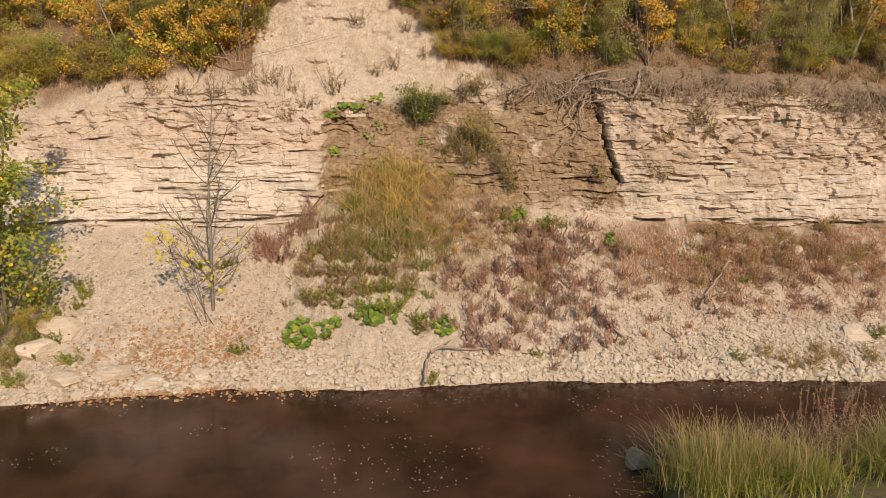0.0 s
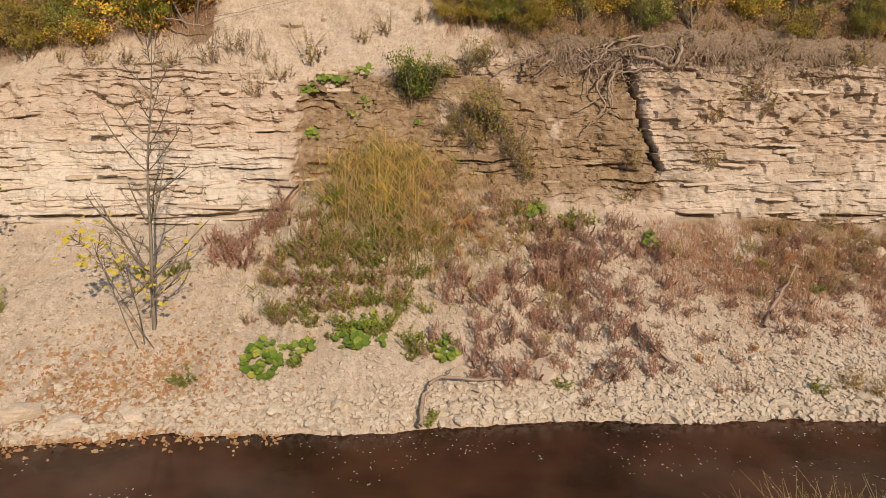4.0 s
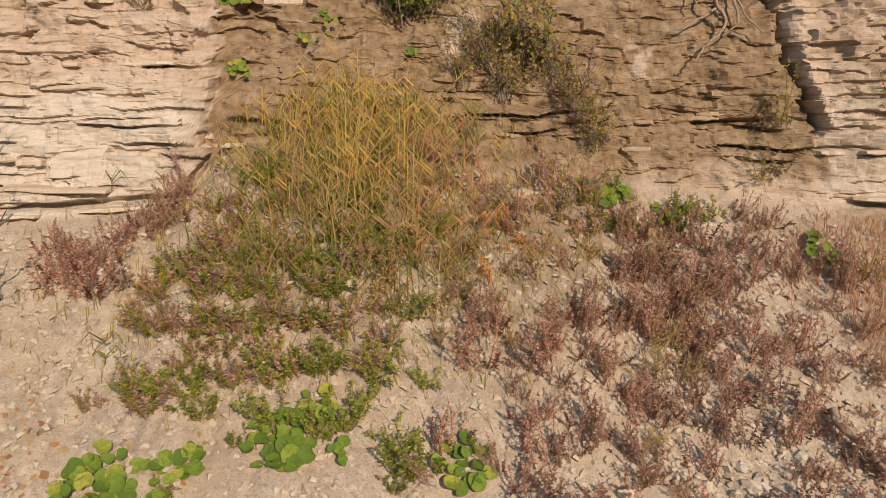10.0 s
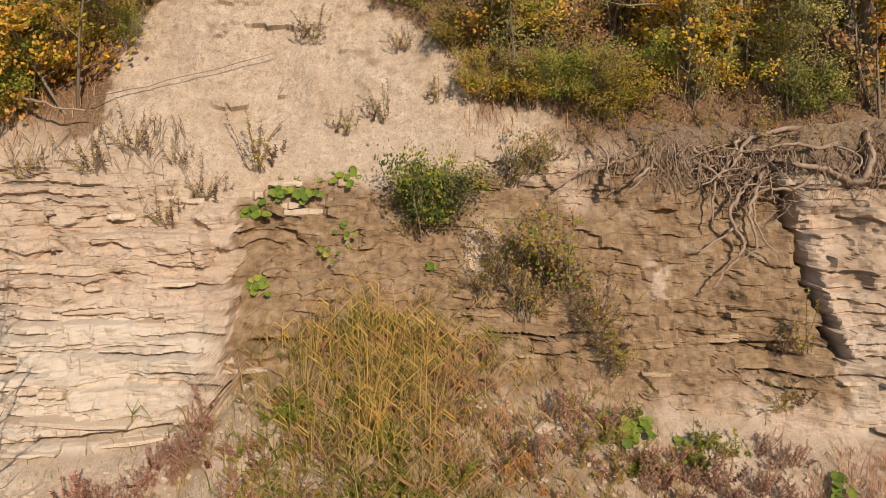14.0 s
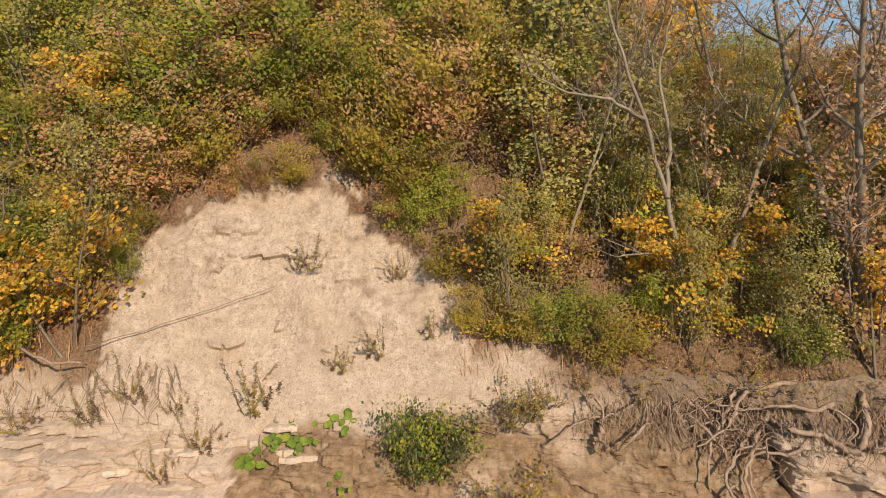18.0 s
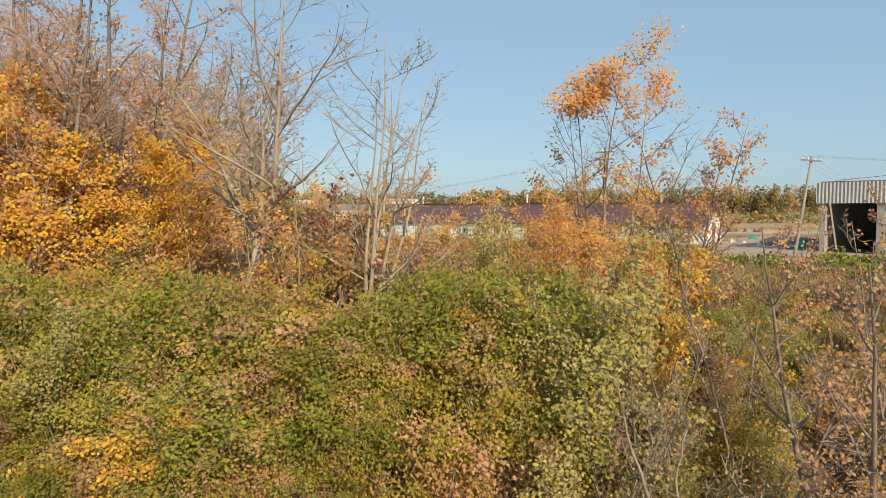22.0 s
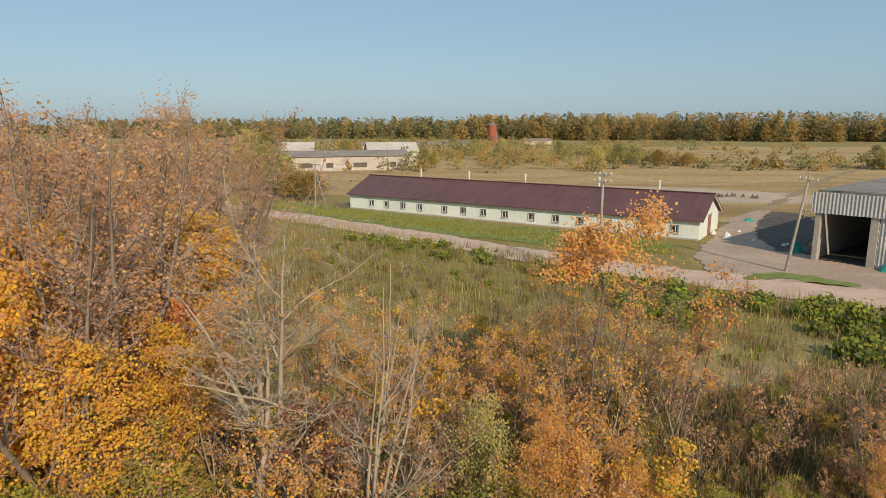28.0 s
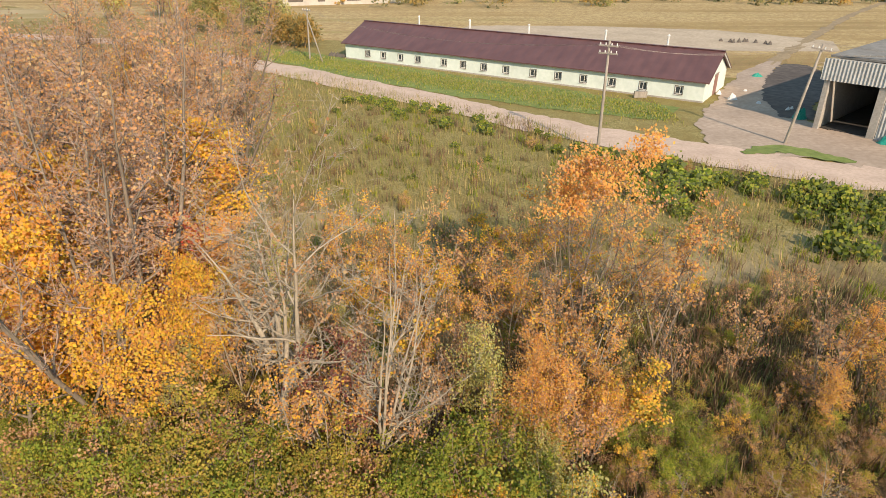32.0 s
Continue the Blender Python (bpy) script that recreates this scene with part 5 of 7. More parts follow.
wood_thing("fallen_branch", [route(rr, [(-7.5, 21.35, 8.35), (-6.9, 21.0, 8.25), (-6.3, 21.2, 8.1)], 0.03, 0.012, 0.02, 5)], ROOT, "broken log caught at the top of the rock", "branch")


# ---- plants on the scree ----
def herb_thing(name, seed, h, stems, mats, leaf_size, label, leaves=9, lean=0.35, stem_mat=None, category="plant"):
    """A clump of stems, each clothed in narrow leaves that stand out along it and thin towards its tip."""
    rnd = random.Random(seed)
    paths, V, F, K = [], [], [], []
    shares = [w for _, w in mats]
    for i in range(stems):
        a = rnd.uniform(0, 6.28)
        k = rnd.uniform(0.1, lean)
        st = branch(rnd, (rnd.gauss(0, 0.12), rnd.gauss(0, 0.09), -0.05), (math.cos(a) * k, math.sin(a) * k - 0.1, 1), h * rnd.uniform(0.5, 1.15), 0.006, 0.003, 5, 0.10, 0)
        paths.append(st)
        kind_ = rnd.choices(range(len(mats)), shares)[0]
        for j in range(leaves * 6):
            t = 0.25 + 4.7 * rnd.random() ** 0.85
            i0 = min(int(t), 4)
            q = st[i0][0].lerp(st[i0 + 1][0], t - i0)
            up_ = (st[i0 + 1][0] - st[i0][0]).normalized()
            c = rnd.uniform(0, 6.28)
            d = (Vector((math.cos(c), math.sin(c), 0)) + up_ * rnd.uniform(0.1, 1.3)).normalized()
            ln = leaf_size * rnd.uniform(1.2, 2.6) * (1.15 - 0.1 * t)
            w = d.cross(Vector((rnd.gauss(0.3, 0.4), rnd.gauss(-0.7, 0.4), rnd.gauss(0.6, 0.4)))).normalized() * leaf_size * rnd.uniform(0.2, 0.36)
            o = len(V)
            V += [q, q + d * ln * 0.5 + w, q + d * ln + Vector((0, 0, -0.25 * ln)), q + d * ln * 0.5 - w]
            F += [(o, o + 1, o + 2), (o, o + 2, o + 3)]
            K += [kind_] * 2
    e = tagged(new(name), label, category)
    v, f = tubes(paths, 3)
    tagged(link_mesh("stalkwork", v, f, stem_mat or TWIG, e), kind="stuff")
    ob = link_mesh("foliage", V, F, [m for m, _ in mats], e)
    ob.data.polygons.foreach_set("material_index", K)
    tagged(ob, kind="stuff")
    return e


def scatter(proto, spots, rnd, smin, smax, tip=14, group=""):
    """The prototype stands at the first spot, its copies at the rest."""
    for i, (x, s) in enumerate(spots):
        y, z = land_at(x, s)
        k = rnd.uniform(smin, smax)
        m = pose(x, y, z, rnd.gauss(6, tip * 0.5), rnd.gauss(0, tip * 0.5), rnd.uniform(-50, 50))
        if i == 0:
            proto.matrix_basis = m
            tagged(proto, group=group)
        else:
            copy_thing(proto, m @ Matrix.Diagonal((k * rnd.choice([-1, 1]), k, k * rnd.uniform(0.8, 1.25), 1)))


def blob(rnd, n, x, s, rx, rs_):
    out = []
    while len(out) < n:
        a, b = rnd.gauss(0, 0.5), rnd.gauss(0, 0.5)
        if a * a + b * b < 1.3 and 0.02 < s + b * rs_ < 1.6:
            out.append((x + a * rx, s + b * rs_))
    return out


rp = random.Random(41)
red1 = herb_thing("dried_herb", 51, 0.56, 11, [(LM["dried"], 0.9), (LM["darkred"], 0.1)], 0.026, "dried reddish-brown herb on the scree", 11, 0.55)
red2 = herb_thing("dried_herb", 52, 0.40, 10, [(LM["dried"], 0.8), (LM["straw"], 0.2)], 0.023, "dried brown herb on the scree", 8, 0.6)
straw1 = herb_thing("dry_grass_tuft", 53, 0.42, 20, [(LM["straw"], 0.9)], 0.03, "tuft of straw-coloured dry grass", 2, 0.7, LM["straw"])
green1 = herb_thing("green_herb", 54, 0.34, 12, [(LM["green"], 0.6), (LM["burdock"], 0.4)], 0.036, "low green herb on the scree", 6, 0.8)
olive1 = herb_thing("green_herb", 55, 0.46, 12, [(LM["olive"], 0.45), (LM["dried"], 0.35), (LM["green"], 0.20)], 0.030, "olive-green herb turning brown", 7, 0.6)
orange1 = herb_thing("orange_herb", 56, 0.40, 8, [(LM["rust"], 0.6), (LM["orange"], 0.4)], 0.035, "small herb with orange autumn leaves", 8, 0.6)
reds = blob(rp, 36, 1.5, 0.40, 1.7, 0.32) + blob(rp, 30, 2.3, 0.62, 1.9, 0.28) + blob(rp, 26, 3.9, 0.70, 1.4, 0.24) + blob(rp, 16, -5.3, 0.84, 0.8, 0.14) + blob(rp, 12, -4.1, 0.96, 0.5, 0.12) + blob(rp, 14, 3.3, 0.33, 1.2, 0.2)
scatter(red1, reds, rp, 0.6, 1.2, 16, "dried herbs on the scree")
scatter(red2, blob(rp, 50, 2.6, 0.55, 3.0, 0.5) + blob(rp, 24, 5.8, 0.5, 2.5, 0.4) + blob(rp, 90, 9.8, 0.70, 4.0, 0.32) + blob(rp, 14, -0.2, 0.85, 1.4, 0.2), rp, 0.5, 1.1, 16, "dried herbs on the scree")
scatter(straw1, blob(rp, 44, 9.8, 0.80, 4.0, 0.25) + blob(rp, 36, -1.0, 0.80, 2.2, 0.3) + blob(rp, 14, 9.5, 0.15, 1.6, 0.12) + blob(rp, 22, -11.2, 0.18, 1.2, 0.22) + blob(rp, 16, 1.5, 0.6, 2.4, 0.4), rp, 0.6, 1.2, 18, "dry grass tufts on the slope")
scatter(olive1, blob(rp, 58, -1.9, 0.66, 2.0, 0.3) + blob(rp, 30, -3.3, 0.55, 1.2, 0.25) + blob(rp, 14, 1.2, 0.85, 1.5, 0.15), rp, 0.6, 1.25, 16, "green herbs on the slope")
scatter(green1, blob(rp, 44, -1.9, 0.64, 1.9, 0.35) + [(-1.8, 0.46), (-1.5, 0.47), (-2.1, 0.45), (-2.3, 0.46), (-0.65, 0.32), (-0.6, 0.28), (-0.7, 0.25), (-3.0, 0.23), (-1.5, 0.33), (-1.3, 0.36), (-0.4, 0.42), (-3.5, 0.42), (-3.7, 0.44), (-6.2, 0.74), (-6.35, 0.72), (-6.05, 0.75), (-7.0, 0.74), (8.6, 0.62), (11.5, 0.25), (11.8, 0.3), (7.6, 0.12), (-0.3, 0.02), (-5.2, 0.2), (-9.2, 0.2), (-9.7, 0.55), (2.4, 0.14)] + blob(rp, 20, -10.4, 0.35, 0.9, 0.3) + blob(rp, 8, 2.6, 0.88, 1.2, 0.1), rp, 0.6, 1.2, 16, "green herbs on the slope")
scatter(orange1, [(0.7, 0.78), (0.9, 0.74), (-0.2, 0.75), (5.3, 0.25), (8.2, 0.75), (9.6, 0.78), (0.3, 0.65), (-2.6, 0.9), (7.2, 0.8), (3.1, 0.9), (11.2, 0.7), (-3.2, 1.0), (-0.9, 0.6), (6.6, 0.3)], rp, 0.45, 0.8, 12, "small orange herbs")

# bushes and shoots on the rock and the upper scarp
scrub = herb_thing("scrub", 57, 0.62, 14, [(LM["olive"], 0.45), (LM["nettle"], 0.35), (LM["straw"], 0.2)], 0.030, "thin brown-green scrub on the ledge", 6, 0.7)
scatter(scrub, [(0.7, 1.9), (1.0, 1.6), (1.3, 1.45), (0.6, 1.45), (0.2, 1.4), (1.9, 1.30), (-0.2, 1.35), (0.9, 1.32), (2.1, 1.2), (-4.9, 2.05), (-5.6, 2.06), (-4.4, 2.0), (-3.6, 2.05), (-6.2, 2.0), (-1.6, 2.12), (-0.6, 2.15), (-2.2, 2.1), (-8.4, 2.0), (-9.3, 2.02), (-10.2, 2.03), (-7.3, 1.98), (7.9, 1.75), (8.3, 1.7), (6.5, 1.35), (6.9, 1.6), (9.8, 1.85), (11.8, 1.9), (13.2, 1.8), (13.8, 1.75), (10.7, 2.0), (8.8, 2.02), (-2.9, 2.35), (-1.2, 2.3), (-0.4, 2.45), *[(1.4 + 0.27 * q, 2.0 + 0.16 * ((q * 0.618) % 1.0)) for q in range(52)], (4.7, 1.1), (4.9, 1.3), (-5.0, 1.85), (-1.0, 1.6), (-0.5, 1.7), (-0.8, 1.25)], rp, 0.7, 1.3, 24, "scrub on the ledges")

# twiggy shrubs in the bay of the rock
shrub = tree_thing("shrub", 74, 1.7, 0.016, 7, 21, 0.12, 0.34, 3, 4, up=0.10, leaf=[(LM["olive"], 0.45), (LM["rust"], 0.25), (LM["burdock"], 0.2)], leaf_size=0.045, per=1, spread=0.09, label="upright twiggy green-brown shrub on the ledge", category="bush")
for i, (x, s, k) in enumerate([(0.5, 1.42, 0.8), (1.0, 1.45, 1.0), (1.35, 1.40, 1.1), (1.75, 1.30, 0.75), (0.15, 1.34, 0.6), (0.8, 1.3, 0.65), (2.0, 1.2, 0.6), (2.2, 1.1, 0.5), (0.75, 1.90, 0.75), (1.0, 1.93, 0.6), (8.1, 1.6, 0.45), (6.7, 1.3, 0.45)]):
    y, z = land_at(x, s)
    m = pose(x, y - 0.02, z, 14, rp.gauss(0, 8), rp.uniform(0, 360))
    if i == 0:
        shrub.matrix_basis = m
    else:
        copy_thing(shrub, m @ Matrix.Diagonal((k, k, k, 1)))


def big_leaf(seed):
    """A round, cupped, wavy leaf with a notch at its stalk, one metre across."""
    rnd = random.Random(seed)
    V, F = [(0, 0.0, 0.0)], []
    n = 14
    for ring, r in ((0, 0.28), (1, 0.5)):
        for i in range(n):
            a = math.pi * 2 * (i + 0.5) / n - math.pi / 2
            k = r * (1 - 0.5 * math.exp(-min(i + 0.5, n - i - 0.5) ** 2 / 1.2) * ring) * (1 + rnd.uniform(-0.07, 0.07) * ring)
            V.append((math.cos(a) * k, math.sin(a) * k, 0.10 * (r / 0.5) ** 2 + rnd.uniform(-0.04, 0.04) * ring))
    for i in range(n):
        j = (i + 1) % n
        F.append((0, 1 + i, 1 + j))
        F.append((1 + i, 1 + n + i, 1 + n + j, 1 + j))
    me = bpy.data.meshes.new("leaf")
    me.from_pydata(V, [], F)
    me.materials.append(LEAF_BIG)
    me.polygons.foreach_set("use_smooth", [True] * len(F))
    return me


def big_leaf_mat():
    m = Mat("burdock_leaf", 0.65, 0, 0.2)
    o = m.t.nodes.new("ShaderNodeObjectInfo")
    c = m.ramp(o.outputs["Random"], [(0.1, (0.12, 0.19, 0.025)), (0.5, (0.19, 0.27, 0.035)), (0.85, (0.29, 0.35, 0.05)), (0.97, (0.46, 0.42, 0.07))])
    c = m.mix(m.ramp(m.noise(25, 4, m.coords()), [(0.35, (0.5, 0.5, 0.5)), (0.6, (0, 0, 0))]), c, (0.10, 0.15, 0.03))
    m.color(c)
    tr = m.t.nodes.new("ShaderNodeBsdfTranslucent")
    m.l(c, tr.inputs[0])
    ms = m.t.nodes.new("ShaderNodeMixShader")
    ms.inputs[0].default_value = 0.25
    m.l(m.b.outputs[0], ms.inputs[1])
    m.l(tr.outputs[0], ms.inputs[2])
    m.l(ms.outputs[0], m.t.nodes["Material Output"].inputs[0])
    return m.m


LEAF_BIG = big_leaf_mat()
BIG = [big_leaf(i) for i in range(5)]


def burdock(x, s, n, r, size, label="clump of large round bright green leaves", y=None, z=None, rise=0.12):
    yy, zz = land_at(x, s) if y is None else (y, z)
    e = tagged(new("burdock_clump"), label, "plant", "burdock clumps")
    e.matrix_basis = pose(x, yy, zz)
    rnd = random.Random(int(x * 100 + s * 1000))
    slope = 32 if s < 1.0 else 60
    for i in range(n):
        a, k = rnd.uniform(0, 6.28), math.sqrt(rnd.random()) * r
        ob = new("leaf", rnd.choice(BIG))
        ob.parent = e
        dy = math.sin(a) * k
        d = size * rnd.uniform(0.7, 1.25)
        ob.matrix_basis = pose(math.cos(a) * k, dy * 0.85, dy * 0.6 + rise * rnd.uniform(0.4, 1.4), rnd.gauss(slope, 14), rnd.gauss(6, 14), 0) @ pose(0, 0, 0, 0, 0, rnd.uniform(0, 360)) @ Matrix.Diagonal((d, d, d, 1))
    return e


burdock(-3.68, 0.25, 44, 0.42, 0.17)
burdock(-3.55, 0.20, 20, 0.30, 0.16)
burdock(-2.98, 0.26, 26, 0.30, 0.15)
burdock(-1.84, 0.31, 30, 0.30, 0.17)
burdock(-1.58, 0.37, 14, 0.20, 0.15)
burdock(-2.15, 0.30, 10, 0.20, 0.14)
burdock(-1.27, 0.29, 6, 0.14, 0.13)
burdock(0.02, 0.28, 28, 0.30, 0.16)
burdock(2.03, 0.90, 14, 0.25, 0.19, "clump of large yellow-green leaves under the rock")
burdock(2.45, 0.91, 9, 0.25, 0.13)
burdock(5.12, 0.84, 12, 0.24, 0.17, "clump of large yellow-green leaves under the rock")
burdock(3.1, 0.90, 8, 0.3, 0.12)
burdock(7.6, 0.75, 4, 0.15, 0.14)
burdock(-3.62, 1.85, 20, 0.22, 0.15, "climbing clump of round green leaves on the ledge")
burdock(-3.15, 1.94, 14, 0.25, 0.13, "climbing clump of round green leaves on the ledge")
burdock(-2.75, 1.90, 10, 0.25, 0.13, "climbing clump of round green leaves on the ledge")
burdock(-2.15, 1.94, 14, 0.28, 0.13, "climbing clump of round green leaves on the ledge")
burdock(-3.42, 1.38, 12, 0.22, 0.12, "clump of round green leaves on the brown face")
burdock(-2.05, 1.66, 14, 0.32, 0.09, "sparse round green leaves on the brown face")
burdock(-2.3, 1.55, 8, 0.32, 0.09, "sparse round green leaves on the brown face")
burdock(-1.75, 0.72, 5, 0.15, 0.14)
burdock(-2.6, 0.86, 6, 0.2, 0.14)
burdock(-0.67, 1.40, 3, 0.08, 0.12, "small yellow-green leaves on the brown face")

# reeds at the foot of the bay: blades and stems, leaning on one another
def reed_stuff(name, n, x_mid, x_dev, s_range, heights, width, mat, label, upright):
    """Tall thin stalks with drooping blades."""
    V, F = [], []
    for i in range(n):
        x, s = rp.gauss(x_mid, x_dev), rp.uniform(*s_range)
        y, z = land_at(x, s)
        h = rp.uniform(*heights) * max(0.35, 1 - 0.25 * abs(x - x_mid)) * (0.8 + 0.2 * math.sin(x * 7.0))
        a = rp.gauss(0.02, 0.10) if rp.random() < upright else rp.gauss(0.05, 0.45)
        b = rp.gauss(-0.05, 0.10)
        p0 = Vector((x, y - 0.06, z - 0.05))

        def along(t):
            return p0 + Vector((a * h * (0.6 * t + 0.6 * t * t), b * h * t - 0.07 * h * t * t, h * t * (1 - 0.12 * abs(a) * t)))

        o = len(V)
        for j in range(4):
            q, ww = along(j / 3), width * (1 - 0.25 * j) * rp.uniform(0.8, 1.2)
            V += [q + Vector((-ww, 0, 0)), q + Vector((ww, rp.uniform(-0.006, 0.006), 0))]
        F += [(o + 2 * j, o + 2 * j + 1, o + 2 * j + 3, o + 2 * j + 2) for j in range(3)]
        for k in range(rp.randint(1, 3)):
            t = rp.uniform(0.35, 0.95)
            q, ln, c = along(t), rp.uniform(0.18, 0.42), rp.uniform(0, 6.28)
            d = Vector((math.cos(c), 0.5 * math.sin(c) - 0.2, 0))
            o = len(V)
            for u, lift in ((0, 0.0), (0.5, 0.45), (1.0, 0.05 - 0.5 * rp.random())):
                e_, w_ = q + d * (ln * u) + Vector((0, 0, ln * lift)), width * 1.3 * (1 - 0.85 * u)
                V += [e_ + Vector((0, 0, -w_)), e_ + Vector((0.3 * w_, 0, w_))]
            F += [(o, o + 1, o + 3, o + 2), (o + 2, o + 3, o + 5, o + 4)]
    return tagged(link_mesh(name, V, F, mat), label, "reeds", kind="stuff")


reed_stuff("reed_bed", 200, -1.5, 0.8, (0.74, 1.10), (0.5, 1.8), 0.010, LM["reed"], "stand of golden yellow reeds against the rock", 0.75)
reed_stuff("reed_bed", 170, -1.7, 1.0, (0.62, 1.05), (0.5, 1.5), 0.010, LM["straw"], "thin straw-coloured reed stalks below the rock", 0.6)
reed_stuff("rank_growth", 260, -1.7, 1.1, (0.58, 1.15), (0.35, 1.0), 0.011, LM["burdock"], "rank olive-green stalks among the reeds", 0.55)
reed_stuff("rank_growth", 230, -0.6, 1.3, (0.66, 1.05), (0.3, 0.8), 0.011, LM["rust"], "dead brown stalks among the reeds", 0.55)


# grass: blades in drifts
def grass_stuff(name, spots, mat, label, h=(0.2, 0.5), w=0.006, bend=0.35, seed=1, category="grass"):
    rnd = random.Random(seed)
    V, F = [], []
    for x, y, z in spots:
        hh = rnd.uniform(*h)
        a = rnd.uniform(0, 6.28)
        k = rnd.uniform(0.05, bend)
        dx, dy = math.cos(a) * k, math.sin(a) * k
        sx, sy = -math.sin(a) * w, math.cos(a) * w
        o = len(V)
        for j in range(3):
            t = j / 2
            q = (x + dx * hh * t * t, y + dy * hh * t * t, z + hh * t * (1 - 0.25 * k * t))
            f = 1 - 0.8 * t
            V += [(q[0] - sx * f, q[1] - sy * f, q[2]), (q[0] + sx * f, q[1] + sy * f, q[2])]
        F += [(o, o + 1, o + 3, o + 2), (o + 2, o + 3, o + 5, o + 4)]
    return tagged(link_mesh(name, V, F, mat), label, category, kind="stuff")


rg = random.Random(88)


def near_z(x, y):
    t = float(NEAR(x)) - y
    return -0.35 + 0.9 * float(smooth(0, 1.6, t)) + 1.5 * float(smooth(2, 30, t))


sp = []
while len(sp) < 3400:
    cx_, cy_ = rg.choice([(4.3, 10.2), (5.0, 10.9), (5.7, 11.2), (6.3, 10.6), (5.2, 9.8), (4.6, 9.4), (6.0, 9.6), (8.3, 10.8), (8.9, 10.2), (7.9, 9.8)])
    x, y = rg.gauss(cx_, 0.32), rg.gauss(cy_, 0.32)
    if y < float(NEAR(x)) + 0.1 * rg.random():
        sp.append((x, y, near_z(x, y)))
grass_stuff("bank_grass", sp, LM["burdock"], "tall fresh green grass on the near shore", (0.25, 0.75), 0.012, 1.5, 2)
grass_stuff("bank_dry_grass", [(x + 0.1, y + 0.05, z) for x, y, z in sp[::2]] + [(x - 0.15, y, z) for x, y, z in sp[1::3]], LM["straw"], "tall straw-coloured seeding grass on the near shore", (0.4, 1.15), 0.007, 1.0, 3)
weed = herb_thing("tall_weed", 61, 1.9, 9, [(LM["dried"], 0.6), (LM["rust"], 0.4)], 0.03, "tall brown seeding weed on the near shore", 20, 0.28)
weed.matrix_basis = pose(7.4, 11.3, near_z(7.4, 11.3))
for x, y, k in ((7.1, 11.1, 0.9), (7.7, 11.0, 1.05), (7.3, 10.6, 0.8), (6.4, 10.9, 0.7)):
    copy_thing(weed, pose(x, y, near_z(x, y), 0, 0, 70 * x) @ Matrix.Diagonal((k, k, k, 1)))
sp = []
for i in range(19000):
    x, s = rg.uniform(4.2, 14.5), rg.gauss(0.74, 0.2)
    if not 0.3 < s < 0.96 + 0.05 * rg.random():
        continue
    y, z = land_at(x, s)
    if fbm(np.float64(x * 1.9), np.float64(y * 1.9), 3) > -0.25 + 1.2 * max(0.0, 6.8 - x) / 2.6 * rg.random():
        sp.append((x, y, z))
grass_stuff("slope_dry_grass", sp[0::2], LM["rust"], "thin brown dry grass over the slope", (0.08, 0.28), 0.007, 1.5, 4)
grass_stuff("slope_straw", sp[1::2], LM["dried"], "thin reddish dry stalks over the slope", (0.08, 0.34), 0.006, 1.3, 14)
sp = []
for i in range(4000):
    x, s = rg.gauss(-0.9, 2.1), rg.gauss(0.78, 0.2)
    if 0.3 < s < 1.15:
        y, z = land_at(x, s)
        sp.append((x, y, z))
grass_stuff("slope_grass", sp, LM["olive"], "rank olive-brown grass below the reeds", (0.10, 0.36), 0.006, 1.3, 5)
sp = []
for i in range(9000):
    x, s = rg.uniform(-14, 15), rg.uniform(2.04, 2.95)
    if -6.4 < x < -0.3 + 0.5 * rg.random() and s < 2.85:
        continue
    y, z = (float(v) for v in profile(x, s))
    sp.append((x, y, z))
grass_stuff("wood_floor_grass", sp, LM["rust"], "dead grass and shoots on the wooded slope", (0.12, 0.4), 0.008, 0.8, 6)

# the young tree on the scree and the leafy tree beside it
young = tree_thing("young_tree", 71, 6.6, 0.055, 1, 20, 0.2, 0.26, 4, 3, up=0.10, bark=BARK, wander=0.07, label="slender leafless young tree on the scree")
young.matrix_basis = pose(-6.15, 16.25, 1.2, -2, 0, 0)
shoot = tree_thing("young_tree", 72, 3.3, 0.016, 4, 14, 0.3, 0.42, 4, 4, lean=(-0.42, 0.0), leaf=[(LM["lemon"], 0.26)], leaf_size=0.09, per=1, spread=0.14, wander=0.09, label="yellow-leaved shoots at the foot of the tree")
shoot.matrix_basis = pose(-6.2, 16.0, 1.15, 0, 0, 0)
leafy = tree_thing("young_tree", 73, 7.2, 0.06, 3, 27, 0.05, 0.34, 6, 5, leaf=[(LM["burdock"], 0.55), (LM["green"], 0.2), (LM["yellow"], 0.07)], leaf_size=0.075, per=6, spread=0.15, wander=0.09, label="green leafy young tree beside the rock")
leafy.matrix_basis = pose(-11.4, 15.8, 1.2, 0, 0, 0)
place(P["bush_green"], -11.3, 15.0, 0.7, 0.55)
place(P["bush_olive"], -10.6, 15.6, 1.0, 0.4)
place(P["bush_green"], -12.6, 15.8, 1.1, 0.7)

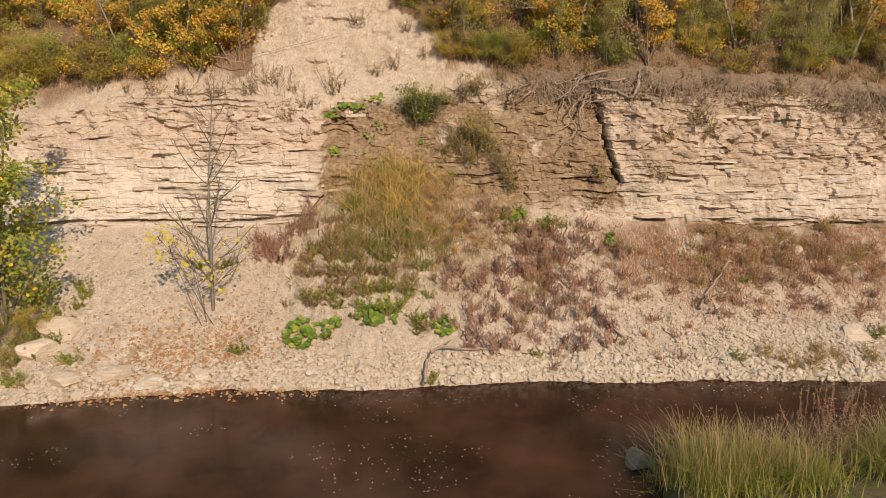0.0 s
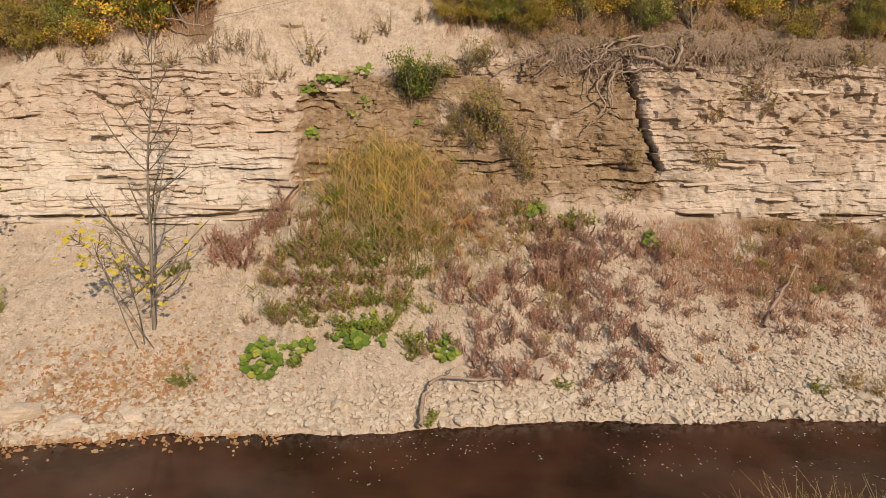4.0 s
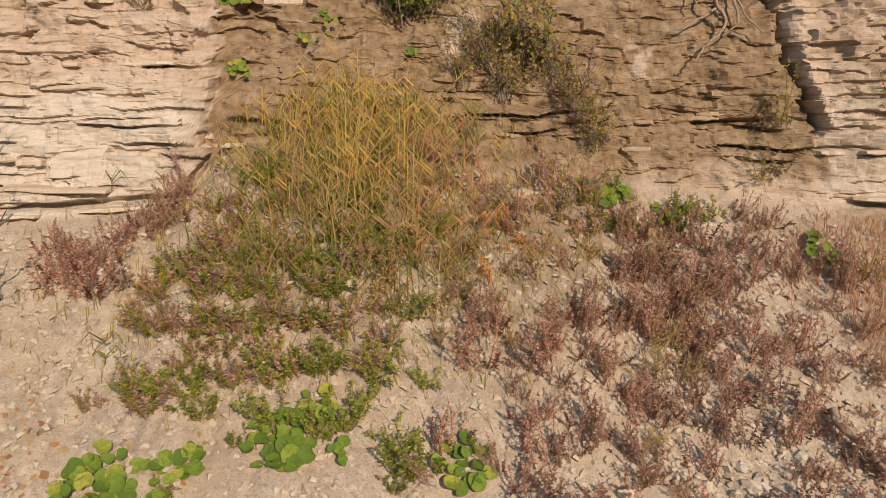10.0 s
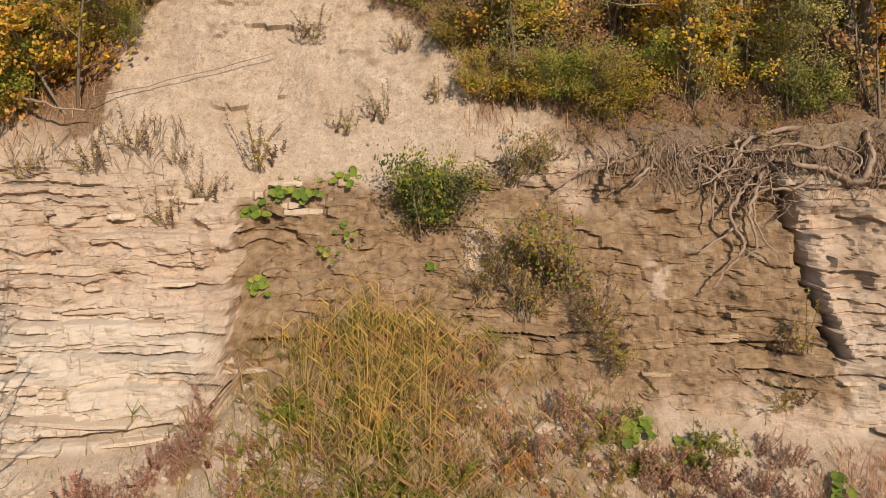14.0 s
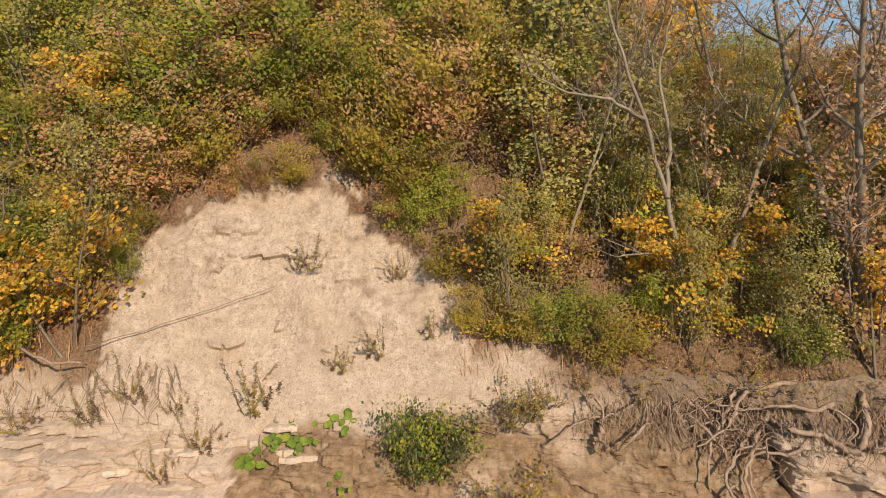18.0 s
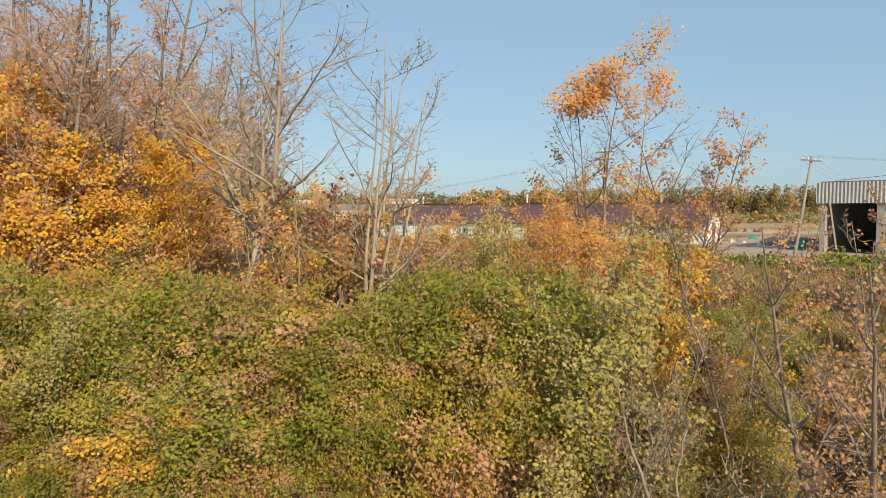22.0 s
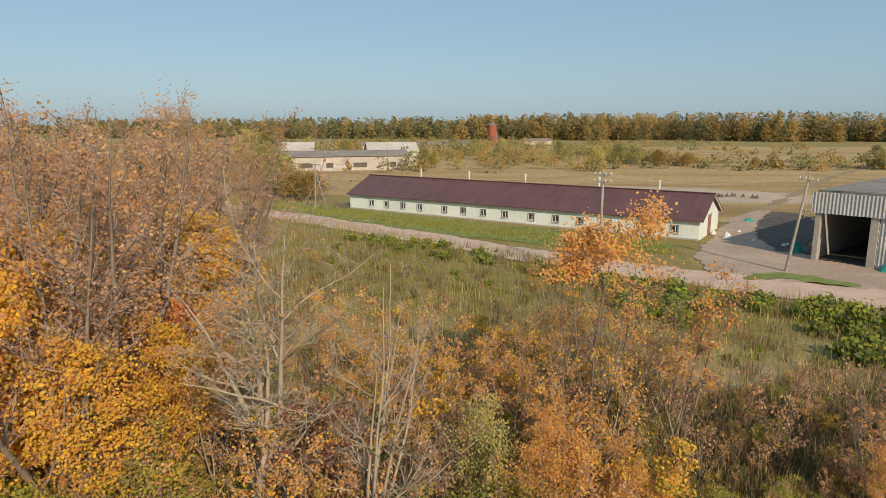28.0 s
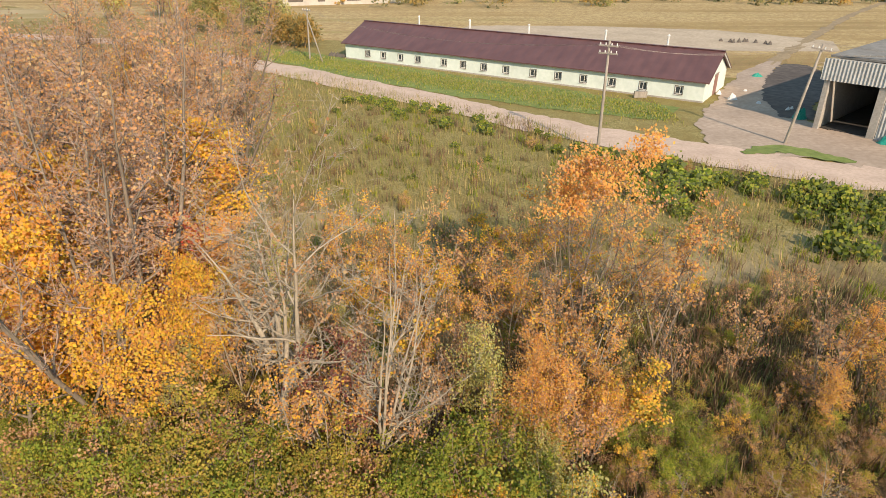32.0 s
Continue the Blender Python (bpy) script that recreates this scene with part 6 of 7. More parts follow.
# leaves and foam on the river, fallen leaves on the shore
V, F, V2, F2 = [], [], [], []
for i in range(2600):
    x, y = rg.uniform(-11, 11), rg.uniform(9, 14.6)
    if fbm(np.float64(x * 0.5), np.float64(y * 0.9), 15) < 0.1 or y < float(NEAR(x)):
        continue
    d = rg.uniform(0.007, 0.02)
    A, B = (V, F) if rg.random() < 0.3 else (V2, F2)
    o = len(A)
    a = rg.uniform(0, 6.28)
    for k in range(4):
        A.append((x + math.cos(a + k * 1.57) * d * (1.5 if k % 2 else 0.8), y + math.sin(a + k * 1.57) * d * (1.5 if k % 2 else 0.8), 0.006))
    B.append((o, o + 1, o + 2, o + 3))
tagged(link_mesh("floating_leaves", V, F, LM["straw"]), "pale dead leaves floating on the river", "leaves", kind="stuff")
tagged(link_mesh("foam_flecks", V2, F2, simple("foam", (0.5, 0.45, 0.40), (0.65, 0.6, 0.55), 40, 0.7)), "small flecks of foam drifting on the river", "foam", kind="stuff")
rnd_spots = []
for i in range(2600):
    x, s = rg.gauss(-6.4, 1.3), abs(rg.gauss(0.12, 0.17))
    y, z = land_at(x, s)
    rnd_spots.append(Vector((x, y, z + 0.02)))
for i in range(200):
    x = rg.uniform(-9.5, -3)
    rnd_spots.append(Vector((x, float(at(EDGE, x)) - abs(rg.gauss(0, 0.25)), 0.01)))
V, F = leaf_mesh(rg, rnd_spots, 0.075, 0.01, 1)
tagged(link_mesh("fallen_leaves", V, F, LM["rust"]), "orange fallen leaves on the shore", "leaves", kind="stuff")

# ---- the plateau: road, farm buildings, poles, fields ----
ROAD = simple("dirt_road", (0.51, 0.37, 0.28), (0.65, 0.495, 0.39), 3.5, 0.95, 0, 0.4, 0.03)
YARD = simple("trodden_yard", (0.36, 0.27, 0.20), (0.50, 0.39, 0.30), 2.0, 0.95, 0, 0.4, 0.03)
VERGE = simple("mown_verge", (0.14, 0.185, 0.045), (0.26, 0.295, 0.085), 1.6, 0.95, 0, 0.8, 0.08)


def strip(name, pts, widths, mat, z, label, category, steps=34):
    """A ribbon of ground along a smooth line."""
    P_ = [Vector((x, y, 0)) for x, y in pts]
    C = []
    for k in range(len(P_) - 1):
        a, b, c, d = P_[max(k - 1, 0)], P_[k], P_[k + 1], P_[min(k + 2, len(P_) - 1)]
        for i in range(steps):
            t = i / steps
            C.append((0.5 * ((2 * b) + (c - a) * t + (2 * a - 5 * b + 4 * c - d) * t * t + (3 * b - a - 3 * c + d) * t ** 3), widths[k] + (widths[k + 1] - widths[k]) * t))
    C.append((P_[-1], widths[-1]))
    V, F, m = [], [], 7
    for i, (p, w) in enumerate(C):
        d = (C[min(i + 1, len(C) - 1)][0] - C[max(i - 1, 0)][0]).normalized()
        nrm = Vector((-d.y, d.x, 0))
        for j in range(m):
            t = j / (m - 1) - 0.5
            wob = (0.6 * noise.noise(Vector((p.x * 0.3, p.y * 0.3, t * 9))) + 0.5 * noise.noise(Vector((p.x * 1.3, p.y * 1.3, t * 9)))) if j in (0, m - 1) else 0
            V.append(p + nrm * (w * t + wob) + Vector((0, 0, z - 0.04 * abs(t) * 2 + 0.015 * math.cos(t * 12.6))))
    for i in range(len(C) - 1):
        for j in range(m - 1):
            F.append((i * m + j, (i + 1) * m + j, (i + 1) * m + j + 1, i * m + j + 1))
    return tagged(link_mesh(name, [tuple(v) for v in V], F, mat, None, True), label, category, kind="structure")


GZ0 = PLATEAU + 0.02
strip("verge", [(-60, 133), (-30, 119), (-8, 101), (12, 86.5), (24, 79)], [5, 8, 10.5, 10.5, 6], VERGE, GZ0 + 0.03, "mown green verge between road and barn", "verge")
strip("road", [(-95, 142), (-60, 131), (-42, 119.5), (-6.2, 89.2), (11.4, 72.8), (33.4, 58.2), (60, 44), (110, 18)], [5, 5.2, 5.4, 5.6, 5.8, 6.6, 6.5, 6], ROAD, GZ0 + 0.07, "pinkish compacted dirt road", "road")
strip("yard", [(30, 64), (31, 73), (34, 82), (41, 98), (50, 111)], [15, 12, 9, 4, 2.0], YARD, GZ0 + 0.05, "trodden earth yard between barn and shed", "yard")
strip("track", [(48, 108), (56, 119), (75, 144), (100, 176), (144, 226)], [2.2, 2.0, 1.9, 1.8, 1.8], simple("track_soil", (0.27, 0.20, 0.115), (0.40, 0.30, 0.18), 1.4, 0.95), GZ0 + 0.045, "narrow brown earth track through the fields", "track")
strip("yard_shed", [(33, 62), (41, 66), (52, 60)], [10, 14, 12], YARD, GZ0 + 0.045, "trodden earth before the shed", "yard")
# dark strip puts the shed's cast shadow into the ground colour
strip("yard_shadow", [(36, 77), (40, 86), (46, 96), (52, 108)], [3, 6, 8, 4], simple("shed_shadow_tone", (0.075, 0.06, 0.05), (0.16, 0.13, 0.11), 1.2, 0.9), GZ0 + 0.075, "dark earth strip painted for the shadow of the shed", "yard")


def far_field_mat():
    """Tall dead grass in bands of gold and brown."""
    m = Mat("dead_grass_field", 0.95, 0, 0.1)
    v, band = m.coords(), m.coords((0.12, 1.0, 1.0))
    c = m.ramp(m.noise(0.07, 6, band, 0.62), [(0.34, (0.27, 0.20, 0.085)), (0.45, (0.47, 0.345, 0.16)), (0.55, (0.56, 0.43, 0.22)), (0.68, (0.34, 0.29, 0.11))])
    c = m.mix(m.ramp(m.noise(1.3, 6, v, 0.65), [(0.42, (0.75, 0.75, 0.75)), (0.58, (0, 0, 0))]), c, (0.34, 0.225, 0.11))
    m.color(c).bump(m.noise(2.5, 6, v), 1.0, 0.4)
    return m.m


fx, ft = np.linspace(-140, 420, 141), np.linspace(0, 1, 60) ** 1.6
FX, FT = np.meshgrid(fx, ft, indexing="ij")
F0 = np.maximum(119 - 0.65 * FX, 98) + 3.0 * fbm(FX * 0.12, FX * 0 + 2, 5) + 1.2 * fbm(FX * 0.6, FX * 0 + 7, 6)
F1 = 420 + 20 * fbm(FX * 0.03, FX * 0 + 3, 8)
tagged(grid_mesh("field", FX, F0 + (F1 - F0) * FT, FX * 0 + PLATEAU + 0.012, far_field_mat()), "far field of tall dead grass in gold and brown bands", "field", kind="structure")
strip("paddock", [(4, 150), (26, 143), (50, 134), (68, 126)], [8, 22, 28, 12], simple("paddock_sand", (0.42, 0.33, 0.23), (0.56, 0.45, 0.33), 1.5, 0.95), GZ0 + 0.03, "bare sandy paddock behind the barn", "paddock")
strip("grass_island", [(25.5, 65.2), (29.5, 66.0), (34, 62.6)], [0.8, 3.0, 0.8], VERGE, GZ0 + 0.10, "small grass island by the road", "verge")


def box(bm, x0, x1, y0, y1, z0, z1):
    g = bmesh.ops.create_cube(bm, size=1)
    for v in g["verts"]:
        v.co = Vector((x0 if v.co.x < 0 else x1, y0 if v.co.y < 0 else y1, z0 if v.co.z < 0 else z1))
    return g["verts"]


def box_part(name, mat, parent, x0, x1, y0, y1, z0, z1, label="", bevel=0.0):
    bm = bmesh.new()
    box(bm, x0, x1, y0, y1, z0, z1)
    if bevel:
        bmesh.ops.bevel(bm, geom=bm.edges[:], offset=bevel, segments=1, affect="EDGES")
    return part(name, bm, mat, parent, label)


WHITEWASH = simple("whitewashed_wall", (0.68, 0.75, 0.67), (0.80, 0.85, 0.78), 2.2, 0.85, 0, 0.15, 0.01)
ROOF_RED = Mat("maroon_sheet_roof", 0.45, 0.0, 0.4)
_v = ROOF_RED.coords()
ROOF_RED.color(ROOF_RED.ramp(ROOF_RED.noise(0.6, 5, _v), [(0.3, (0.105, 0.050, 0.048)), (0.7, (0.15, 0.073, 0.068))]))
ROOF_RED = ROOF_RED.m
TRIM_W = simple("white_trim", (0.70, 0.69, 0.64), (0.80, 0.79, 0.74), 8, 0.6, 0, 0.1)
DARKFRAME = simple("dark_frame", (0.10, 0.085, 0.07), (0.17, 0.145, 0.12), 10, 0.7, 0, 0.2)
GLASS = Mat("window_glass", 0.05, 0, 0.6)
GLASS.b.inputs["Base Color"].default_value = (0.05, 0.06, 0.07, 1)
GLASS = GLASS.m
DOORM = simple("brown_door", (0.26, 0.14, 0.11), (0.36, 0.20, 0.16), 6, 0.8, 0, 0.2)
CONCRETE = simple("concrete", (0.36, 0.33, 0.28), (0.50, 0.46, 0.40), 5, 0.9, 0, 0.3)
GREYWOOD = simple("grey_wood", (0.27, 0.235, 0.19), (0.42, 0.37, 0.31), 9, 0.9, 0, 0.3, 0.01, stretch=(1, 1, 0.2))

# barn: local x along the front, y to the back
BX, BY_, BA = -15.5, 113.7, math.degrees(math.atan2(84.0 - 113.7, 29.1 + 15.5))
BLEN, BWID, BEAVE, BRIDGE = 53.5, 11.0, 2.42, 5.0
WINS = [4.4, 7.4, 10.6, 13.7, 18.2, 21.4, 24.7, 28.1, 32.1, 35.6, 39.0, 42.7, 46.5, 50.7]
barn = tagged(new("barn"), "long low whitewashed barn with a maroon sheet roof", "barn")
barn.matrix_basis = pose(BX, BY_, PLATEAU, 0, 0, BA)


def front_wall():
    """The front wall, pieced round its window openings."""
    bm = bmesh.new()
    lo, hi, w = 0.62, 1.62, 0.5
    box(bm, 0, BLEN, 0, 0.35, -0.3, lo)
    box(bm, 0, BLEN, 0, 0.35, hi, BEAVE)
    edges = [0] + [e for c in WINS for e in (c - w, c + w)] + [BLEN]
    for a, b in zip(edges[::2], edges[1::2]):
        box(bm, a, b, 0, 0.35, lo, hi)
    return part("wall", bm, WHITEWASH, barn)


front_wall()
box_part("wall", WHITEWASH, barn, 0, BLEN, BWID - 0.35, BWID, -0.3, BEAVE)
for gx_ in (0.0, BLEN - 0.35):
    bm = bmesh.new()
    pr = [(0.35, -0.3), (BWID - 0.35, -0.3), (BWID - 0.35, BEAVE), (BWID / 2, BRIDGE - 0.12), (0.35, BEAVE)]
    a = [bm.verts.new((gx_, y, z)) for y, z in pr]
    b = [bm.verts.new((gx_ + 0.35, y, z)) for y, z in pr]
    bm.faces.new(a[::-1])
    bm.faces.new(b)
    for i in range(5):
        bm.faces.new((a[i], a[(i + 1) % 5], b[(i + 1) % 5], b[i]))
    part("gable", bm, WHITEWASH, barn)
box_part("plinth", CONCRETE, barn, -0.05, BLEN + 0.05, -0.06, 0.0, -0.3, 0.16, "grey concrete plinth")
for side in (0, 1):
    bm = bmesh.new()
    y0, z0, y1, z1 = (-0.45, BEAVE - 0.10, BWID / 2, BRIDGE) if side == 0 else (BWID + 0.45, BEAVE - 0.10, BWID / 2, BRIDGE)
    nseg = 90
    rows_ = []
    for i in range(nseg + 1):
        x = -0.5 + (BLEN + 1.0) * i / nseg
        k = 0.035 if i % 2 else 0.0
        rows_.append([bm.verts.new((x, y0, z0 + k)), bm.verts.new((x, y1, z1 + k)), bm.verts.new((x, y1, z1 - 0.1)), bm.verts.new((x, y0, z0 - 0.1))])
    for a, b in zip(rows_, rows_[1:]):
        for j in range(4):
            bm.faces.new((a[j], b[j], b[(j + 1) % 4], a[(j + 1) % 4]))
    bm.faces.new(rows_[0])
    bm.faces.new(rows_[-1][::-1])
    part("roof", bm, ROOF_RED, barn, "maroon ribbed sheet roof")
box_part("ridge_cap", ROOF_RED, barn, -0.5, BLEN + 0.5, BWID / 2 - 0.2, BWID / 2 + 0.2, BRIDGE + 0.02, BRIDGE + 0.10)
for y0, y1 in ((-0.4, BWID / 2), (BWID / 2, BWID + 0.4)):
    bm = bmesh.new()
    vs = box(bm, BLEN + 0.36, BLEN + 0.44, y0, y1, 0, 0.18)
    for v in vs:
        t = (v.co.y - y0) / (y1 - y0)
        v.co.z += (BEAVE - 0.3) + (BRIDGE - BEAVE + 0.05) * (t if y0 < 0 else 1 - t)
    part("bargeboard", bm, TRIM_W, barn, "white painted bargeboard")
for i, c in enumerate(WINS):
    wd = tagged(new("window"), "small square white-framed window")
    wd.parent = barn
    wd.location = (c, 0, 1.12)
    bm = bmesh.new()
    for q in ((-0.5, 0.5, 0.44, 0.5), (-0.5, 0.5, -0.5, -0.44), (-0.5, -0.44, -0.44, 0.44), (0.44, 0.5, -0.44, 0.44)):
        box(bm, q[0], q[1], -0.03, 0.08, q[2], q[3])
    part("frame", bm, DARKFRAME, wd)
    bm = bmesh.new()
    off = 0.12 if i % 3 else 0.0
    for q in ((-0.43, -0.36, -0.43, 0.43), (-0.03 + off, 0.03 + off, -0.36, 0.36), (0.36, 0.43, -0.43, 0.43), (-0.36, 0.36, 0.36, 0.43), (-0.36, 0.36, -0.43, -0.36)):
        box(bm, q[0], q[1], 0.03, 0.09, q[2], q[3])
    part("sash", bm, TRIM_W, wd)
    # white panel added to paint the bright reflection in the pane
    if i % 3 != 2:
        box_part("curtain", TRIM_W, wd, -0.34, -0.02 + off, 0.20, 0.215, -0.34, 0.34, "white panel for the reflection in the glass")
    box_part("pane", GLASS, wd, -0.42, 0.42, 0.10, 0.115, -0.42, 0.42)
    box_part("sill", TRIM_W, wd, -0.55, 0.55, -0.10, 0.02, -0.56, -0.505)
dr = tagged(new("door"), "brown plank door in the gable")
dr.parent = barn
dr.location = (BLEN + 0.003, 4.6, 0)
for j in range(5):
    box_part("plank", DOORM, dr, 0.0, 0.05, j * 0.34, j * 0.34 + 0.33, 0.0, 2.35)
box_part("lintel", GREYWOOD, dr, 0.0, 0.08, -0.1, 1.8, 2.36, 2.5)
for c in (9.5, 18.5, 28, 39, 47.0):
    v = tagged(new("vent_pipe"), "white vent pipe with a cap")
    v.parent = barn
    v.location = (c, BWID / 2 + 0.9, BRIDGE - 0.45)
    bm = bmesh.new()
    bmesh.ops.create_cone(bm, cap_ends=True, segments=10, radius1=0.12, radius2=0.12, depth=1.5, matrix=Matrix.Translation((0, 0, 0.75)))
    part("pipe", bm, TRIM_W, v)
    bm = bmesh.new()
    bmesh.ops.create_cone(bm, cap_ends=True, segments=10, radius1=0.22, radius2=0.05, depth=0.2, matrix=Matrix.Translation((0, 0, 1.65)))
    part("cap", bm, TRIM_W, v)

# machine shed: local x along the front, y to the back
shed = tagged(new("machine_shed"), "tall open-fronted shed with a corrugated fascia", "shed")
shed.matrix_basis = pose(35.9, 73.3, PLATEAU, 0, 0, math.degrees(math.atan2(-3.65, 3.25)))
CORR = simple("corrugated_cement_sheet", (0.42, 0.42, 0.40), (0.58, 0.58, 0.55), 3, 0.8, 0, 0.15)
ROOF_G = simple("grey_felt_roof", (0.20, 0.185, 0.165), (0.31, 0.29, 0.26), 2, 0.9)
# near-black tone puts the shade of the interiors into their surfaces
INTERIOR_SHADE = simple("interior_shade_tone", (0.05, 0.045, 0.04), (0.09, 0.08, 0.07), 3, 0.9)
for x0, x1 in ((0.0, 0.5), (4.7, 5.4), (10.0, 10.5)):
    box_part("pillar", CONCRETE, shed, x0, x1, 0, 0.5, -0.3, 6.4, "rough concrete pillar", 0.03)
bm = bmesh.new()
n_, X0, X1 = 180, -0.35, 14.0
prev = None
for i in range(n_ + 1):
    x = X0 + (X1 - X0) * i / n_
    y = -0.14 + 0.04 * math.sin(i * math.pi / 2)
    cur = [bm.verts.new((x, y, 4.75)), bm.verts.new((x, y, 6.75)), bm.verts.new((x, y + 0.03, 6.75)), bm.verts.new((x, y + 0.03, 4.75))]
    if prev:
        for j in range(4):
            bm.faces.new((prev[j], cur[j], cur[(j + 1) % 4], prev[(j + 1) % 4]))
    prev = cur
part("fascia", bm, CORR, shed, "pale corrugated sheet fascia")
bm = bmesh.new()
prev = None
for i in range(61):
    x = 5.45 + 4.5 * i / 60
    y = 0.1 + 0.04 * math.sin(i * math.pi / 2)
    cur = [bm.verts.new((x, y, -0.2)), bm.verts.new((x, y, 4.74)), bm.verts.new((x, y + 0.03, 4.74)), bm.verts.new((x, y + 0.03, -0.2))]
    if prev:
        for j in range(4):
            bm.faces.new((prev[j], cur[j], cur[(j + 1) % 4], prev[(j + 1) % 4]))
    prev = cur
part("front_panel", bm, CORR, shed, "pale corrugated sheet panel")
box_part("side_wall", CONCRETE, shed, 0.0, 0.3, 0.52, 30.0, -0.3, 6.4)
box_part("side_wall", CONCRETE, shed, 13.7, 14.0, 0.0, 30.0, -0.3, 6.4)
box_part("back_wall", INTERIOR_SHADE, shed, 0.3, 13.7, 29.7, 30.0, -0.3, 6.4)
box_part("floor_slab", INTERIOR_SHADE, shed, 0.5, 13.7, 0.6, 29.7, -0.3, 0.12)
bm = bmesh.new()
for v in box(bm, -0.3, 14.3, 1.0, 30.5, 6.5, 6.7):
    v.co.z += 0.9 * (1 - abs(v.co.x - 7) / 7.3) + 0.2
part("roof", bm, ROOF_G, shed, "flat grey felt roof")
box_part("beam", CONCRETE, shed, 0.0, 14.0, 0.05, 0.5, 6.4, 6.72)
for i in range(8):
    box_part("debris_board", GREYWOOD, shed, 1.0 + i * 0.6, 1.9 + i * 0.5, 0.9 + 0.1 * i, 1.05 + 0.13 * i, 6.98 + 0.05 * i, 7.03 + 0.05 * i)
TARP = simple("green_tarpaulin", (0.01, 0.22, 0.16), (0.03, 0.34, 0.26), 5, 0.5)


def heap(name, x, y, w, d, h, mat, label, category, seed=1):
    """A draped or piled low heap."""
    g = np.linspace(-1, 1, 15)
    A, B = np.meshgrid(g, g, indexing="ij")
    r = np.sqrt(A * A + B * B)
    Zh = np.clip(1 - r ** 2, 0, 1) * h * (0.8 + 0.4 * fbm(A * 3, B * 3, seed)) - 0.05
    return tagged(grid_mesh(name, x + A * w / 2, y + B * d / 2, PLATEAU + 0.08 + Zh, mat, False), label, category)


heap("tarpaulin_heap", 40.4, 68.0, 2.6, 1.6, 0.9, TARP, "crumpled green tarpaulin beside the shed", "tarpaulin", 2)
heap("tarpaulin_heap", 36.5, 77.0, 1.5, 1.2, 1.3, TARP, "green covered load in the shade", "tarpaulin", 3)
heap("tarpaulin_heap", 42.0, 99.0, 1.5, 0.8, 0.6, TARP, "small green crate on the track", "crate", 4)
# plain white mounds, named sacks, stand in for geese in the yard
WHITE_S = simple("goose_white", (0.66, 0.65, 0.62), (0.78, 0.77, 0.74), 9, 0.8)
for i, (x, y, w) in enumerate([(33.1, 85.6, 1.1), (35.2, 83.5, 0.6), (37.0, 80.4, 0.6), (37.6, 80.8, 0.5), (32.6, 88.4, 0.7), (36.5, 90.0, 0.5)]):
    heap("sack", x, y, w, w * 0.8, w * 0.7, WHITE_S, "white mound standing for a goose on the ground", "sack", 10 + i)
for i in range(9):
    heap("scrap_heap", 50.0 + 0.9 * i + 0.3 * math.sin(i * 2.1), 131.5 - 0.4 * i + math.sin(i * 5.3), 0.8, 0.6, 0.7, DARKFRAME, "dark scrap iron on the paddock", "scrap", 30 + i)
for i in range(5):
    heap("tyre_pile", -18.2 + 0.55 * i, 116.2 - 0.4 * i, 0.9, 0.8, 0.6, DARKFRAME, "dark old tyres at the barn end", "tyre", 40 + i)
box_part("bench", GREYWOOD, tagged(new("wooden_bench"), "grey wooden bench against the barn wall", "bench"), 21.9, 23.4, 86.4, 86.8, PLATEAU + 0.05, PLATEAU + 0.75)


def pole_thing(x, y, h, lean=(0, 0), mat=None, arms=1, label="grey wooden utility pole with insulators", rot=-33, strut=None):
    e = tagged(new("utility_pole"), label, "pole", "utility poles")
    e.matrix_basis = pose(x, y, PLATEAU, lean[0], lean[1], rot)
    V, F = tubes([[(Vector((0, 0, -0.3)), 0.15), (Vector((0, 0, h / 2)), 0.125), (Vector((0, 0, h)), 0.10)]], 9)
    link_mesh("post", V, F, mat or GREYWOOD, e, True)
    for a in range(arms):
        box_part("crossarm", GREYWOOD, e, -0.8, 0.8, -0.17, -0.07, h - 0.45 - a * 0.6, h - 0.33 - a * 0.6)
        for k in (-0.7, -0.25, 0.25, 0.7):
            bm = bmesh.new()
            bmesh.ops.create_cone(bm, cap_ends=True, segments=8, radius1=0.06, radius2=0.04, depth=0.18, matrix=Matrix.Translation((k, -0.12, h - 0.24 - a * 0.6)))
            part("insulator", bm, TRIM_W, e, "white ceramic insulator")
    if strut:
        V, F = tubes([[(Vector((0, 0, h * 0.8)), 0.09), (Vector(strut), 0.11)]], 8)
        link_mesh("strut", V, F, mat or GREYWOOD, e, True)
    return e


pole_thing(30.6, 68.0, 8.9, (0, 7), GREYWOOD, 1, "leaning grey wooden utility pole by the road")
pole_thing(12.95, 65.6, 9.4, (0, 0), GREYWOOD, 2, "tall grey utility pole by the road")
pole_thing(-47.9, 133.9, 7.8, (0, -4), CONCRETE, 0, "pale concrete pole beside the road", 0)
pole_thing(-21.0, 112.9, 7.5, (0, 2), GREYWOOD, 1, "dark wooden pole with a slanting strut", -33, (3.6, -1.0, 0))
pole_thing(-34, 146, 6.0, (0, 0), CONCRETE, 0, "pale concrete pole in the bushes", 0)


def wire(a, b, sag, r=0.007):
    pts = []
    for i in range(13):
        t = i / 12
        p = Vector(a).lerp(Vector(b), t)
        p.z -= sag * 4 * t * (1 - t)
        pts.append((p, r))
    V, F = tubes([pts], 4)
    tagged(link_mesh("power_line", V, F, GREYWOOD), "thin sagging overhead power line", "cable", "power lines")


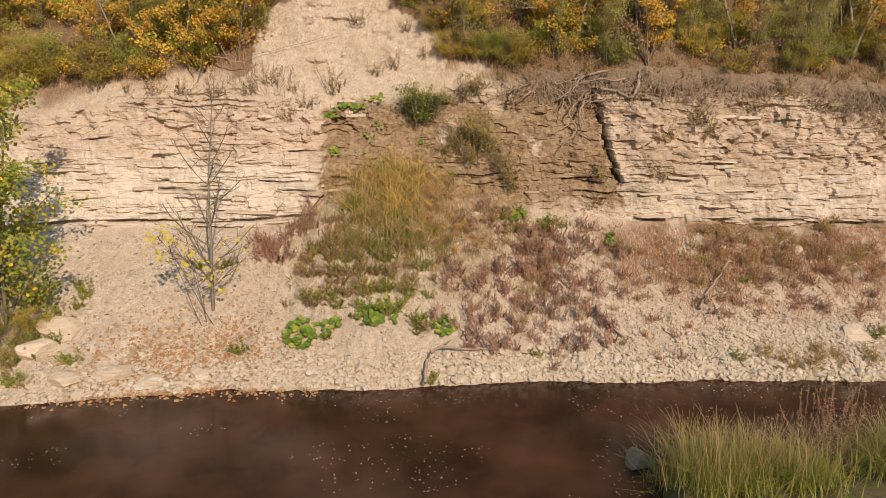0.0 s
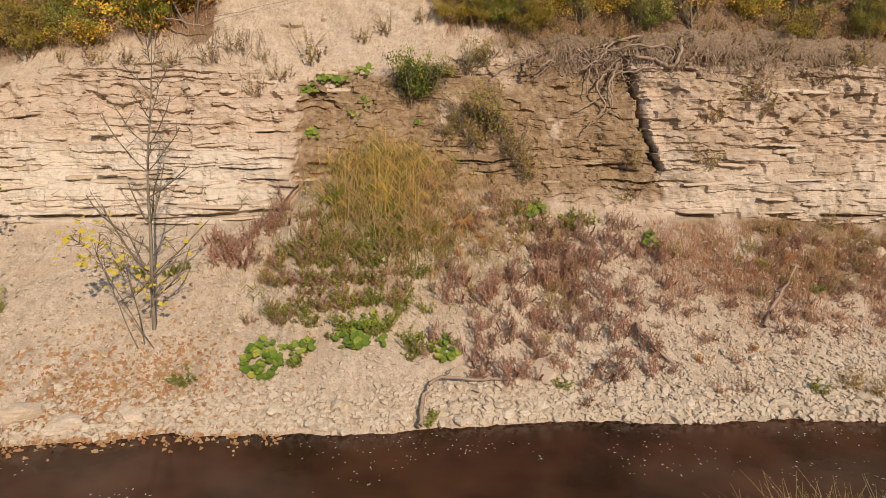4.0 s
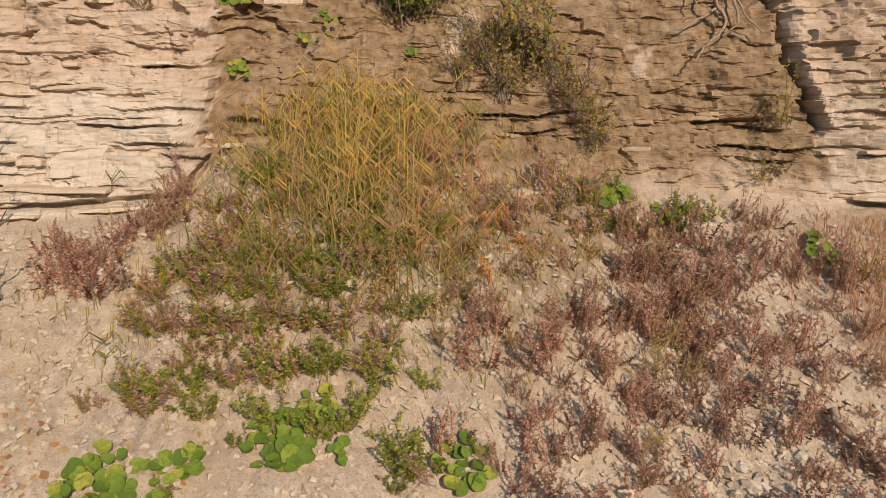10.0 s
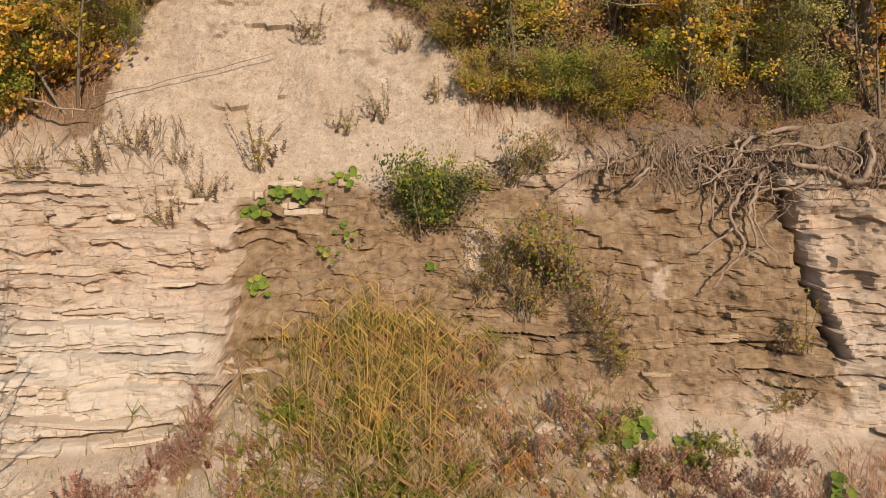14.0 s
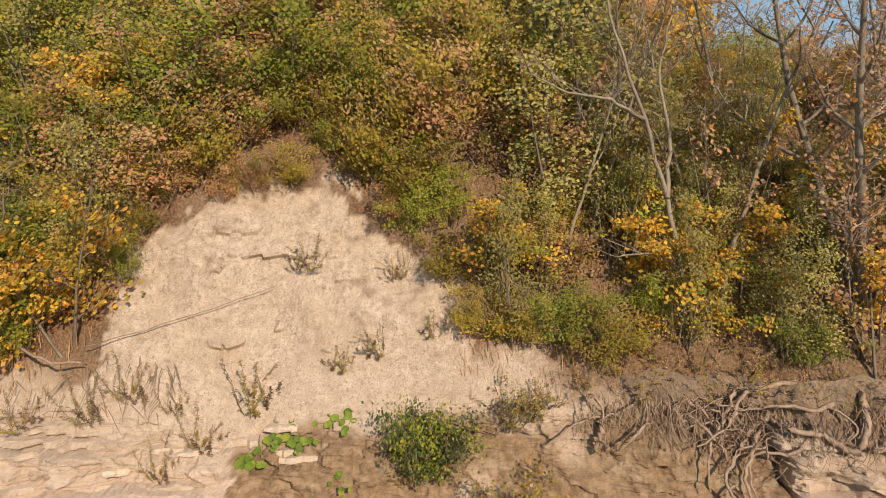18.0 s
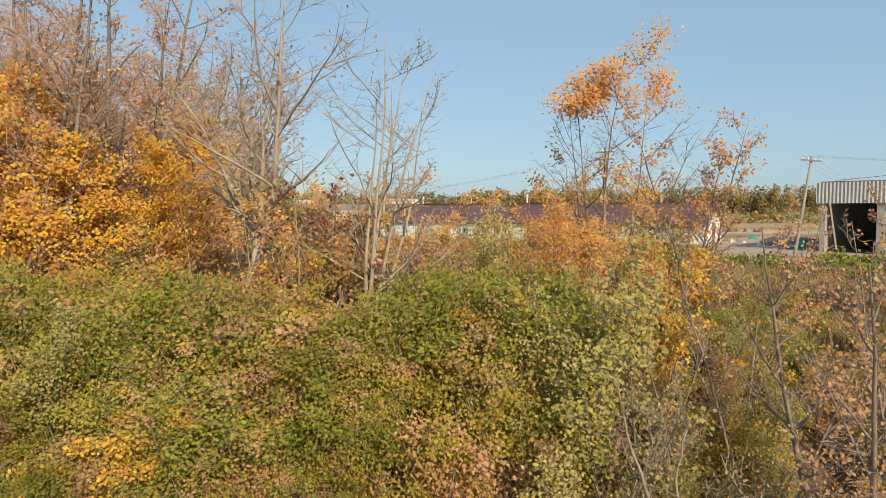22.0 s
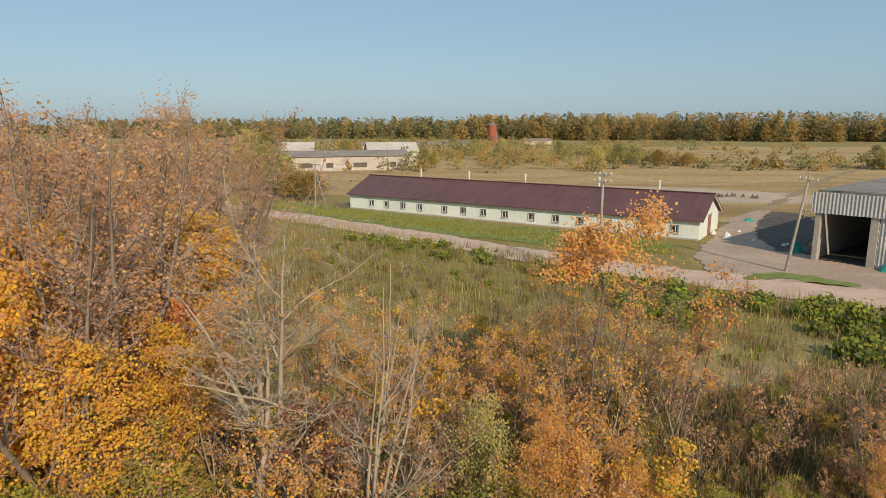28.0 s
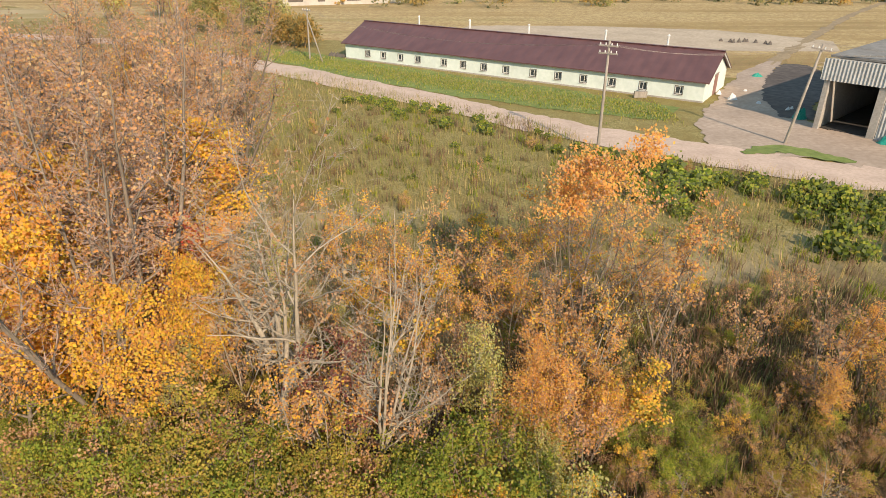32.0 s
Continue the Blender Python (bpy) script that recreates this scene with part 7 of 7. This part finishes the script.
for k in (-0.7, 0.0, 0.7):
    tp = PLATEAU + 8.9
    wire((30.6 + 1.0 + k * 0.84, 68.0 + k * -0.5, tp), (12.95 + k * 0.84, 65.6 - k * 0.5, PLATEAU + 9.1), 0.9)
    wire((12.95 + k * 0.84, 65.6 - k * 0.5, PLATEAU + 9.1), (-21 + k * 0.84, 112.9 - k * 0.5, PLATEAU + 7.2), 1.6)
    wire((31.6 + k * 0.84, 68.0 - k * 0.5, tp), (60 + k * 0.84, 56.0 - k * 0.5, PLATEAU + 9.0), 0.9)
    wire((31.6 + k, 68.0, tp - 0.3), (40 + k, 72.0, PLATEAU + 6.2), 0.5)

vg, rv = [], random.Random(61)
for i in range(26000):
    t = rv.random()
    x = -58 + 82 * t
    y = float(np.interp(x, [-60, -30, -8, 12, 24], [133, 119, 101, 86.5, 79])) + rv.gauss(0, 2.4)
    vg.append((x, y, GZ0))
grass_stuff("verge_grass", vg[::2], LM["green"], "uneven green grass of the verge", (0.08, 0.3), 0.05, 1.3, 15)
grass_stuff("verge_grass", vg[1::2], LM["meadow"], "yellowing grass tufts on the verge", (0.08, 0.38), 0.04, 1.3, 16)
# old white farm buildings beyond
OLDWALL = simple("old_white_wall", (0.46, 0.42, 0.36), (0.60, 0.555, 0.49), 0.8, 0.9, 0, 0.2)


def farm_house(x, y, ang, ln, wd, eave, ridge, label, openings=(), roof=None, wall=None):
    e = tagged(new("farm_building"), label, "building", "old farm buildings")
    e.matrix_basis = pose(x, y, PLATEAU, 0, 0, ang)
    wall = wall or OLDWALL
    bm = bmesh.new()
    edges = [0] + [q for o in openings for q in o] + [ln]
    for a, b in zip(edges[::2], edges[1::2]):
        box(bm, a, b, 0, 0.4, 0.9, 2.3)
    box(bm, 0, ln, 0, 0.4, -0.3, 0.9)
    box(bm, 0, ln, 0, 0.4, 2.3, eave)
    part("wall", bm, wall, e)
    box_part("wall", wall, e, 0, ln, wd - 0.4, wd, -0.3, eave)
    # dark screen added behind the openings to give the interior's shade
    box_part("shade_screen", INTERIOR_SHADE, e, 0.45, ln - 0.45, 1.2, 1.4, 0.0, eave - 0.1)
    for gx in (0, ln - 0.4):
        bm = bmesh.new()
        pr = [(0.4, -0.3), (wd - 0.4, -0.3), (wd - 0.4, eave), (wd / 2, ridge - 0.1), (0.4, eave)]
        a = [bm.verts.new((gx, q, z)) for q, z in pr]
        b = [bm.verts.new((gx + 0.4, q, z)) for q, z in pr]
        bm.faces.new(a[::-1])
        bm.faces.new(b)
        for i in range(5):
            bm.faces.new((a[i], a[(i + 1) % 5], b[(i + 1) % 5], b[i]))
        part("gable", bm, wall, e)
    for s_ in (0, 1):
        bm = bmesh.new()
        ya, yb = (-0.5, wd / 2) if s_ == 0 else (wd / 2, wd + 0.5)
        for v in box(bm, -0.4, ln + 0.4, ya, yb, 0, 0.2):
            t = (v.co.y - ya) / (yb - ya)
            v.co.z += eave + (ridge - eave) * (t if s_ == 0 else 1 - t)
        part("roof", bm, roof or ROOF_G, e)
    # solid dark panels, the shade of the openings put into their colour
    for o in openings:
        box_part("window", DARKFRAME, e, o[0] + 0.1, o[1] - 0.1, 0.25, 0.32, 0.95, 2.25, "dark panel filling the broken window opening")
    return e


farm_house(-49, 195, 17, 40, 11, 4.2, 5.6, "long old white farm building with a grey roof", ((7, 11), (15, 17), (23, 27), (34, 36)))
farm_house(-24, 216, 12, 16, 14, 4.8, 7.6, "old white gabled farm hall", ((5, 9),), OLDWALL)
farm_house(-56, 226, 8, 12, 12, 4.5, 7.4, "old white gabled farm hall", ((4, 8),), OLDWALL)
farm_house(-110, 250, 20, 14, 9, 4.0, 6.5, "grey hut with a pitched roof", ((3, 5),), None, simple("grey_hut_wall", (0.30, 0.29, 0.27), (0.42, 0.41, 0.38), 1, 0.9))
farm_house(1, 398, 5, 14, 8, 2.8, 4.5, "small far white shed", ((3, 5),))
farm_house(34, 485, 5, 6, 6, 5.0, 8.0, "small far white shed", ())
farm_house(58, 470, 5, 20, 8, 2.6, 4.0, "long far white shed", ())
farm_house(-40, 330, 8, 40, 10, 3.5, 5.0, "grey-roofed far farm shed", ())
silo = tagged(new("brick_silo"), "tall round red brick silo", "silo")
silo.location = (36, 480, PLATEAU)
bm = bmesh.new()
bmesh.ops.create_cone(bm, cap_ends=True, segments=16, radius1=3.2, radius2=3.0, depth=14, matrix=Matrix.Translation((0, 0, 6.8)))
part("shaft", bm, simple("red_brick", (0.30, 0.09, 0.05), (0.42, 0.15, 0.09), 1.5, 0.9), silo)
bm = bmesh.new()
bmesh.ops.create_cone(bm, cap_ends=True, segments=16, radius1=3.4, radius2=0.3, depth=1.6, matrix=Matrix.Translation((0, 0, 14.6)))
part("cap", bm, ROOF_G, silo)
# fence rails by the track
fence = tagged(new("fence"), "pale rail fence of the paddock", "fence")
for i in range(10):
    a = Vector((52 + 2.6 * i, 103 + 1.2 * i, PLATEAU))
    bm = bmesh.new()
    box(bm, a.x - 0.06, a.x + 0.06, a.y - 0.06, a.y + 0.06, a.z - 0.2, a.z + 1.3)
    part("post", bm, GREYWOOD, fence)
    for h in (0.6, 1.1):
        V, F = tubes([[(a + Vector((0, 0, h)), 0.04), (a + Vector((2.6, 1.2, h)), 0.04)]], 4)
        link_mesh("rail", V, F, GREYWOOD, fence)


# ---- far trees ----
def far_tree(name, seed, h, r, leaf, label, conifer=False):
    """A tree that stays far off: trunk and a crown of large leaf clumps with gaps."""
    rnd = random.Random(seed)
    e = tagged(new(name), label, "tree")
    V, F = tubes([[(Vector((0, 0, -0.3)), 0.18), (Vector((rnd.gauss(0, 0.2), 0, h * 0.5)), 0.12), (Vector((0, 0, h * 0.95)), 0.03)]], 5)
    link_mesh("trunk", V, F, BARK, e)
    spots = []
    for i in range(260):
        t = rnd.random() ** 0.8
        z = h * (0.18 + 0.82 * t)
        k = (r * (1 - t) ** 0.8 if conifer else r * math.sin(math.pi * min(0.97, 0.12 + 0.85 * t)) ** 0.7) * math.sqrt(rnd.random())
        a = rnd.uniform(0, 6.28)
        spots.append(Vector((math.cos(a) * k, math.sin(a) * k, z + rnd.gauss(0, 0.3))))
    foliage("crown", rnd, spots, leaf, 0.27, 0.5, 10, e)
    return e


P["far_green"] = far_tree("field_tree", 81, 8, 3.2, [(LM["willow"], 0.7), (LM["farwood"], 0.3)], "rounded olive-green field tree")
P["far_yellow"] = far_tree("field_tree", 82, 8, 3.0, [(LM["willow"], 0.6), (LM["fargold"], 0.4)], "yellowing round field tree")
P["far_rust"] = far_tree("field_bush", 83, 4.5, 2.8, [(LM["fargold"], 0.8), (LM["farwood"], 0.2)], "rusty brown rounded field bush")
for x, y, k, s in [(-46, 142, "far_green", 1.1), (-41, 140, "far_yellow", 1.15), (-36, 141, "far_green", 1.05), (-32, 138, "far_green", 0.95), (-50, 146, "far_yellow", 1.1), (-38, 150, "far_yellow", 1.3), (-44, 156, "far_yellow", 1.4),
        (-27, 127, "far_rust", 1.1), (-24, 124.5, "far_rust", 0.95), (-30, 130, "far_rust", 1.0), (-6, 210, "far_green", 0.7), (-3, 212, "far_yellow", 0.6), (52, 228, "far_yellow", 0.8), (60, 230, "far_green", 0.95), (66, 232, "far_green", 0.9), (72, 226, "far_rust", 1.0), (80, 222, "far_rust", 0.8),
        (98, 213, "far_rust", 0.6), (104, 210, "far_rust", 0.5), (132, 207, "far_green", 0.9), (138, 204, "far_green", 1.0), (30, 240, "far_rust", 0.5), (22, 250, "far_rust", 0.5),
        (-70, 190, "far_yellow", 1.0), (-80, 210, "far_green", 1.0), (-62, 205, "far_yellow", 0.9), (-66, 170, "far_green", 1.0), (-75, 165, "far_yellow", 1.1), (-20, 232, "far_yellow", 0.9), (-35, 240, "far_yellow", 1.0), (-50, 250, "far_green", 1.1), (14, 300, "far_green", 0.8), (-10, 290, "far_rust", 0.8), (28, 320, "far_yellow", 0.8), (-70, 260, "far_yellow", 1.1),
        (50, 290, "far_green", 0.8), (5, 340, "far_green", 0.9), (-28, 300, "far_green", 0.9), (62, 100, "far_rust", 0.6), (66, 96, "far_green", 0.5)]:
    put(k, x, y, s)


def far_wood(name, spots, mats, h, r, label, seed, n=46, size=1.6):
    """A belt of far trees, too many to count."""
    rnd = random.Random(seed)
    groups = [([], []) for _ in mats]
    for x, y in spots:
        V, F = groups[rnd.choices(range(len(mats)), [w for _, w in mats])[0]]
        hh, rr_ = h * rnd.uniform(0.5, 1.25), r * rnd.uniform(0.6, 1.25)
        sp = []
        cone = rnd.random() < 0.12
        for i in range(n):
            t = rnd.random()
            k = rr_ * ((1 - t) if cone else math.sin(math.pi * min(0.97, 0.15 + 0.8 * t)) ** 0.6) * math.sqrt(rnd.random())
            a = rnd.uniform(0, 6.28)
            sp.append(Vector((x + math.cos(a) * k, y + math.sin(a) * k, PLATEAU + hh * (0.02 + 0.98 * t))))
        v, f = leaf_mesh(rnd, sp, size, 0.5, 1, long=1.2)
        o = len(V)
        V += v
        F += [tuple(i + o for i in q) for q in f]
    for i, (V, F) in enumerate(groups):
        if V:
            tagged(link_mesh(name, V, F, mats[i][0]), label, "woods", kind="stuff")


rw = random.Random(17)
sp = []
for i in range(1250):
    x = 30 + 560 * rw.random()
    sp.append((x, 640 - 0.36 * (x - 60) + abs(rw.gauss(0, 45)) + 16 * math.sin(x * 0.04) + 9 * math.sin(x * 0.13)))
far_wood("far_woods", sp, [(LM["fargold"], 0.48), (LM["farwood"], 0.42), (LM["fardark"], 0.18)], 21, 6.0, "mixed autumn wood beyond the fields", 1, 110, 1.3)
sp = []
for i in range(700):
    x = rw.uniform(-420, 140)
    sp.append((x, 640 - 0.12 * x + abs(rw.gauss(0, 60))))
far_wood("far_woods", sp, [(LM["fargold"], 0.2), (LM["farwood"], 0.6), (LM["fardark"], 0.20)], 18, 5.5, "mixed autumn wood beyond the farm", 2, 70, 1.6)
sp = []
for i in range(520):
    x = rw.uniform(-1500, 1500)
    sp.append((x, 1150 + abs(rw.gauss(0, 60)) - abs(x) * 0.15))
far_wood("far_woods", sp, [(LM["fardark"], 0.75), (LM["farwood"], 0.25)], 20, 9.0, "dark far forest on the horizon", 3, 40, 4.5)
sp = []
for i in range(60):
    cx_, cy_ = rw.uniform(-150, 210), rw.uniform(200, 520)
    ln_ = rw.uniform(4, 26)
    for q in range(rw.randint(3, 12)):
        sp.append((cx_ + rw.gauss(0, ln_), cy_ + rw.gauss(0, 3)))
far_wood("field_scrub", sp, [(LM["farwood"], 0.6), (LM["fargold"], 0.4)], 2.6, 2.4, "low scrub over the far fields", 4, 30, 0.8)
sp = [(rw.gauss(70, 7) + 0.1 * (250 - q), q) for q in (rw.uniform(222, 300) for i in range(60))]
sp += [(rw.uniform(-20, 46), rw.uniform(188, 330)) for i in range(110)] + [(rw.uniform(-60, 60), rw.uniform(300, 480)) for i in range(120)] + [(rw.uniform(86, 150), rw.gauss(212, 5)) for i in range(22)]
far_wood("field_hedge", sp, [(LM["farwood"], 0.5), (LM["willow"], 0.2), (LM["fargold"], 0.3)], 5.2, 2.6, "olive and rusty bushes over the far fields", 6, 90, 0.55)
# woods behind the camera, across the river
sp = [(rw.uniform(-120, 120), -45 - abs(rw.gauss(0, 25))) for i in range(120)]
far_wood("far_woods", sp, [(LM["olive"], 0.6), (LM["yellow"], 0.4)], 12, 4.5, "autumn wood across the river", 5, 40, 2.0)

# meadow between the trees and the road: weeds, tall grass, large green leaves
sp = []
rm = random.Random(23)
for i in range(64000):
    x = rm.uniform(-34, 34)
    y = rm.uniform(32, 100)
    lim = 86 - 0.93 * (x + 2) if x < 12 else 69 - 0.62 * (x - 12)
    if y < lim - 0.5 and y > float(at(BRINK_Y, x)) + 2:
        sp.append((x, y, PLATEAU - 0.05))
grass_stuff("meadow_grass", sp[0::2], LM["meadow"], "tall straw and olive meadow grass", (0.35, 1.0), 0.022, 0.6, 7)
grass_stuff("meadow_weeds", [p for p in sp[1::4] if fbm(np.float64(p[0] * 0.25), np.float64(p[1] * 0.25), 3) > 0.1], LM["straw"], "brown seeding weeds in the meadow", (0.5, 1.2), 0.024, 0.5, 8)
grass_stuff("meadow_green", [p for p in sp[3::4] if fbm(np.float64(p[0] * 0.2), np.float64(p[1] * 0.2), 9) > 0.0], LM["burdock"], "green meadow grass in drifts", (0.3, 0.9), 0.03, 0.7, 9)
cl = []
for i in range(800):
    x, y = rm.uniform(-15, 32), rm.uniform(38, 80)
    lim = 84 - 0.93 * (x + 2) if x < 12 else 67 - 0.62 * (x - 12)
    if y < lim:
        cl += [(x + rm.gauss(0, 0.22), y + rm.gauss(0, 0.22), PLATEAU - 0.05) for _ in range(13)]
grass_stuff("dock_stalks", cl[:len(cl) * 2 // 3], LM["nettle"], "brown dock and thistle stalks in the meadow", (0.4, 1.1), 0.028, 0.45, 10)
grass_stuff("green_tussocks", cl[len(cl) * 2 // 3:], LM["green"], "green tussocks in the meadow", (0.35, 0.8), 0.05, 0.8, 11)
cl = []
for i in range(1100):
    x, y = rm.uniform(3.5, 21), rm.uniform(26.6, 41)
    if y > float(at(BRINK_Y, x)) + 0.6:
        cl += [(x + rm.gauss(0, 0.25), y + rm.gauss(0, 0.25), PLATEAU - 0.12) for _ in range(11)]
grass_stuff("dead_nettles", cl[0::2], LM["nettle"], "tangle of dead brown nettle stalks under the saplings", (0.4, 1.3), 0.035, 0.6, 12)
grass_stuff("wood_nettles", cl[1::2], LM["dark"], "dark green nettles under the saplings", (0.3, 0.9), 0.035, 0.7, 13)
P["leafy_weed"] = bush_thing("leafy_weed", 26, 0.8, 0.9, 46, 6, [(LM["green"], 0.6), (LM["dark"], 0.4)], 0.22, 8, label="clump of large-leaved green weeds", category="plant", spread=0.2)
for i in range(95):
    x = rm.uniform(12.5, 34)
    y = 66 - 0.62 * (x - 12) - abs(rm.gauss(2.0, 5.0)) - 1.5
    put("leafy_weed", x, y, rm.uniform(0.7, 1.35))
for i in range(34):
    x = rm.uniform(-12, 12)
    y = 83 - 0.93 * (x + 2) - rm.uniform(1.5, 9)
    put("leafy_weed", x, min(y, 84), rm.uniform(0.5, 1.0))
for i in range(85):
    x = rm.uniform(-18, 9)
    y = float(at(BRINK_Y, x)) + rm.uniform(1.0, 5.5)
    put(rm.choices(["bush_green", "bush_lime", "bush_olive", "bush_russet"], [0.4, 0.3, 0.2, 0.1])[0], x, y, rm.uniform(0.45, 0.8))
for i in range(120):
    x, y = rm.uniform(-14, 20), rm.uniform(28.0, 42)
    put(rm.choice(["bush_russet", "bush_olive", "leafy_weed", "sapling_thin", "bush_lime", "bush_rust"]), x, y, rm.uniform(0.4, 0.85) * (0.6 if x > 5.5 else 1))
for i in range(80):
    x = rm.uniform(-15, 30)
    y = rm.uniform(41, 80)
    if y < (82 - 0.93 * (x + 2) if x < 12 else 66 - 0.62 * (x - 12)):
        put(rm.choices(["bush_rust", "leafy_weed", "sapling_thin"], [0.5, 0.35, 0.15])[0], x, y, rm.uniform(0.3, 0.6))
